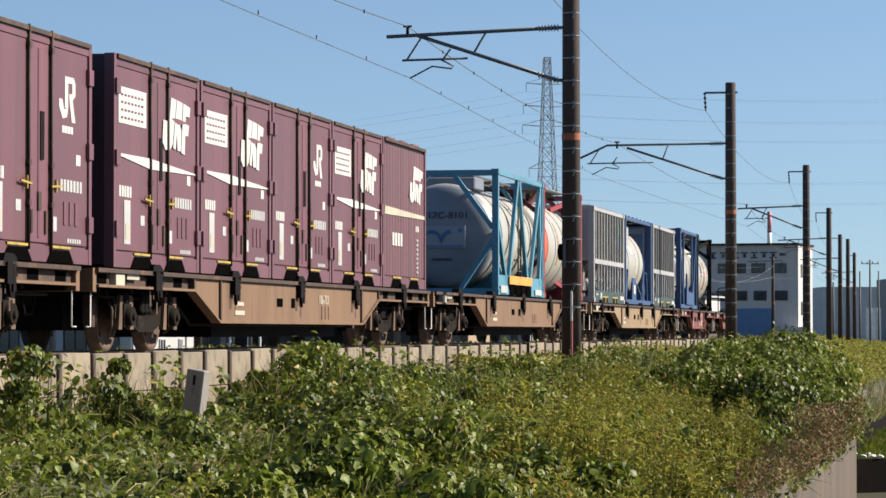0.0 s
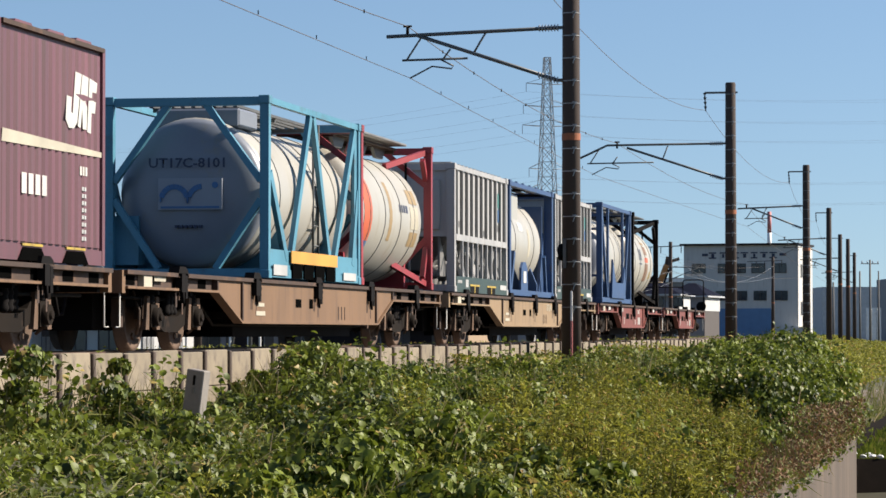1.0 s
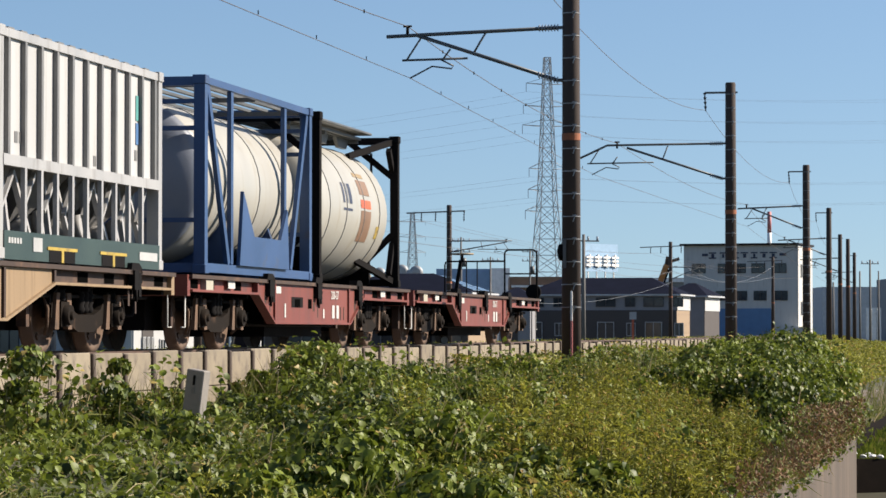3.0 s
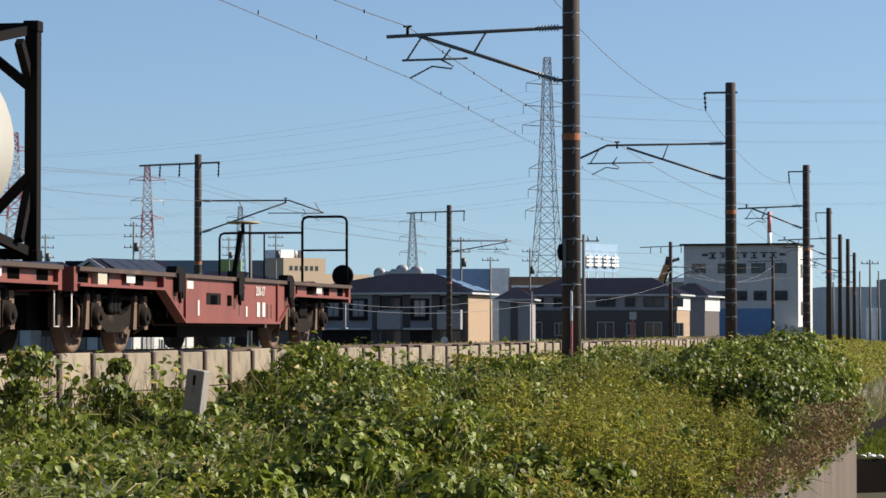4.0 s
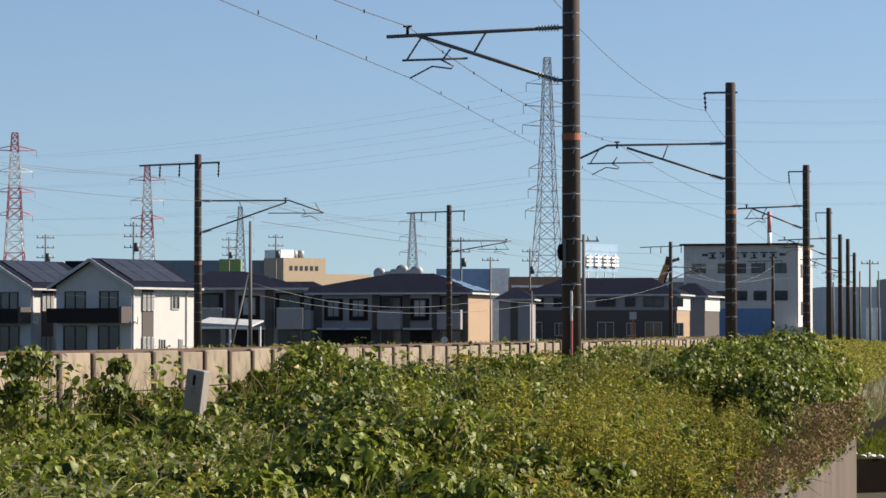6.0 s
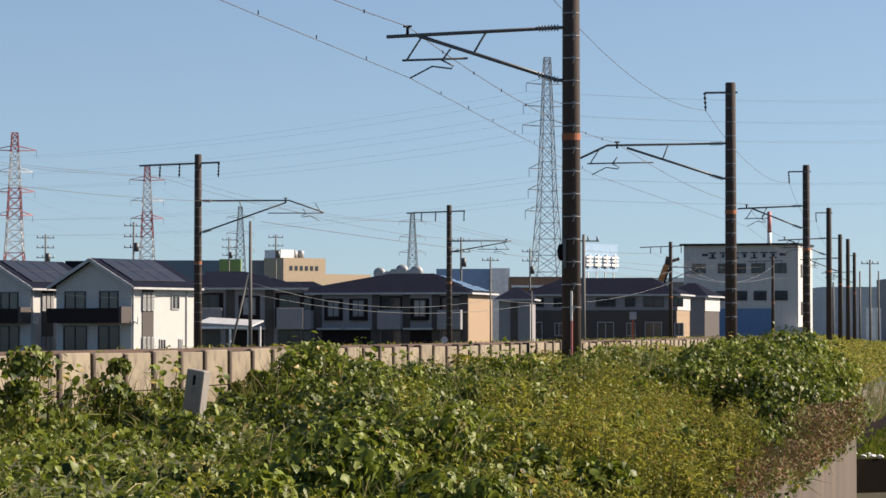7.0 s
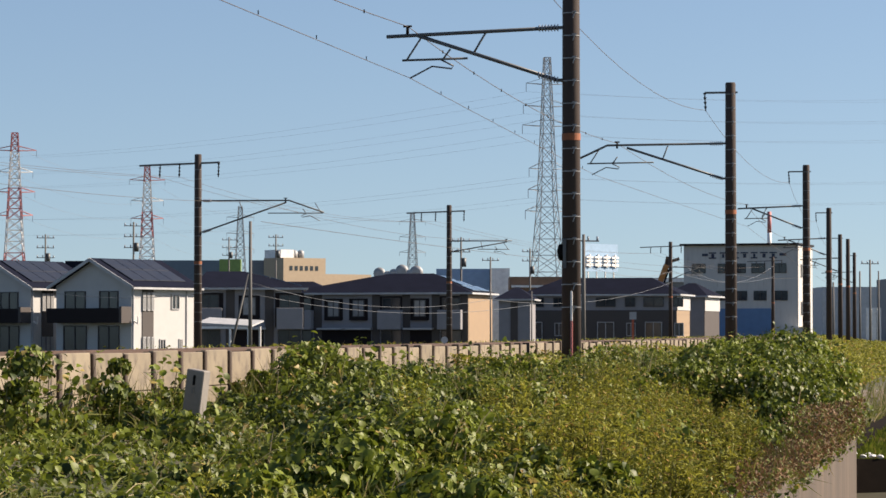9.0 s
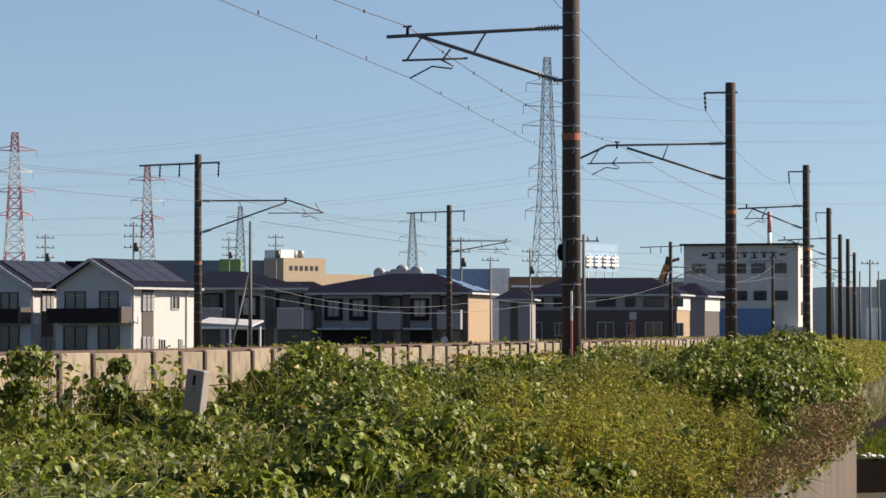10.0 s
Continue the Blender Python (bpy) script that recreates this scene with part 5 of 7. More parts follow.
black_tank = open_tank(M_BLACK, "white tank with brown hazard panels in a black end frame", roof=M_GALV, marks=((-0.95, -0.82, 1.30, 1.62, M_NAVY), (-0.72, -0.60, 1.30, 1.62, M_NAVY), (-0.50, -0.30, 1.30, 1.62, M_NAVY), (-0.95, -0.30, 1.18, 1.22, M_NAVY), (0.35, 1.1, 0.72, 1.22, M_BROWNMARK), (0.35, 1.1, 1.26, 1.40, M_REDMARK), (0.35, 1.1, 1.48, 1.72, M_BROWNMARK), (0.35, 1.1, 1.77, 1.84, M_OCHRE), (1.6, 1.85, 0.8, 1.0, M_YELLOW)))
ride(black_tank, at_time(5.04) + 3.60 + 6.13, DECK)
# ---- second line of poles, houses, works and pylons ----
GROUND = -1.6
M_WHITEWALL = surface("white_rendered_wall", (0.430, 0.428, 0.418), 0.8, vary=0.05, grain=20, bump=0.1)
M_GREYWALL = surface("grey_siding", (0.225, 0.222, 0.235), 0.8, vary=0.08, grain=15, bump=0.2)
M_TAUPE = surface("taupe_siding", (0.066, 0.056, 0.052), 0.8, vary=0.1)
M_TANWALL = surface("tan_siding", (0.275, 0.195, 0.125), 0.8, vary=0.08)
M_ROOF = surface("dark_slate_roof", (0.011, 0.013, 0.024), 0.9, spec=0.03, vary=0.2, scale=1.0, grain=8, bump=0.5)
M_ROOFLIP = surface("pale_roof_edge", (0.374, 0.381, 0.388), 0.6)
M_SOLAR = surface("solar_panel_glass", (0.015, 0.019, 0.031), 0.45, vary=0.15)
# real brown panels, and the painted shade of porches and balcony recesses
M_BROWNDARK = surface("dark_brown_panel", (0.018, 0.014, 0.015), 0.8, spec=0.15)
M_FRAME = surface("window_frame", (0.340, 0.340, 0.340), 0.5)
M_FRAMED = surface("dark_window_frame", (0.034, 0.031, 0.031), 0.5)
M_PANE = surface("window_glass", (0.024, 0.031, 0.037), 0.08, vary=0.2, bump=0)
M_CURTAIN = surface("curtained_glass", (0.245, 0.245, 0.245), 0.25, vary=0.2)
M_FACTORY = surface("off_white_factory_wall", (0.470, 0.462, 0.440), 0.8, vary=0.08, dirt=(0.272, 0.258, 0.238), amount=0.2, streak=True)
M_BLUEDOOR = surface("blue_shutter", (0.090, 0.185, 0.330), 0.6, vary=0.1)
M_LATTICE = surface("grey_lattice_steel", (0.30, 0.31, 0.32), 0.6, metal=0.3)
M_LRED = surface("red_lattice_steel", (0.470, 0.165, 0.160), 0.6)
M_LWHITE = surface("white_lattice_steel", (0.720, 0.715, 0.700), 0.6)
M_BEIGE = surface("beige_block_wall", (0.374, 0.292, 0.204), 0.85, vary=0.08)
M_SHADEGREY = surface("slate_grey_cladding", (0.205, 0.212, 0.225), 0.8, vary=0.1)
M_BLUEROOF = surface("blue_grey_sheet_roof", (0.116, 0.156, 0.197), 0.6, vary=0.1)
M_BLUESHED = surface("pale_blue_sheet_wall", (0.215, 0.320, 0.460), 0.6, vary=0.1)
# grey sheet wall with the haze of distance put into its pale colour
M_HAZYSHED = surface("pale_grey_sheet_wall", (0.400, 0.420, 0.440), 0.7, vary=0.15)
M_LIME = surface("lime_green_panel", (0.190, 0.286, 0.082), 0.7, vary=0.2)
M_SKYBOARD = surface("pale_blue_board", (0.231, 0.354, 0.490), 0.6, vary=0.1)
M_CRANE = surface("orange_crane_paint", (0.374, 0.150, 0.034), 0.6)
M_UTIL = surface("grey_utility_pole", (0.120, 0.116, 0.110), 0.8, vary=0.15)


def window(parent, x, z, w, h, y, side=False, dark=False, curtain=False):
    """A framed window on the front (plane y) or, turned, on the right-hand side (plane x = y)."""
    fr = M_FRAMED if dark else M_FRAME
    t = 0.07

    def put(bm, a0, a1, o0, o1, z0, z1):
        if side:
            box(bm, y + o0, y + o1, a0, a1, z0, z1)
        else:
            box(bm, a0, a1, y - o1, y - o0, z0, z1)

    bm = B()
    put(bm, x - w / 2, x + w / 2, 0.0, 0.03, z - h / 2, z + h / 2)
    win = part("window", bm, M_CURTAIN if curtain else M_PANE, parent)
    bm = B()
    for a0, a1, z0, z1 in ((x - w / 2 - t, x - w / 2, z - h / 2 - t, z + h / 2 + t), (x + w / 2, x + w / 2 + t, z - h / 2 - t, z + h / 2 + t), (x - w / 2, x + w / 2, z + h / 2, z + h / 2 + t), (x - w / 2, x + w / 2, z - h / 2 - t, z - h / 2), (x - t / 2, x + t / 2, z - h / 2, z + h / 2)):
        put(bm, a0, a1, 0.0, 0.08, z0, z1)
    part("frame", bm, fr, win)
    return win


def hip_roof(bm, W, D, H, rise, over, ridge):
    r0, r1 = ridge if isinstance(ridge, tuple) else (-ridge, ridge)
    a, b = W / 2 + over, D / 2 + over
    z = H
    lo = [bm.verts.new(p) for p in ((-a, -b, z), (a, -b, z), (a, b, z), (-a, b, z))]
    hi = [bm.verts.new(p) for p in ((r0, 0, z + rise), (r1, 0, z + rise))]
    for f in ((lo[0], lo[1], hi[1], hi[0]), (lo[1], lo[2], hi[1]), (lo[2], lo[3], hi[0], hi[1]), (lo[3], lo[0], hi[0])):
        bm.faces.new(f)
    bm.faces.new(lo[::-1])


def house(m, W, D, H, rise, label, wall, side_wall=None, roof="hip", ridge=None, over=0.5):
    h = thing("house", label, "house", m, group="houses behind the railway")
    part("wall", bx(-W / 2, W / 2, -D / 2, D / 2, 0, H), wall, h)
    if side_wall:
        part("side_cladding", bx(W / 2, W / 2 + 0.06, -D / 2, D / 2, 0, H - 0.02), side_wall, h)
    bm = B()
    if roof == "hip":
        hip_roof(bm, W, D, H + 0.05, rise, over, W / 2 - D / 2 if ridge is None else ridge)
        part("roof", bm, M_ROOF, h)
    else:
        a = W / 2 + over
        k = rise / (W / 2)
        for s in (-1, 1):
            bm2 = B()
            v = [(0, H + rise + 0.16), (s * a, H - over * k + 0.16), (s * a, H - over * k), (0, H + rise)]
            slab(bm2, v if s > 0 else v[::-1], -D / 2 - 0.45, D / 2 + 0.45)
            part("roof", bm2, M_ROOF, h)
        slab(bm, [(-W / 2, H - 0.01), (W / 2, H - 0.01), (0, H + rise - 0.01)], -D / 2, D / 2)
        part("gable", bm, wall, h)
        bm = B()
        for s in (-1, 1):
            beam(bm, (0, -D / 2 - 0.47, H + rise + 0.05), (s * a, -D / 2 - 0.47, H - over * k + 0.05), 0.06, 0.22)
        part("barge_board", bm, M_ROOFLIP, h)
        part("gutter", bx(a - 0.04, a + 0.1, -D / 2 - 0.45, D / 2 + 0.45, H - over * k - 0.05, H - over * k + 0.09), M_ROOFLIP, h)
    if roof == "hip":
        a, b = W / 2 + over, D / 2 + over
        bm = B()
        box(bm, -a - 0.02, a + 0.02, -b - 0.06, -b, H - 0.1, H + 0.06)
        box(bm, a, a + 0.06, -b, b, H - 0.1, H + 0.06)
        part("eave_board", bm, M_ROOFLIP, h)
    return h


# white house with a gable to the front and solar panels, and its neighbour
def white_house(m):
    W, D, H, rise = 6.6, 6.8, 5.0, 1.7
    h = house(m, W, D, H, rise, "white rendered two-storey house with solar panels and dark balcony", M_WHITEWALL, None, "gable", over=0.45)
    y = -D / 2
    for x, w in ((-1.6, 1.7), (1.35, 1.5)):
        window(h, x, 4.0, w, 1.1, y, dark=True)
        window(h, x, 1.25, w + 0.2, 1.9, y, dark=True)
    bm = B()
    box(bm, -W / 2 + 0.1, W / 2 - 0.2, y - 1.1, y - 0.02, 2.45, 3.45)
    part("balcony", bm, M_BROWNDARK, h, "dark brown balcony front")
    part("balcony_end", bx(W / 2 - 0.2, W / 2 + 0.02, y - 1.1, y - 0.02, 2.45, 3.55), M_TAUPE, h)
    sx = W / 2
    part("cladding_strip", bx(sx, sx + 0.05, -2.3, -1.1, 0.0, H - 0.1), M_TAUPE, h, "grey-brown cladding strip")
    for yy in (-2.15, -1.7, -1.25):
        for z in (0.9, 3.9):
            window(h, yy, z, 0.16, 1.1, sx + 0.05, side=True)
    window(h, 1.3, 3.9, 0.75, 0.9, sx, side=True)
    window(h, -0.1, 0.7, 0.5, 1.2, sx, side=True)
    window(h, 1.9, 0.7, 0.25, 1.2, sx, side=True)
    for yy in (-3.3, 2.5):
        part("downpipe", bx(sx, sx + 0.09, yy, yy + 0.09, 0, H - 0.2), M_ROOFLIP, h)
    k = rise / (W / 2)
    for i in range(4):
        for j in range(2):
            bm = B()
            x0, x1 = 0.25 + j * 1.45, 1.62 + j * 1.45
            y0 = -D / 2 + 0.4 + i * 1.45
            z = lambda x: H + rise - k * x + 0.2
            v = [bm.verts.new(p) for p in ((x0, y0, z(x0)), (x1, y0, z(x1)), (x1, y0 + 1.38, z(x1)), (x0, y0 + 1.38, z(x0)))]
            u = [bm.verts.new((q.co.x, q.co.y, q.co.z + 0.05)) for q in v]
            bm.faces.new(v[::-1])
            bm.faces.new(u)
            for a in range(4):
                bm.faces.new((v[a], v[(a + 1) % 4], u[(a + 1) % 4], u[a]))
            part("solar_panel", bm, M_SOLAR, h)
    bm = B()
    beam(bm, (sx, -3.2, 2.6), (sx + 0.4, -3.2, 2.4), 0.08)
    beam(bm, (sx + 0.4, -3.2, 2.4), (sx + 0.42, -3.2, 2.9), 0.08)
    part("vent_pipe", bm, M_LWHITE, h)
    return h


white_house(pose(-21.84, 204, GROUND, 0, 0, -33))
white_house(pose(-29.30, 209, GROUND, 0, 0, -33))


def duplex(m, W, D, H, rise, label, cols, side_mat, ridge=None):
    """A long grey house: bays of pale panels between dark strips, windows, porches."""
    h = house(m, W, D, H, rise, label, M_GREYWALL, side_mat, "hip", ridge)
    y = -D / 2
    for x, kind in cols:
        if kind == "w":
            part("window_surround", bx(x - 0.85, x + 0.85, y - 0.03, y, 2.9, 4.75), M_BROWNDARK, h)
            window(h, x, 3.9, 0.95, 1.35, y - 0.03, dark=True, curtain=True)
            part("flower_box", bx(x - 0.75, x + 0.75, y - 0.25, y, 2.85, 3.1), M_BROWNDARK, h)
            # flat sheet on the wall: its dark colour is the porch's inner shade
            part("porch_recess", bx(x - 1.15, x + 1.15, y - 0.05, y, 0.0, 2.0), M_BROWNDARK, h, "flat dark panel painted as the shade inside a porch")
            part("porch_roof", bx(x - 1.3, x + 1.3, y - 0.8, y, 2.05, 2.2), M_ROOFLIP, h)
        elif kind == "s":
            part("wall_strip", bx(x - 0.35, x + 0.35, y - 0.06, y, 0, H), M_TAUPE, h, "dark brown wall strip")
        elif kind == "b":
            # no real recess: a dark sheet paints the shade behind the balcony
            part("loggia", bx(x - 1.15, x + 1.15, y - 0.03, y, 2.2, 4.95), M_BROWNDARK, h, "flat dark panel painted as the shaded recess behind the balcony")
            window(h, x, 4.2, 1.5, 1.1, y - 0.04, dark=True)
            part("balcony", bx(x - 1.05, x + 1.05, y - 0.9, y - 0.04, 2.06, 3.75), M_GREYWALL, h, "pale grey balcony front", 0.02)
            window(h, x, 1.1, 1.7, 1.7, y - 0.04, dark=True)
        elif kind == "d":
            window(h, x - 0.8, 4.85, 1.9, 0.8, y - 0.02, dark=True)
            window(h, x + 1.7, 4.85, 0.9, 0.8, y - 0.02, dark=True)
            window(h, x - 0.8, 2.0, 1.6, 1.6, y - 0.09)
            window(h, x + 1.8, 2.1, 0.8, 1.2, y - 0.09)
    if any(kind == "d" for _, kind in cols):
        part("lower_cladding", bx(-W / 2 - 0.02, W / 2 - 0.02, y - 0.07, y, 0, 4.05), M_TAUPE, h, "taupe lower wall")
    return h


d2 = duplex(pose(-15.73, 240, GROUND, 0, 0, 4.5), 8.2, 8.5, 5.3, 1.4, "grey two-storey house with dark hipped roof", [(-3.2, "b"), (-1.5, "s"), (0.0, "w"), (1.6, "s"), (3.2, "b")], M_GREYWALL, (-3.4, -0.3))
d3 = duplex(pose(-4.69, 262, GROUND, 0, 0, -15), 16.4, 8.5, 5.2, 1.75, "long grey two-storey house with tan side and dark hipped roof", [(-6.73, "b"), (-5.3, "s"), (-3.89, "w"), (-1.62, "w"), (-0.03, "s"), (1.37, "b"), (2.7, "s"), (3.92, "w"), (5.35, "s"), (6.75, "b"), (7.86, "s")], M_TANWALL, (0.0, 4.0))
duplex(pose(7.29, 292, GROUND, 0, 0, -6), 3.0, 7.0, 5.0, 1.2, "small grey house with a white downpipe", [(0.0, "s")], M_GREYWALL, 0.2)
g3 = duplex(pose(16.85, 304, GROUND, 0, 0, -14), 15.6, 8.0, 5.6, 1.75, "grey and taupe two-storey house with dark tiled roof", [(-6.0, "d"), (1.4, "d"), (6.3, "d")], M_TANWALL, 4.6)
part("upper_cladding", bx(7.87, 7.93, -4.0, 4.0, 4.05, 5.55), M_WHITEWALL, g3, "white upper wall on the sunny end")
g4 = duplex(pose(26.54, 316, GROUND, 0, 0, -18), 4.2, 7.0, 5.6, 1.4, "grey and white two-storey house end", [(0.0, "s")], M_TAUPE, 0.4)

part("upper_cladding", bx(2.17, 2.23, -3.5, 3.5, 4.05, 5.55), M_WHITEWALL, g4, "white upper wall on the sunny end")



def hip_panels(h, W, D, H, rise, ridge_x, over=0.5):
    """Solar sheets on the end slope of a hipped roof, sky glare put into their pale blue."""
    a, b, z0 = W / 2 + over, D / 2 + over, H + 0.05
    for i in range(3):
        u0, u1 = 0.08 + 0.26 * i, 0.31 + 0.26 * i
        for s in (-1, 1):
            bm = B()
            q = [(a + (ridge_x - a) * u, s * b * (1 - u1) * t, z0 + rise * u + 0.06) for u, t in ((u0, 0.04), (u0, 0.86), (u1, 0.86), (u1, 0.04))]
            lo = [bm.verts.new(p) for p in q]
            hi = [bm.verts.new((p[0], p[1], p[2] + 0.05)) for p in q]
            bm.faces.new(lo)
            bm.faces.new(hi[::-1])
            for k in range(4):
                bm.faces.new((lo[k], lo[(k + 1) % 4], hi[(k + 1) % 4], hi[k]))
            part("solar_panel", bm, M_SHINE, h, "solar panel with the sky's glare painted in as pale blue")


# glossy solar glass, its base colour paled to hold the reflected sky
M_SHINE = surface("sky_lit_solar_glass", (0.10, 0.15, 0.22), 0.18, vary=0.1, bump=0, spec=0.9)
hip_panels(d2, 8.2, 8.5, 5.3, 1.4, -0.3)
hip_panels(d3, 16.4, 8.5, 5.2, 1.75, 4.0)
house(pose(-14.6, 300, GROUND, 0, 0, -8), 8.0, 8.0, 5.4, 1.5, "dark-roofed house behind the grey houses", M_GREYWALL, None, "hip", 1.5)

# works building with a signboard of plain shapes
fa = thing("works_building", "off-white flat-roofed works building with a blue lower wall", "factory", pose(36.27, 352, GROUND, 0, 0, -17))
W, D, H = 13.6, 9.5, 12.0
part("wall", bx(-W / 2, W / 2, -D / 2, D / 2, 0, H), M_FACTORY, fa)
part("roof_edge", bx(-W / 2 - 0.4, W / 2 + 0.2, -D / 2 - 0.5, D / 2 + 0.2, H, H + 0.22), M_BROWNDARK, fa, "dark flat roof edge")
part("blue_wall", bx(-W / 2 + 3.2, W / 2 - 3.2, -D / 2 - 0.12, -D / 2, 0, 4.6), M_BLUEDOOR, fa, "large blue sliding shutter")
for x in (-5.0, -1.9, -0.2, 2.1, 4.6):
    window(fa, x, 9.3, 1.5, 1.0, -D / 2, dark=True)
for x in (-5.0, -2.2, 0.0, 2.3, 4.8):
    window(fa, x, 6.1, 1.4, 1.0, -D / 2, dark=True)
for yy in (-2.8, 0.0, 2.6):
    for z in (1.4, 4.6, 9.0):
        window(fa, yy, z, 0.7, 1.5, W / 2, side=True)
bm = B()
yy = -D / 2 - 0.06
for k, (a, b) in enumerate(((-4.6, -3.9), (-3.8, -2.9), (-2.5, -1.7), (-1.1, -0.2), (0.0, 0.9), (1.2, 2.0), (2.3, 3.2), (3.4, 4.3), (4.6, 5.4))):
    if k in (0, 8):
        box(bm, a, b, yy, yy + 0.05, 10.75, 11.05)
    else:
        box(bm, a, b, yy, yy + 0.05, 11.05, 11.2)
        box(bm, a + 0.3, b - 0.25, yy, yy + 0.05, 10.55, 11.0)
        if k % 2:
            box(bm, a, b, yy, yy + 0.05, 10.45, 10.6)
part("sign_shapes", bm, M_NAVY, fa, "dark signboard shapes")
part("lower_shed", bx(W / 2 - 1.8, W / 2 + 0.8, -D / 2 - 1.5, -D / 2, 0, 2.4), M_FACTORY, fa)


# distant blocks
def block(name, x0, x1, z1, d, depth, mat, label, cat="building", extra=(), turn=0.0):
    b = thing(name, label, cat, pose((x0 + x1) / 2, d, GROUND, 0, 0, turn))
    w = (x1 - x0) / math.cos(radians(turn))
    part("wall", bx(-w / 2, w / 2, 0, depth, 0, z1 - GROUND), mat, b)
    for e in extra:
        part(e[0], bx(*e[1:7]), e[7], b)
    return b


bb = block("apartment_block", -27.83, -20.70, 13.22, 520, 6, M_BEIGE, "beige flat-roofed block with white roof plant", turn=38)
h0 = 13.22 + 1.6
part("roof_plant", bx(-3.0, -0.2, 3, 8, h0, h0 + 1.5), M_LWHITE, bb)
for x in (0.6, 2.0):
    bm = B()
    lathe(bm, [(h0, 0.6), (h0 + 1.2, 0.6), (h0 + 1.5, 0.3)], "z", 14, (x, 4, 0))
    part("roof_fan", bm, M_LATTICE, bb)
for i in range(6):
    part("window", bx(-3.2 + i * 1.1, -2.6 + i * 1.1, -0.05, 0, h0 - 2.2, h0 - 1.4), M_PANE, bb)
block("grey_block", -34.40, -28.20, 12.94, 525, 14, M_SHADEGREY, "slate grey low industrial block")
block("long_shed", -35.63, -13.76, 11.23, 560, 8, M_BEIGE, "long cream low warehouse", "warehouse", turn=38)
block("long_shed", -46.54, -36.02, 11.85, 480, 22, M_BLUEROOF, "long shed with blue-grey sheet cladding", "warehouse")
block("green_board", -35.45, -32.05, 11.79, 470, 1.5, M_LIME, "lime green hoarding on a shed", "hoarding")
block("long_shed", -53.52, -48.32, 10.32, 420, 16, M_ROOF, "dark shed with a pale roof line", "warehouse", [("roof_edge", -2.6, 2.6, -0.4, 0, 9.7, 10.1, M_LWHITE)])
block("blue_shed", -0.98, 6.96, 9.41, 430, 10, M_BLUESHED, "blue-grey clad industrial shed", "warehouse")
block("white_shed", 6.85, 9.62, 9.45, 428, 9, M_LWHITE, "white clad shed end", "warehouse")
block("brown_roof_house", 9.22, 16.48, 7.89, 410, 9, M_BROWNMARK, "low house with a dark brown roof", "house", [("roof_edge", -3.4, 3.4, -0.6, 0, 8.0, 8.3, M_LWHITE)])
block("long_shed", 25.36, 43.68, 9.75, 520, 14, M_SHADEGREY, "low grey warehouse roof", "warehouse", [("roof_edge", -9, 9, -0.6, 0, 10.6, 11.2, M_LWHITE)])
block("long_shed", 61.35, 71.86, 7.55, 480, 14, M_HAZYSHED, "grey flat-roofed industrial shed", "warehouse")
block("long_shed", 64.9, 70.11, 8.02, 430, 14, M_SHADEGREY, "blue-grey flat-roofed industrial shed", "warehouse")
for px in (57.37, 58.13, 58.82):
    block("white_tank_stand", px - 0.25, px + 0.25, 3.52, 400, 0.6, M_LWHITE, "tall narrow white upright by the sheds", "post")

# round roof ventilators on a low block
vb = block("ventilated_block", -9.6, -2.8, 7.6, 410, 8, M_FACTORY, "low pale block with round roof ventilators")
for x, z, r in ((-2.6, 0.75, 0.85), (-1.5, 0.5, 0.6), (-0.6, 0.7, 0.7), (0.5, 1.1, 0.9), (1.6, 0.6, 0.65), (2.5, 0.9, 0.95)):
    bm = B()
    lathe(bm, [(-0.30, r * 0.5), (-0.2, r), (0.0, r), (0.12, r * 0.85), (0.2, r * 0.4)], "y", 18, (x, 1.0, 9.2 + z))
    beam(bm, (x, 1.1, 9.1), (x, 1.1, 9.2 + z), 0.12)
    part("ventilator", bm, M_LATTICE, vb, "round grey roof ventilator")

# rooftop billboard with white plain shapes
bo = thing("billboard", "pale blue rooftop billboard with large white shapes", "billboard", pose(24.26, 450, GROUND, 0, 0, 50))
zb = 13.61 + 1.6
part("board", bx(-4.2, 4.2, 0.3, 0.5, zb - 4.2, zb), M_SKYBOARD, bo)
for i in range(4):
    x = -3.2 + i * 2.15
    bm = B()
    box(bm, x - 0.85, x + 0.85, 0, 0.2, zb - 2.2, zb - 1.9)
    box(bm, x - 0.8, x + 0.8, 0, 0.2, zb - 2.75, zb - 2.45)
    box(bm, x - 0.85, x + 0.85, 0, 0.2, zb - 3.4, zb - 3.0)
    box(bm, x - 0.12, x + 0.12, 0, 0.2, zb - 3.6, zb - 1.6)
    part("white_shape", bm, M_LWHITE, bo)
    bm = B()
    beam(bm, (x - 0.3, 0.4, 0.0), (x, 0.4, zb - 4.2), 0.15)
    beam(bm, (x + 0.3, 0.4, 0.0), (x, 0.4, zb - 4.2), 0.15)
    part("board_strut", bm, M_LWHITE, bo)

# crane arm and chimney
cr = thing("crane", "orange crane arm raised behind the houses", "crane", pose(24.39, 330, GROUND))
bm = B()
beam(bm, (-1.2, 0, 5), (0.5, 0, 9.3), 0.9, 0.6)
part("lower_arm", bm, M_CRANE, cr)
bm = B()
beam(bm, (0.5, 0, 9.0), (0.75, 0, 10.2), 0.7, 0.6)
beam(bm, (0.7, 0, 9.6), (1.9, 0, 10.0), 0.35)
part("upper_arm", bm, M_RUST, cr)
bm = B()
beam(bm, (-0.1, -0.4, 6.5), (0.7, -0.4, 8.8), 0.2)
part("hydraulic_ram", bm, M_BLACK, cr)
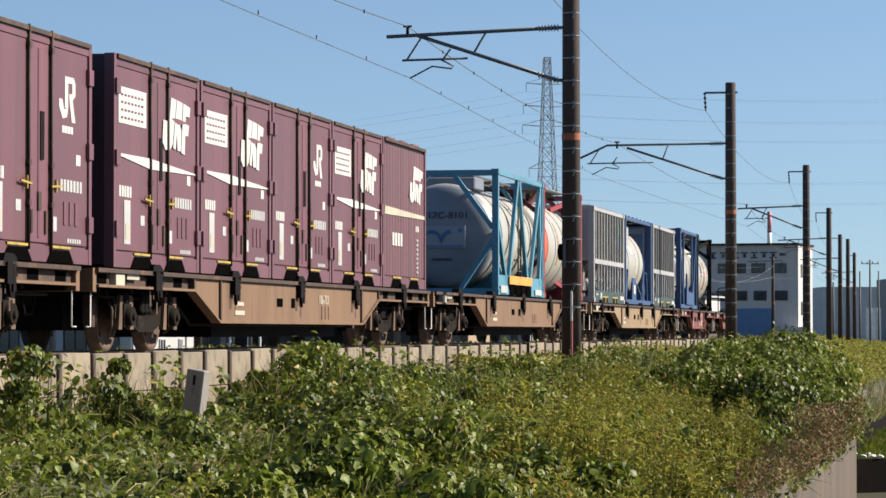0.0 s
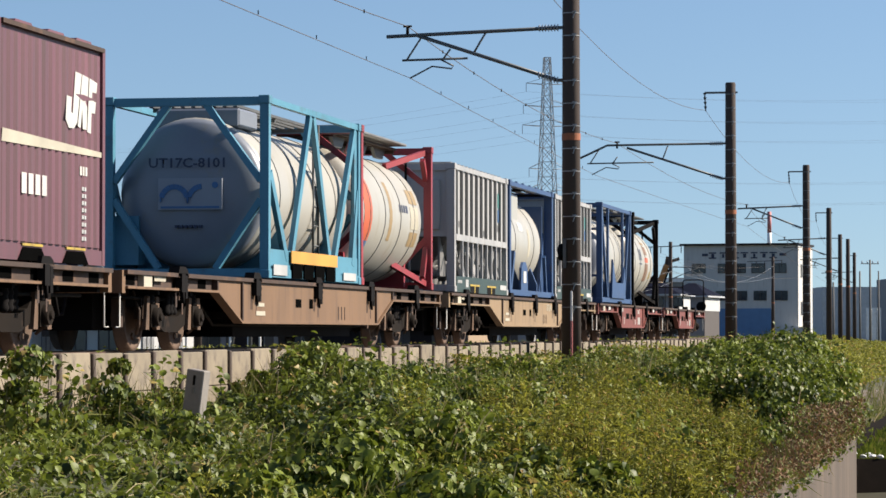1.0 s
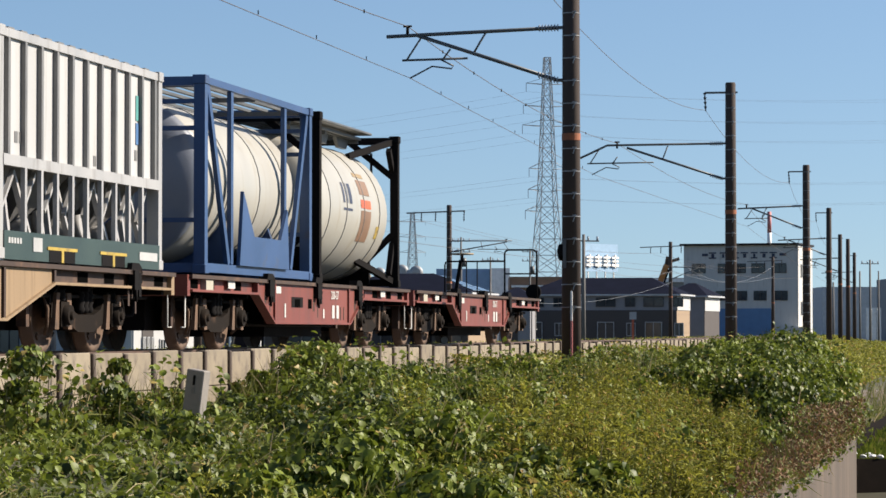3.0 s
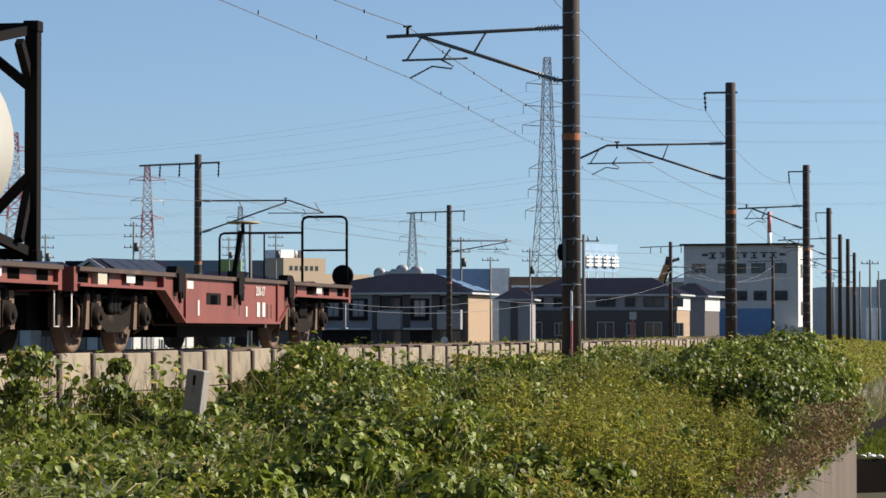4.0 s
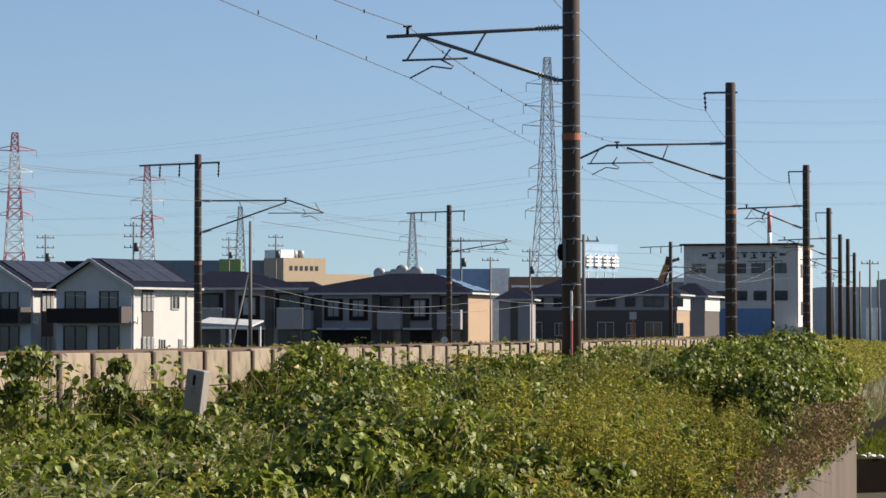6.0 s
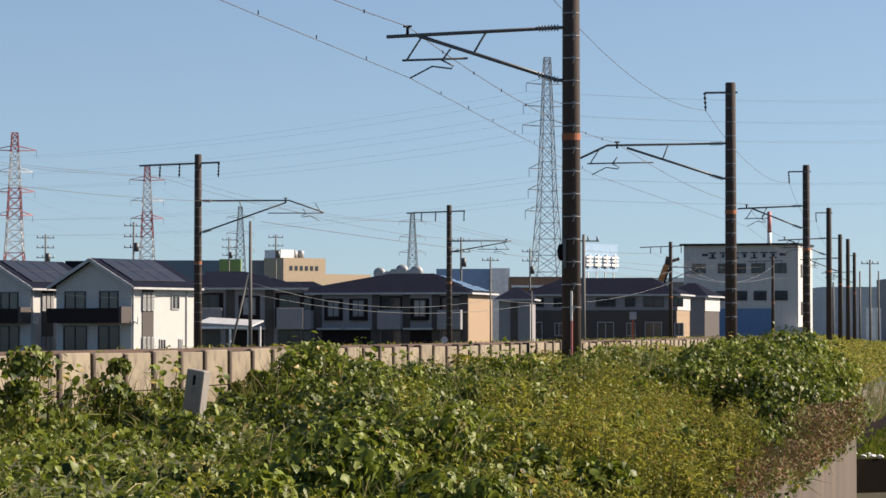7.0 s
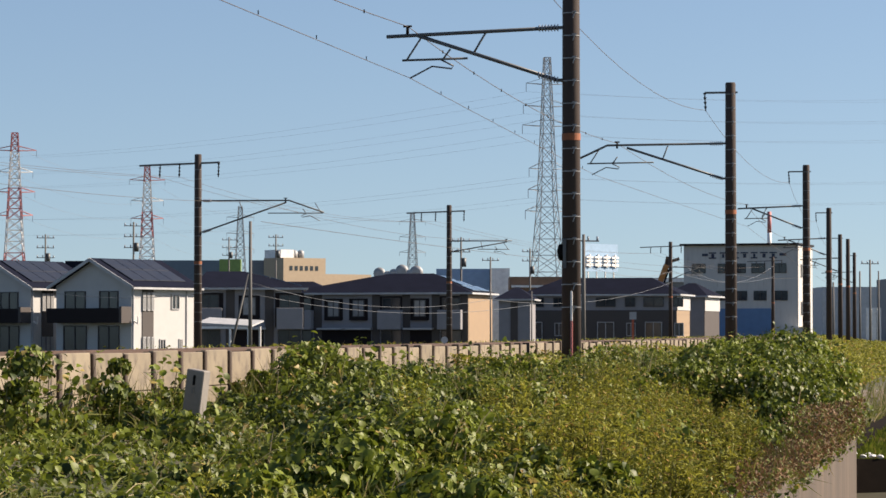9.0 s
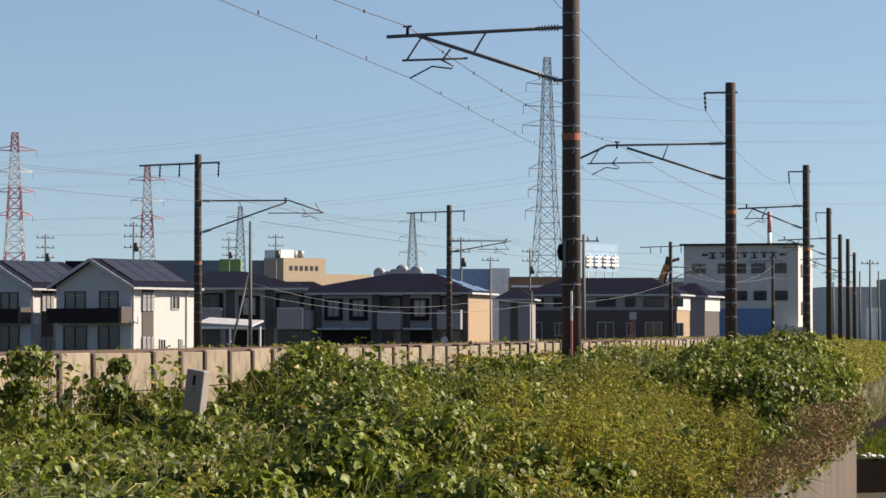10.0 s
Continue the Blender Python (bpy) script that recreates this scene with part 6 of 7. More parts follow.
part("cab", bx(-2.6, -0.4, -1.2, 1.2, 0, 5.2), M_CRANE, cr)

ch = thing("chimney", "tall red and white banded chimney far off", "chimney", pose(99.09, 900, GROUND))
for i in range(6):
    bm = B()
    z0, z1 = i * 6.4, (i + 1) * 6.4
    lathe(bm, [(z0, 0.85 - i * 0.04), (z1, 0.81 - i * 0.04)], "z", 14)
    part("chimney_band", bm, M_LRED if i % 2 else M_LWHITE, ch)


# lattice towers
def pylon(x, d, H, base, waist, top, arms, mats, label, turn=20.0, t=0.16):
    """Four legs that taper to a waist, cross-braced panels and pairs of arms; mats alternate up the tower."""
    p = thing("transmission_tower", label, "pylon", pose(x, d, GROUND, 0, 0, turn), group="lattice towers")
    levels = 20
    zs = [H * (1 - (1 - i / levels) ** 1.25) for i in range(levels + 1)]
    red_bands = ((0.02, 0.15), (0.29, 0.43), (0.57, 0.725), (0.89, 1.01))

    def coat(z):
        return mats[0] if len(mats) == 1 or any(a <= z / H < b for a, b in red_bands) else mats[1]

    def half(z):
        u = z / H
        return (base + (waist - base) * min(1, u / 0.5)) / 2 if u < 0.5 else (waist + (top - waist) * (u - 0.5) / 0.5) / 2

    for i in range(levels):
        z0, z1 = zs[i], zs[i + 1]
        a, b = half(z0), half(z1)
        bm = B()
        c0 = [(-a, -a, z0), (a, -a, z0), (a, a, z0), (-a, a, z0)]
        c1 = [(-b, -b, z1), (b, -b, z1), (b, b, z1), (-b, b, z1)]
        for k in range(4):
            j = (k + 1) % 4
            beam(bm, c0[k], c1[k], t)
            beam(bm, c0[k], c1[j], t * 0.7)
            beam(bm, c0[j], c1[k], t * 0.7)
            beam(bm, c1[k], c1[j], t * 0.6)
        part("lattice_section", bm, coat((z0 + z1) / 2), p)
    for z, w in arms:
        for s in (-1, 1):
            bm = B()
            a = half(z)
            for yy in (-a, a):
                beam(bm, (s * a, yy, z), (s * w, 0, z + 0.2), t * 0.8)
                beam(bm, (s * a, yy, z + 1.3), (s * w, 0, z + 0.2), t * 0.6)
            part("crossarm", bm, coat(z), p)
            bm = B()
            beam(bm, (s * w, 0, z + 0.2), (s * w, 0, z - 1.6), 0.10)
            part("insulator_string", bm, M_INSUL, p)
    return p


G = [M_LATTICE]
big = pylon(21.10, 600, 57.5, 7.4, 3.3, 1.2, [(52.0, 4.4), (47.5, 5.0), (43.5, 5.2), (34.8, 3.8), (30.5, 4.0), (26.2, 4.6)], G, "tall grey steel lattice transmission tower", 14, 0.13)
RW = [M_LRED, M_LWHITE]
pylon(-118.55, 820, 57.0, 8.0, 4.4, 1.6, [(52.0, 6.0), (46.0, 5.0), (40.5, 5.6), (34.0, 5.0)], RW, "red and white steel lattice transmission tower", 15, 0.24)
pylon(-99.81, 1000, 58.0, 8.0, 4.4, 1.6, [(53.0, 6.0), (46.0, 5.5), (40.0, 5.5)], RW, "red and white steel lattice transmission tower", 12, 0.26)
pylon(-88.90, 1300, 57.0, 8.0, 4.4, 1.6, [(52.0, 6.0), (45.0, 6.0), (38.0, 6.0)], G, "grey steel lattice transmission tower", 12, 0.20)
pylon(-13.89, 1350, 56.0, 8.0, 4.4, 1.6, [(52.0, 6.0), (45.0, 6.0), (38.0, 6.0)], G, "grey steel lattice transmission tower", 12, 0.20)

# high-voltage lines
for z, w in ((52.0, 4.4), (47.5, 5.0), (43.5, 5.2), (34.8, 3.8), (30.5, 4.0)):
    for s in (-1, 1):
        c = Vector((20.80 + s * w * 0.9, 600 + s * w * 0.4, z - 3.2))
        left = Vector((-118.55 + s * 5, 820, z - 4.5 + 1.0))
        right = Vector((150 + s * 4, 640 + s * 3, z + 0.6))
        wire("power_line", [left, c, right], 0.014, M_WIRE_FAR, "thin grey high-voltage cable", "power line", sag=2.2, group="high-voltage cables")
for z in (44.0, 39.0, 33.0, 52.0):
    wire("power_line", [Vector((-190, 800, z)), Vector((-118.55, 820, z)), Vector((-99.81, 1000, z)), Vector((-88.90, 1300, z))], 0.028, M_WIRE_FAR, "thin grey high-voltage cable", "power line", sag=3.5, group="high-voltage cables")

# the second line's poles
FAR_SHAPE = {0: dict(up=6.04, lo=4.66, end=5.74, drop=0.56, knee=4.16, apex=4.05, brace=(1.9, 2.05), arm=(5.70, 3.2), arm_z=5.45, clamp=4.0),
             1: dict(up=5.86, lo=5.20, end=3.95, drop=0.02, apex=3.55, brace=(2.0, 2.1), arm=(3.8, 1.8), arm_z=5.32, clamp=3.6)}
FAR_POLES = [(131.0, -10.83, 8.10, -12.0), (183.0, 0.38, 8.08, -13.0), (258.0, 19.80, 8.10, -15.0), (310.0, 34.48, 8.09, -16.0)]
fp = []
for i, (d, x, top, turn) in enumerate(FAR_POLES):
    m = pose(x, d, 0, 0, 0, turn + 180)
    fp.append(m)
    line_pole(m, top, "dark round concrete railway pole with crossarm and bracket", foot=-1.7, detail=i < 2, shape=FAR_SHAPE.get(i), cross=True, orange=3.3, bracket=i < 3)
wire("contact_wire", [fp[i] @ Vector((-2.9, 0, 5.1)) for i in range(3)], 0.012, M_WIRE, "thin contact wire of the second line", sag=0.05)
wire("messenger_wire", [Vector((-22, 90, 6.2))] + [fp[i] @ Vector((-2.9, 0, 5.95)) for i in range(4)], 0.008, M_WIRE, "thin messenger wire of the second line", sag=0.5)
for x in (1.75, 0.85):
    wire("feeder_wire", [Vector((-26 - x, 80, 7.6))] + [fp[i] @ Vector((x, 0, FAR_POLES[i][2] - 1.0)) for i in range(4)], 0.007, M_WIRE, "thin feeder wire of the second line", sag=0.6)


# utility poles with crossarms
def utility_pole(x, d, top, label, arms=2, r=0.13, foot=GROUND, w=1.0, mat=M_UTIL):
    p = thing("utility_pole", label, "utility pole", pose(x, d, 0, 0, 0, 20), group="utility poles")
    bm = B()
    lathe(bm, [(foot, r), (top, r * 0.7)], "z", 12)
    part("shaft", bm, mat, p)
    for k in range(arms):
        z = top - 0.4 - k * 1.1
        bm = B()
        beam(bm, (-w, 0, z), (w, 0, z), 0.08)
        part("crossarm", bm, M_GALV, p)
        for xx in (-w * 0.9, -w * 0.3, w * 0.3, w * 0.9):
            bm = B()
            tube(bm, (xx, 0, z), (xx, 0, z + 0.28), 0.06, n=6)
            part("pin_insulator", bm, M_INSUL, p)
    if arms > 1:
        bm = B()
        tube(bm, (0.3, 0, top - 3.0), (0.3, 0, top - 2.1), 0.25, n=10)
        part("transformer", bm, M_GALV, p)
    return p


for px, d, top, arms in ((-44.25, 330, 11.11, 3), (-31.31, 300, 11.38, 3), (-21.42, 380, 12.76, 2), (5.28, 330, 8.60, 1), (1.83, 300, 9.84, 2), (10.27, 350, 10.11, 2),
                         (8.54, 180, 6.17, 1), (-30.32, 420, 13.68, 3), (43.43, 330, 5.77, 0), (47.79, 340, 7.23, 0), (43.20, 300, 7.55, 1), (55.81, 380, 8.06, 0)):
    utility_pole(px, d, top, "grey utility pole with crossarms and insulators" if arms else "plain grey upright pole", arms)
st = utility_pole(-12.02, 185, 7.15, "slim pale utility pole with a raking stay", 0, 0.13)
bm = B()
tube(bm, (-1.45, 0, GROUND), (-0.1, 0, 3.9), 0.09, 0.07, n=8)
part("stay_pole", bm, M_UTIL, st)
utility_pole(3.28, 205, 3.68, "slim grey pole beside the tan house", 0, 0.06)
utility_pole(6.43, 215, 3.23, "slim grey pole beside the small house", 0, 0.06)

# sagging low-voltage cables before the works building and houses
for a, b, sg in (((19.95, 258, 6.78), (34.60, 310, 7.21), 2.0), ((19.95, 258, 5.55), (34.60, 310, 6.03), 0.8), ((8.54, 180, 4.29), (19.95, 258, 5.55), 0.6),
                 ((-12.02, 185, 3.34), (3.28, 205, 2.50), 1.0), ((-12.02, 185, 2.64), (6.43, 215, 2.21), 0.9), ((-24.10, 185, 2.64), (-12.02, 185, 3.16), 0.5), ((3.28, 205, 2.50), (19.95, 258, 4.56), 0.9)):
    wire("service_cable", [Vector(a), Vector(b)], 0.013, M_WIRE_FAR, "sagging grey service cable", "cable", sag=sg, group="service cables")

# carport, marker stone, mirror sign, distance post
cp = thing("carport", "small white-framed carport with a pale flat roof", "carport", pose(-13.46, 190, GROUND, 0, 0, -10))
bm = B()
v = [(-2.0, -1.6, 2.35), (1.6, -1.6, 2.15), (1.6, 1.8, 2.5), (-2.0, 1.8, 2.7)]
lo = [bm.verts.new(p) for p in v]
hi = [bm.verts.new((p[0], p[1], p[2] + 0.1)) for p in v]
bm.faces.new(lo[::-1])
bm.faces.new(hi)
for a in range(4):
    bm.faces.new((lo[a], lo[(a + 1) % 4], hi[(a + 1) % 4], hi[a]))
part("carport_roof", bm, M_ROOFLIP, cp)
for x, y in ((-1.8, -1.5), (0.2, -1.5), (1.4, -1.5), (1.4, 1.6)):
    part("carport_post", bx(x - 0.06, x + 0.06, y - 0.06, y + 0.06, 0, 2.2), M_LWHITE, cp)
part("beam", bx(-1.9, 1.5, -1.56, -1.44, 2.05, 2.2), M_LWHITE, cp)

ms = single("marker_stone", bx(-0.095, 0.095, -0.06, 0.06, -0.9, 0.0), M_SLEEPER, "tilted pale concrete marker post on the bank", "marker post", pose(-2.26, 27.5, -0.11, 0, 8, -28), bevel=0.008)
part("mark", bx(-0.012, 0.012, -0.066, -0.0605, -0.14, -0.05), M_BLACK, ms)
part("mark", bx(-0.014, 0.014, -0.066, -0.0605, -0.22, -0.16), M_SILVER_D, ms)
rs = thing("round_sign", "small white round sign on a thin post", "sign", pose(0.03, 60, 0.08))
bm = B()
lathe(bm, [(-0.01, 0.07), (0.01, 0.07)], "y", 18)
part("disc", bm, M_WHITE, rs)
part("sign_post", bx(-0.012, 0.012, 0.012, 0.03, -0.7, 0.05), M_GALV, rs)
ds = thing("distance_post", "thin red and white post with a small plate", "post", pose(7.68, 120, 0))
part("post_shaft", bx(-0.04, 0.04, -0.04, 0.04, -0.6, 0.9), M_REDMARK, ds)
part("plate", bx(-0.14, 0.14, -0.06, -0.04, 0.75, 1.05), M_PALE, ds)

# horn and cable rod on the nearest pole
hn = thing("line_speaker", "black round horn clamped to the concrete pole", "horn", pole_pose[0] @ pose(-0.17, -0.05, 1.72))
bm = B()
lathe(bm, [(-0.07, 0.10), (-0.05, 0.15), (0.0, 0.16), (0.06, 0.06)], "x", 18, smooth=True)
part("bell", bm, M_BLACK, hn)
part("housing", bx(0.04, 0.10, -0.14, 0.02, -0.3, 0.25), M_GALV, hn)
cr2 = thing("cable_guard", "slim white and red cable guard on the pole", "cable guard", pole_pose[0] @ pose(0.03, -0.19, 0))
part("guard_top", bx(-0.018, 0.018, -0.02, 0.015, 0.45, 1.0), M_LWHITE, cr2)
part("guard_foot", bx(-0.018, 0.018, -0.02, 0.015, -0.55, 0.45), M_LRED, cr2)
# rubble by the canal
rb = random.Random(8)
for i in range(5):
    bm = B()
    bmesh.ops.create_icosphere(bm, subdivisions=2, radius=0.055)
    for v in bm.verts:
        v.co *= 0.8 + 0.4 * rb.random()
        v.co.z *= 0.6
    single("litter_bag", bm, M_LWHITE, "crumpled white litter on the canal verge", "litter", pose(6.57 + rb.uniform(-0.25, 0.3), 46.5 + rb.uniform(-0.6, 0.6), -1.70), "litter")
# ---- plants on the bank ----
M_KUDZU = leafy("broad_leaves", (0.022, 0.040, 0.007), (0.215, 0.258, 0.030), (0.34, 0.26, 0.08), 0.04, 0.5, 0.30)
M_WEED = leafy("narrow_weed_leaves", (0.062, 0.076, 0.012), (0.385, 0.370, 0.052), (0.38, 0.24, 0.07), 0.06, 0.6, 0.34)
M_GRASS = leafy("grass_blades", (0.08, 0.10, 0.02), (0.28, 0.28, 0.08), (0.45, 0.36, 0.2), 0.25, 0.55, 0.35)
M_DRY = leafy("dry_vine_leaves", (0.070, 0.038, 0.018), (0.25, 0.150, 0.072), (0.12, 0.13, 0.03), 0.3, 0.7, 0.25)
M_STEM = surface("plant_stems", (0.068, 0.068, 0.027), 0.8, island=0.4, bump=0)
MOUNDS = [(25.0, 8.2, -0.02, 0.35), (28.0, 8.45, -0.10, 0.40), (29.6, 8.4, -0.12, 0.35), (34.0, 7.9, 0.10, 0.85), (38.0, 7.6, -0.08, 0.7), (43.0, 7.4, 0.04, 0.5), (50.0, 6.5, -0.02, 1.1), (54.0, 5.4, -0.04, 1.3),
          (45.0, 3.45, 0.36, 1.05), (45.4, 3.0, 0.10, 0.7), (31.0, 6.6, -0.36, 1.0), (26.0, 5.6, -0.55, 0.9), (36.0, 5.0, -0.50, 1.0), (22.0, 4.4, -0.80, 0.8), (60.0, 6.5, -0.10, 2.0), (41.0, 5.6, -0.40, 1.2), (26.4, 7.25, -0.36, 0.4), (46.5, 4.4, 0.12, 0.9)]

# shaded hollows in the thicket: (depth, distance across)
HOLLOWS = [(30.2, 4.8), (22.0, 5.6), (19.5, 4.5), (40.0, 3.9), (36.0, 3.4), (42.5, 3.2), (26.5, 6.5), (33.5, 6.3), (24.5, 4.0)]


def fuzz(x, y, k, seed):
    """Cheap smooth noise in -1..1 from a few waves, for arrays."""
    r = np.random.RandomState(seed)
    out = np.zeros_like(x)
    for i in range(7):
        a, f, ph = r.uniform(0, 2 * np.pi), k * r.uniform(0.6, 1.7), r.uniform(0, 6.28)
        out += np.sin(f * (x * np.cos(a) + y * np.sin(a)) + ph)
    return out / 4.0


LINE_D = np.arange(-10.0, 420.0, 1.0)
LINE_X = np.array([line_x(d) for d in LINE_D])


def plant_top(L, d):
    bank = -1.28 + 0.72 * np.clip((L - 2.2) / 6.6, 0, 1) ** 1.25
    u = (np.interp(d, LINE_D, LINE_X) - L) / d
    h = 0.16 + 0.30 * np.clip((8.0 - L) / 3.0, 0, 1) - 0.36 * np.clip((-0.035 - u) / 0.05, 0, 1) * np.clip((L - 3.5) / 2, 0, 1)
    amp = np.clip((8.9 - L) / 2.0, 0.25, 1.0)
    billow = 0.52 * np.abs(fuzz(L, d, 0.9, 1)) ** 0.7 + 0.32 * np.abs(fuzz(L, d, 2.4, 2)) ** 0.7 + 0.36 * np.abs(fuzz(L, d, 5.0, 12)) ** 0.6 + 0.06 * fuzz(L, d, 8.0, 3) - 0.68
    top = bank + np.maximum(0.05, h + amp * billow)
    for dm, lm, zt, rad in MOUNDS:
        w = np.exp(-(((d - dm) / (rad * 1.8)) ** 2 + ((L - lm) / rad) ** 2))
        top = top * (1 - w) + (zt - 0.14 + 0.24 * np.abs(fuzz(L, d, 2.4, 2)) ** 0.7 + 0.05 * fuzz(L, d, 8, 3)) * w
    for dm, lm in HOLLOWS:
        top -= 0.62 * np.exp(-(((d - dm) / 1.2) ** 2 + ((L - lm) / 0.36) ** 2))
    top = np.maximum(top, bank + 0.04)
    edge = np.where(d < 43.4, 2.2, 3.0)
    top -= 0.30 * np.exp(-((L - edge) / 0.5) ** 2) * (L < edge + 1.5)
    return top, bank


def scatter(n, d0, d1, l0, l1, rng, power=1.0):
    d = d0 + (d1 - d0) * rng.rand(n) ** power
    L = rng.uniform(l0, l1, n)
    x = np.interp(d, LINE_D, LINE_X) - L
    keep = (np.abs(x / d) < 0.166)
    return L[keep], d[keep], x[keep]


def leaf_mesh(name, centre, az, tilt, roll, size, width, material, label, category="", droop=0.25, round_edge=False):
    """Folded five-point leaves, all in one mesh."""
    n = len(size)
    if round_edge:
        local = np.array([(0, 0, 0), (-0.36, 0.10, 0.07), (0.36, 0.10, 0.07), (-0.5, 0.40, 0.10), (0.5, 0.40, 0.10), (-0.33, 0.74, -0.02), (0.33, 0.74, -0.02), (0, 0.45, 0.0), (0, 1.0, -droop)])
        tri = np.array([(0, 2, 7), (2, 4, 7), (4, 6, 7), (6, 8, 7), (7, 8, 5), (7, 5, 3), (7, 3, 1), (7, 1, 0)])
    else:
        local = np.array([(0, 0, 0), (-0.5, 0.38, 0.10), (0.5, 0.38, 0.10), (0, 0.48, 0.0), (0, 1.0, -droop)])
        tri = np.array([(0, 2, 3), (0, 3, 1), (2, 4, 3), (3, 4, 1)])
    nv = len(local)
    v = np.repeat(local[None], n, 0)
    v[:, :, 0] *= (width * size)[:, None]
    v[:, :, 1] *= size[:, None]
    v[:, :, 2] *= size[:, None]
    v[:, :, 1] -= 0.45 * size[:, None]

    def turn(v, a, i, j):
        c, s = np.cos(a)[:, None], np.sin(a)[:, None]
        p, q = v[:, :, i] * c - v[:, :, j] * s, v[:, :, i] * s + v[:, :, j] * c
        v[:, :, i], v[:, :, j] = p, q

    turn(v, roll, 2, 0)
    turn(v, tilt, 1, 2)
    turn(v, az, 0, 1)
    v += centre[:, None, :]
    f = (tri[None] + nv * np.arange(n)[:, None, None]).reshape(-1, 3)
    me = bpy.data.meshes.new(name)
    me.vertices.add(nv * n)
    me.vertices.foreach_set("co", v.astype(np.float32).ravel())
    me.loops.add(f.size)
    me.loops.foreach_set("vertex_index", f.astype(np.int32).ravel())
    me.polygons.add(len(f))
    me.polygons.foreach_set("loop_start", np.arange(0, f.size, 3, dtype=np.int32))
    me.update(calc_edges=True)
    me.materials.append(material)
    return tagged(new(name, me), label, category or "plants", kind="stuff")


def blade_mesh(name, base, tip, width, material, label, bend=0.15):
    """Bent blades or stems: a strip of two quads and a point each."""
    n = len(base)
    side = np.cross(tip - base, np.array([0.15, 1.0, 0.1]))
    side /= np.linalg.norm(side, axis=1)[:, None] + 1e-9
    mid = base * 0.45 + tip * 0.55
    mid[:, 2] += bend * np.linalg.norm(tip - base, axis=1)
    w = width[:, None] * side * 0.5
    v = np.stack([base - w, base + w, mid - w * 0.8, mid + w * 0.8, tip], 1)
    tri = np.array([(0, 1, 3), (0, 3, 2), (2, 3, 4)])
    f = (tri[None] + 5 * np.arange(n)[:, None, None]).reshape(-1, 3)
    me = bpy.data.meshes.new(name)
    me.vertices.add(5 * n)
    me.vertices.foreach_set("co", v.astype(np.float32).ravel())
    me.loops.add(f.size)
    me.loops.foreach_set("vertex_index", f.astype(np.int32).ravel())
    me.polygons.add(len(f))
    me.polygons.foreach_set("loop_start", np.arange(0, f.size, 3, dtype=np.int32))
    me.update(calc_edges=True)
    me.materials.append(material)
    return tagged(new(name, me), label, "plants", kind="stuff")


def weedy(L, d, x):
    """Where narrow-leaved weeds win over the broad vines: the middle of the bank."""
    u = x / d
    return np.clip(0.20 + 0.75 * fuzz(L, d, 1.3, 11) + 1.15 * np.exp(-((u - 0.070) / 0.034) ** 2) - 1.2 * np.clip((L - 5.6) / 1.0, 0, 1) - 1.1 * np.clip((d - 36) / 6, 0, 1) - 0.8 * (u > 0.105) - 0.18 * (u < -0.02), 0, 1)


def vine_carpet():
    """The low, shaded layer of vine leaves between the clumps."""
    rng = np.random.RandomState(21)
    L, d, x = scatter(150000, 13, 68, 2.0, 8.75, rng, 0.9)
    keep = rng.rand(len(L)) > weedy(L, d, x) * 0.6
    keep &= ~((d > 46.5) & (L < 4.3))
    keep &= (L > 2.75) | (rng.rand(len(L)) < 0.12)
    L, d, x = L[keep], d[keep], x[keep]
    top, bank = plant_top(L, d)
    n = len(L)
    depth = rng.rand(n) ** 1.2 * np.maximum(0.15, (top - bank) * 0.9)
    z = np.maximum(bank, top - 0.26 - depth) + rng.normal(0, 0.02, n)
    size = 0.030 + 0.060 * rng.rand(n) ** 1.6
    leaf_mesh("vine_thicket", np.stack([x, d, z], 1), rng.uniform(0, 6.28, n), rng.normal(0.0, 0.75, n), rng.normal(0.3, 0.6, n), size, rng.uniform(0.7, 1.0, n), M_KUDZU, "dense green broad-leaved climbing vine over the bank", "vines")


def clump_leaves(name, x, d, zc, R, per, rng, round_edge, label, flat=0.95, size_most=0.098):
    """Leaves over the upper shells of rounded clumps, most of them small, a few broad."""
    n = len(x) * per
    R, xc, yc, zc = (np.repeat(a, per) for a in (R, x, d, zc))
    lumps = 1 + 0.22 * np.sin(5 * np.repeat(rng.uniform(0, 6.28, len(x)), per) + rng.uniform(0, 0.4, n))
    psi = rng.uniform(0, 2 * np.pi, n)
    pol = np.arccos(1 - rng.rand(n) * 1.45)
    r = R * lumps * (0.66 + 0.40 * rng.rand(n) ** 0.7)
    c = np.stack([xc + 1.15 * r * np.sin(pol) * np.cos(psi), yc + 1.15 * r * np.sin(pol) * np.sin(psi), zc + flat * r * np.cos(pol)], 1)
    size = 0.030 + (size_most - 0.030) * rng.rand(n) ** 1.8
    leaf_mesh(name, c, psi - np.pi / 2 + rng.normal(0, 0.6, n), -0.7 * pol + rng.normal(0, 0.45, n), rng.normal(0, 0.45, n), size, rng.uniform(0.7, 1.0, n), M_KUDZU, label, "vines", round_edge=round_edge)


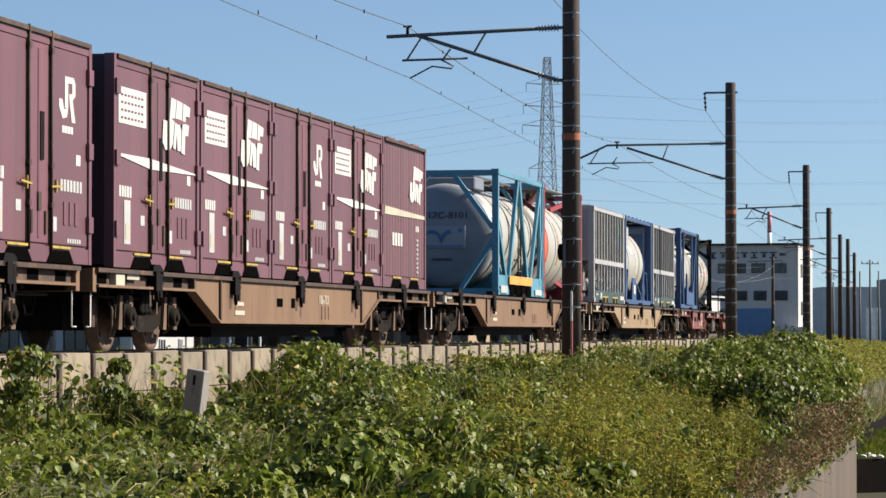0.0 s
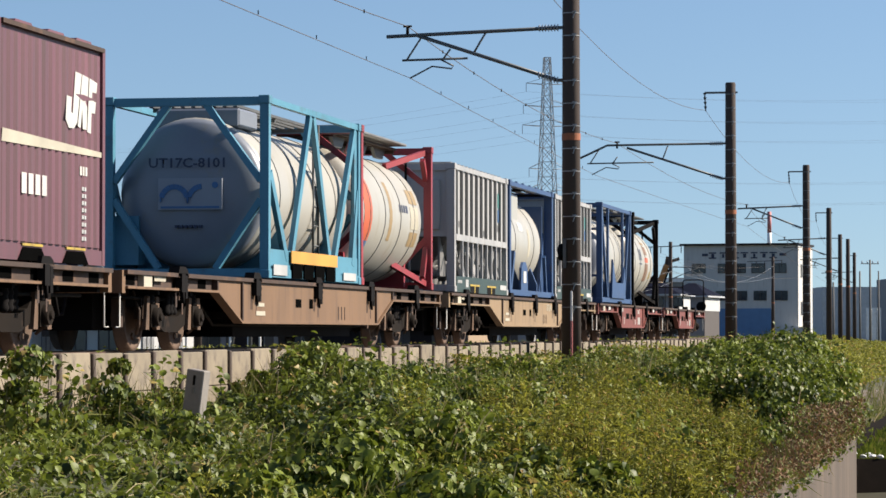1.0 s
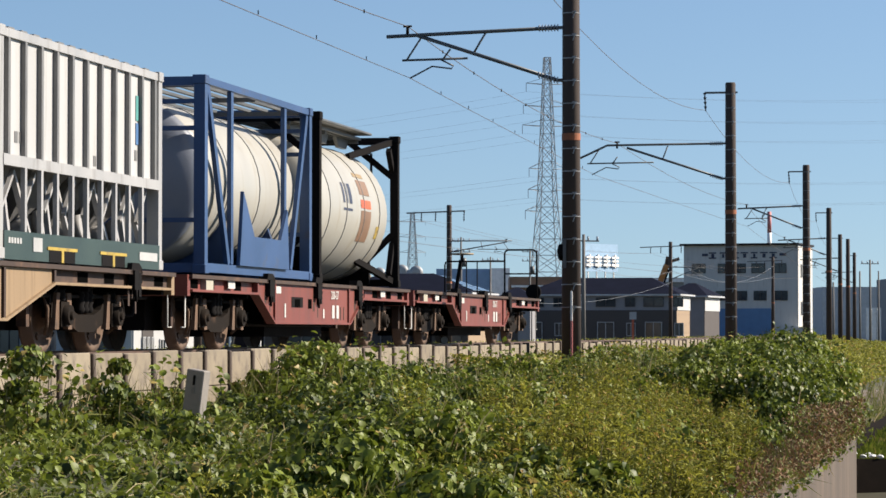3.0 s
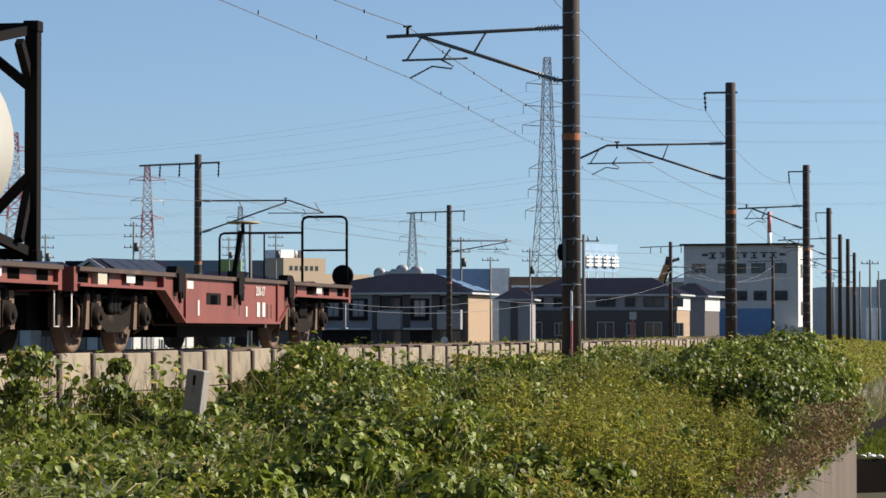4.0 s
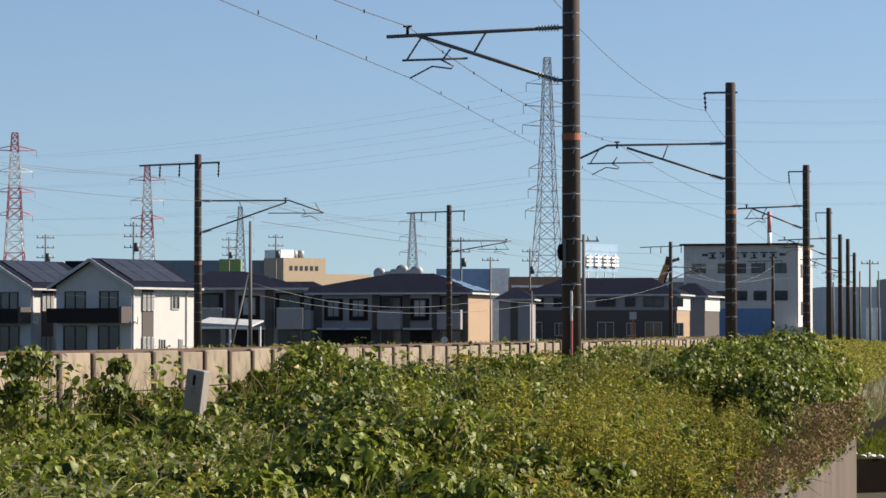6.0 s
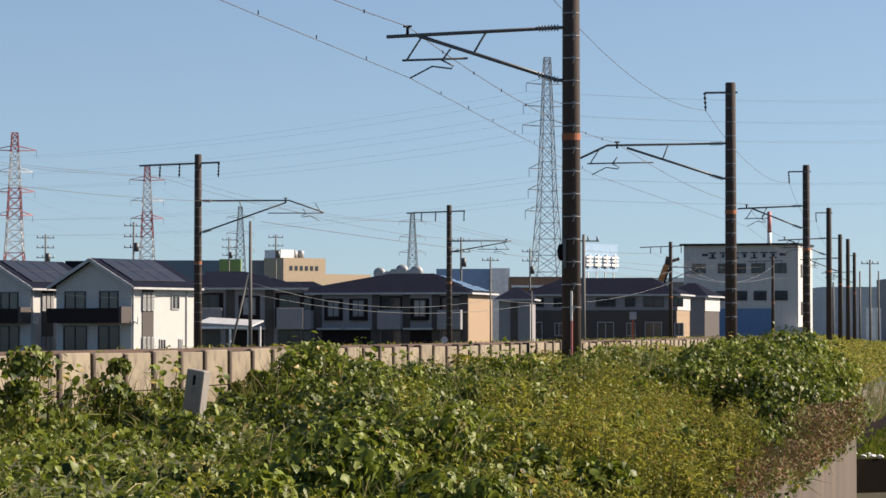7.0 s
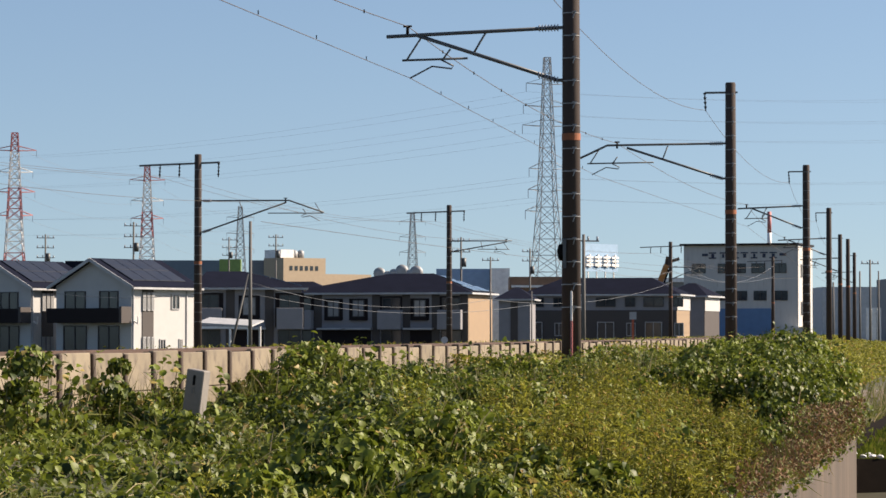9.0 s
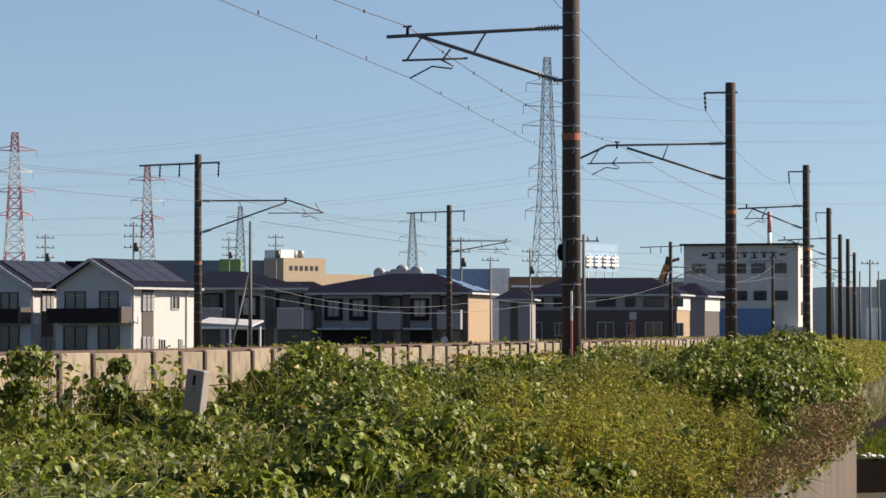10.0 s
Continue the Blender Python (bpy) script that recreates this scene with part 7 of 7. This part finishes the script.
def vine_clumps(name, d0, d1, count, per, seed, round_edge):
    """Rounded clumps of leaves that stand proud of the carpet, dark between them."""
    rng = np.random.RandomState(seed)
    L, d, x = scatter(count, d0, d1, 2.7, 8.6, rng, 0.95)
    keep = rng.rand(len(L)) > weedy(L, d, x) * 0.93
    keep &= ~((d > 46.0) & (L < 4.4))
    L, d, x = L[keep], d[keep], x[keep]
    top, bank = plant_top(L, d)
    R = (0.15 + 0.36 * rng.rand(len(L)) ** 1.5) * np.clip((9.1 - L) / 1.6, 0.5, 1.0)
    zc = top - 0.85 * R + rng.uniform(-0.24, 0.05, len(L))
    clump_leaves(name, x, d, zc, R, per, rng, round_edge, "rounded clumps of bright green broad vine leaves")


def corner_bush():
    """The bush of vines that overhangs the corner where the canal wall ends."""
    rng = np.random.RandomState(29)
    n = 230
    d = rng.uniform(40.5, 45.8, n)
    L = 2.42 + 2.3 * rng.rand(n) ** 1.3
    top = 0.22 - 0.75 * np.clip(3.0 - L, 0, 1) ** 1.3 - 0.10 * (45.0 - d) * (d < 45) - 0.06 * np.abs(fuzz(L, d, 2.2, 5))
    R = rng.uniform(0.14, 0.32, n)
    low = np.where(L < 2.95, rng.rand(n) ** 0.8 * 0.85, rng.rand(n) ** 2 * 0.45)
    zc = np.maximum(-1.15, top - 0.7 * R - low)
    x = np.interp(d, LINE_D, LINE_X) - L
    clump_leaves("corner_bush", x, d, zc, R, 150, rng, False, "dark green vine bush over the canal wall's corner")


def shoots():
    """Tall leafy shoots that stand out of the thicket along its skyline."""
    rng = np.random.RandomState(33)
    spots = [(25.0, 8.15, 0.10, 10), (28.0, 8.5, 0.02, 8), (29.8, 8.4, 0.0, 7), (34.0, 7.9, 0.20, 12), (43.0, 7.5, 0.14, 6), (45.0, 3.4, 0.36, 14), (38.0, 7.7, 0.06, 8), (50.0, 6.4, 0.08, 8), (44.0, 3.0, 0.25, 10), (31.5, 7.9, -0.1, 6), (40.5, 7.7, 0.0, 5), (52.0, 5.0, 0.06, 8)]
    c, sb, st = [], [], []
    for i in range(170):
        d, L = rng.uniform(17, 56), rng.uniform(3.0, 8.2)
        zt, _ = plant_top(np.array([L]), np.array([d]))
        spots.append((d, L, zt[0] + rng.uniform(0.02, 0.16), 2))
    for dm, lm, zt, k in spots:
        for i in range(k):
            d, L = dm + rng.normal(0, 0.7 if k > 2 else 0.1), lm + rng.normal(0, 0.28 if k > 2 else 0.1)
            x = np.interp(d, LINE_D, LINE_X) - L
            base = min(-0.75, zt - 0.6)
            tipz = zt - abs(rng.normal(0, 0.13))
            lean = rng.normal(0, 0.10, 2)
            sb.append((x, d, base))
            st.append((x + lean[0], d + lean[1], tipz))
            for t in np.linspace(0.3, 1.0, 13):
                c.append((x + lean[0] * t + rng.normal(0, 0.05), d + lean[1] * t + rng.normal(0, 0.06), base + (tipz - base) * t + rng.normal(0, 0.02)))
    c = np.array(c)
    n = len(c)
    leaf_mesh("vine_shoots", c, rng.uniform(0, 6.28, n), rng.normal(0.2, 0.5, n), rng.normal(0.1, 0.5, n), rng.uniform(0.05, 0.10, n), rng.uniform(0.75, 1, n), M_KUDZU, "upright vine shoots with broad green leaves", "vines", round_edge=True)
    blade_mesh("vine_stems", np.array(sb), np.array(st), np.full(len(sb), 0.012), M_STEM, "thin brown stems of climbing vines", 0.0)


def weeds():
    """Tall weeds in feathery plumes, several stems from one root, with dark gaps between the plumes."""
    rng = np.random.RandomState(41)
    L, d, x = scatter(3800, 14, 46, 2.35, 8.4, rng, 0.9)
    keep = rng.rand(len(L)) < weedy(L, d, x) * np.clip(0.75 + 0.6 * fuzz(L, d, 2.1, 71), 0.05, 1.0)
    L, d, x = L[keep], d[keep], x[keep]
    top, bank = plant_top(L, d)
    top = top + 0.16 + 0.24 * fuzz(L, d, 2.1, 71) + 0.16 * fuzz(L, d, 5.0, 72) + rng.uniform(-0.26, 0.20, len(L))
    m = 12
    n = len(L) * m
    x, d, top, bank = (np.repeat(a, m) for a in (x, d, top, bank))
    off = rng.normal(0, 0.06, (n, 2))
    tip = top - 1.3 * np.hypot(off[:, 0], off[:, 1]) - rng.rand(n) ** 1.5 * 0.22
    base = np.maximum(bank, tip - 0.8)
    a = np.stack([x + 0.5 * off[:, 0], d + 0.5 * off[:, 1], base], 1)
    b = np.stack([x + 1.5 * off[:, 0], d + 1.5 * off[:, 1], tip], 1)
    blade_mesh("weed_stems", a, b, np.full(n, 0.005), M_STEM, "slender upright stems of tall weeds", 0.0)
    k = 17
    t = np.tile(np.linspace(0.30, 1.0, k), n) + rng.normal(0, 0.02, n * k)
    A, Bp = np.repeat(a, k, 0), np.repeat(b, k, 0)
    az = rng.uniform(0, 6.28, n * k)
    size = rng.uniform(0.06, 0.12, n * k) * (1.35 - 0.80 * t)
    c = A + (Bp - A) * t[:, None] + np.stack([-np.sin(az), np.cos(az), np.zeros(n * k)], 1) * (size * 0.5)[:, None]
    leaf_mesh("tall_weeds", c, az, rng.normal(0.65, 0.30, n * k), rng.normal(0, 0.4, n * k), size, rng.uniform(0.24, 0.40, n * k), M_WEED, "tall yellow-green weeds with narrow leaves", "weeds", 0.25)


def grasses():
    rng = np.random.RandomState(55)
    L, d, x = scatter(36000, 14, 66, 2.2, 8.75, rng, 0.9)
    keep = rng.rand(len(L)) < np.clip(0.40 + 0.9 * fuzz(L, d, 1.7, 61), 0.05, 1) * (1 - 0.8 * weedy(L, d, x))
    L, d, x = L[keep], d[keep], x[keep]
    top, bank = plant_top(L, d)
    n = len(L)
    base = np.stack([x, d, np.maximum(bank, top - 0.5)], 1)
    tip = np.stack([x + rng.normal(0.0, 0.16, n), d + rng.normal(0, 0.16, n), top + rng.uniform(-0.18, 0.15, n)], 1)
    blade_mesh("long_grass", base, tip, rng.uniform(0.006, 0.014, n), M_GRASS, "long green and straw-coloured grass blades", 0.10)


def dry_edge():
    """Withered vines that hang over the end of the canal wall."""
    rng = np.random.RandomState(77)
    n = 19000
    d = 26 + 19 * rng.rand(n) ** 0.7
    L = 2.2 + np.abs(rng.normal(0, 0.30, n)) - 0.06
    x = np.interp(d, LINE_D, LINE_X) - L
    top, bank = plant_top(L, d)
    z = -1.26 + rng.rand(n) ** 1.2 * (0.20 + 0.34 * (d > 36)) - np.where(rng.rand(n) < 0.15, rng.rand(n) * 0.12, 0) * (L < 2.3) + 0.08 * fuzz(d, L, 2.0, 9)
    leaf_mesh("withered_vines", np.stack([x, d, z], 1), rng.uniform(0, 6.28, n), rng.normal(-0.2, 0.7, n), rng.normal(0, 0.6, n), rng.uniform(0.025, 0.065, n), rng.uniform(0.4, 0.8, n), M_DRY, "withered red-brown vines along the concrete edge", "dead vines")
    m = 1300
    d = 28 + 17 * rng.rand(m)
    L = 2.2 + np.abs(rng.normal(0, 0.4, m))
    x = np.interp(d, LINE_D, LINE_X) - L
    a = np.stack([x, d, np.full(m, -1.24)], 1)
    b = a + np.stack([rng.normal(-0.08, 0.12, m), rng.normal(0, 0.2, m), rng.uniform(0.05, 0.36, m)], 1)
    blade_mesh("dry_stalks", a, b, rng.uniform(0.006, 0.012, m), M_DRY, "dry brown stalks at the wall's edge", 0.1)


def far_bank():
    rng = np.random.RandomState(91)
    L, d, x = scatter(110000, 47, 300, 3.5, 8.9, rng, 1.7)
    n = len(L)
    bank = -1.28 + 0.72 * np.clip((L - 2.2) / 6.6, 0, 1) ** 1.25
    top = bank + 0.34 + 0.14 * fuzz(L, d, 0.5, 4) + 0.10 * fuzz(L, d, 1.6, 6) + 0.08 * np.clip((L - 5.5) / 3, 0, 1)
    z = top - rng.rand(n) ** 1.6 * 0.6
    leaf_mesh("far_bank_scrub", np.stack([x, d, z], 1), rng.uniform(0, 6.28, n), rng.normal(0.2, 0.6, n), rng.normal(0, 0.5, n), rng.uniform(0.06, 0.14, n) * (0.6 + d / 200), rng.uniform(0.3, 0.8, n), M_WEED, "rough green scrub along the far embankment", "scrub")
    L, d, x = scatter(30000, 46.5, 90, -2.5, 2.44, rng)
    n = len(L)
    a = np.stack([x, d, np.full(n, -1.76)], 1)
    b = a + np.stack([rng.normal(0, 0.05, n), rng.normal(0, 0.05, n), rng.uniform(0.05, 0.16, n)], 1)
    blade_mesh("verge_grass", a, b, rng.uniform(0.02, 0.04, n), M_KUDZU, "short green grass below the canal wall", 0.05)
    L, d, x = scatter(9000, 66, 260, 16.5, 20.5, rng, 1.3)
    n = len(L)
    leaf_mesh("trackside_weeds", np.stack([x, d, -0.42 + 0.34 * rng.rand(n) ** 2], 1), rng.uniform(0, 6.28, n), rng.normal(0.3, 0.6, n), rng.normal(0, 0.5, n), rng.uniform(0.06, 0.16, n), rng.uniform(0.3, 0.6, n), M_WEED, "low weeds along the far side of the track", "weeds")


vine_carpet()
vine_clumps("vine_clumps", 14, 23, 430, 280, 25, True)
vine_clumps("vine_clumps", 23, 40, 1150, 250, 26, False)
vine_clumps("vine_clumps", 40, 62, 900, 160, 27, False)
corner_bush()
shoots()
weeds()
grasses()
dry_edge()
far_bank()
# ---- what moves ----
def motions():
    times = [0.25 * i for i in range(41)]
    for ob, s in RIDERS:
        z = ob.matrix_basis.translation.z
        walk(ob, [(t, on_track(s - SPEED * t, 0, z)) for t in times])
    # the wheels roll with the wagons, towards the camera
    ticks = [i / 30 for i in range(301)]
    for w in [o for o in scene.objects if o.name.split(".")[0] == "wheelset"]:
        x, z = w.matrix_basis.translation.x, 0.43
        walk(w, [(t, pose(x, 0, z, 0, -math.degrees(SPEED * t / 0.43), 0)) for t in ticks])


motions()
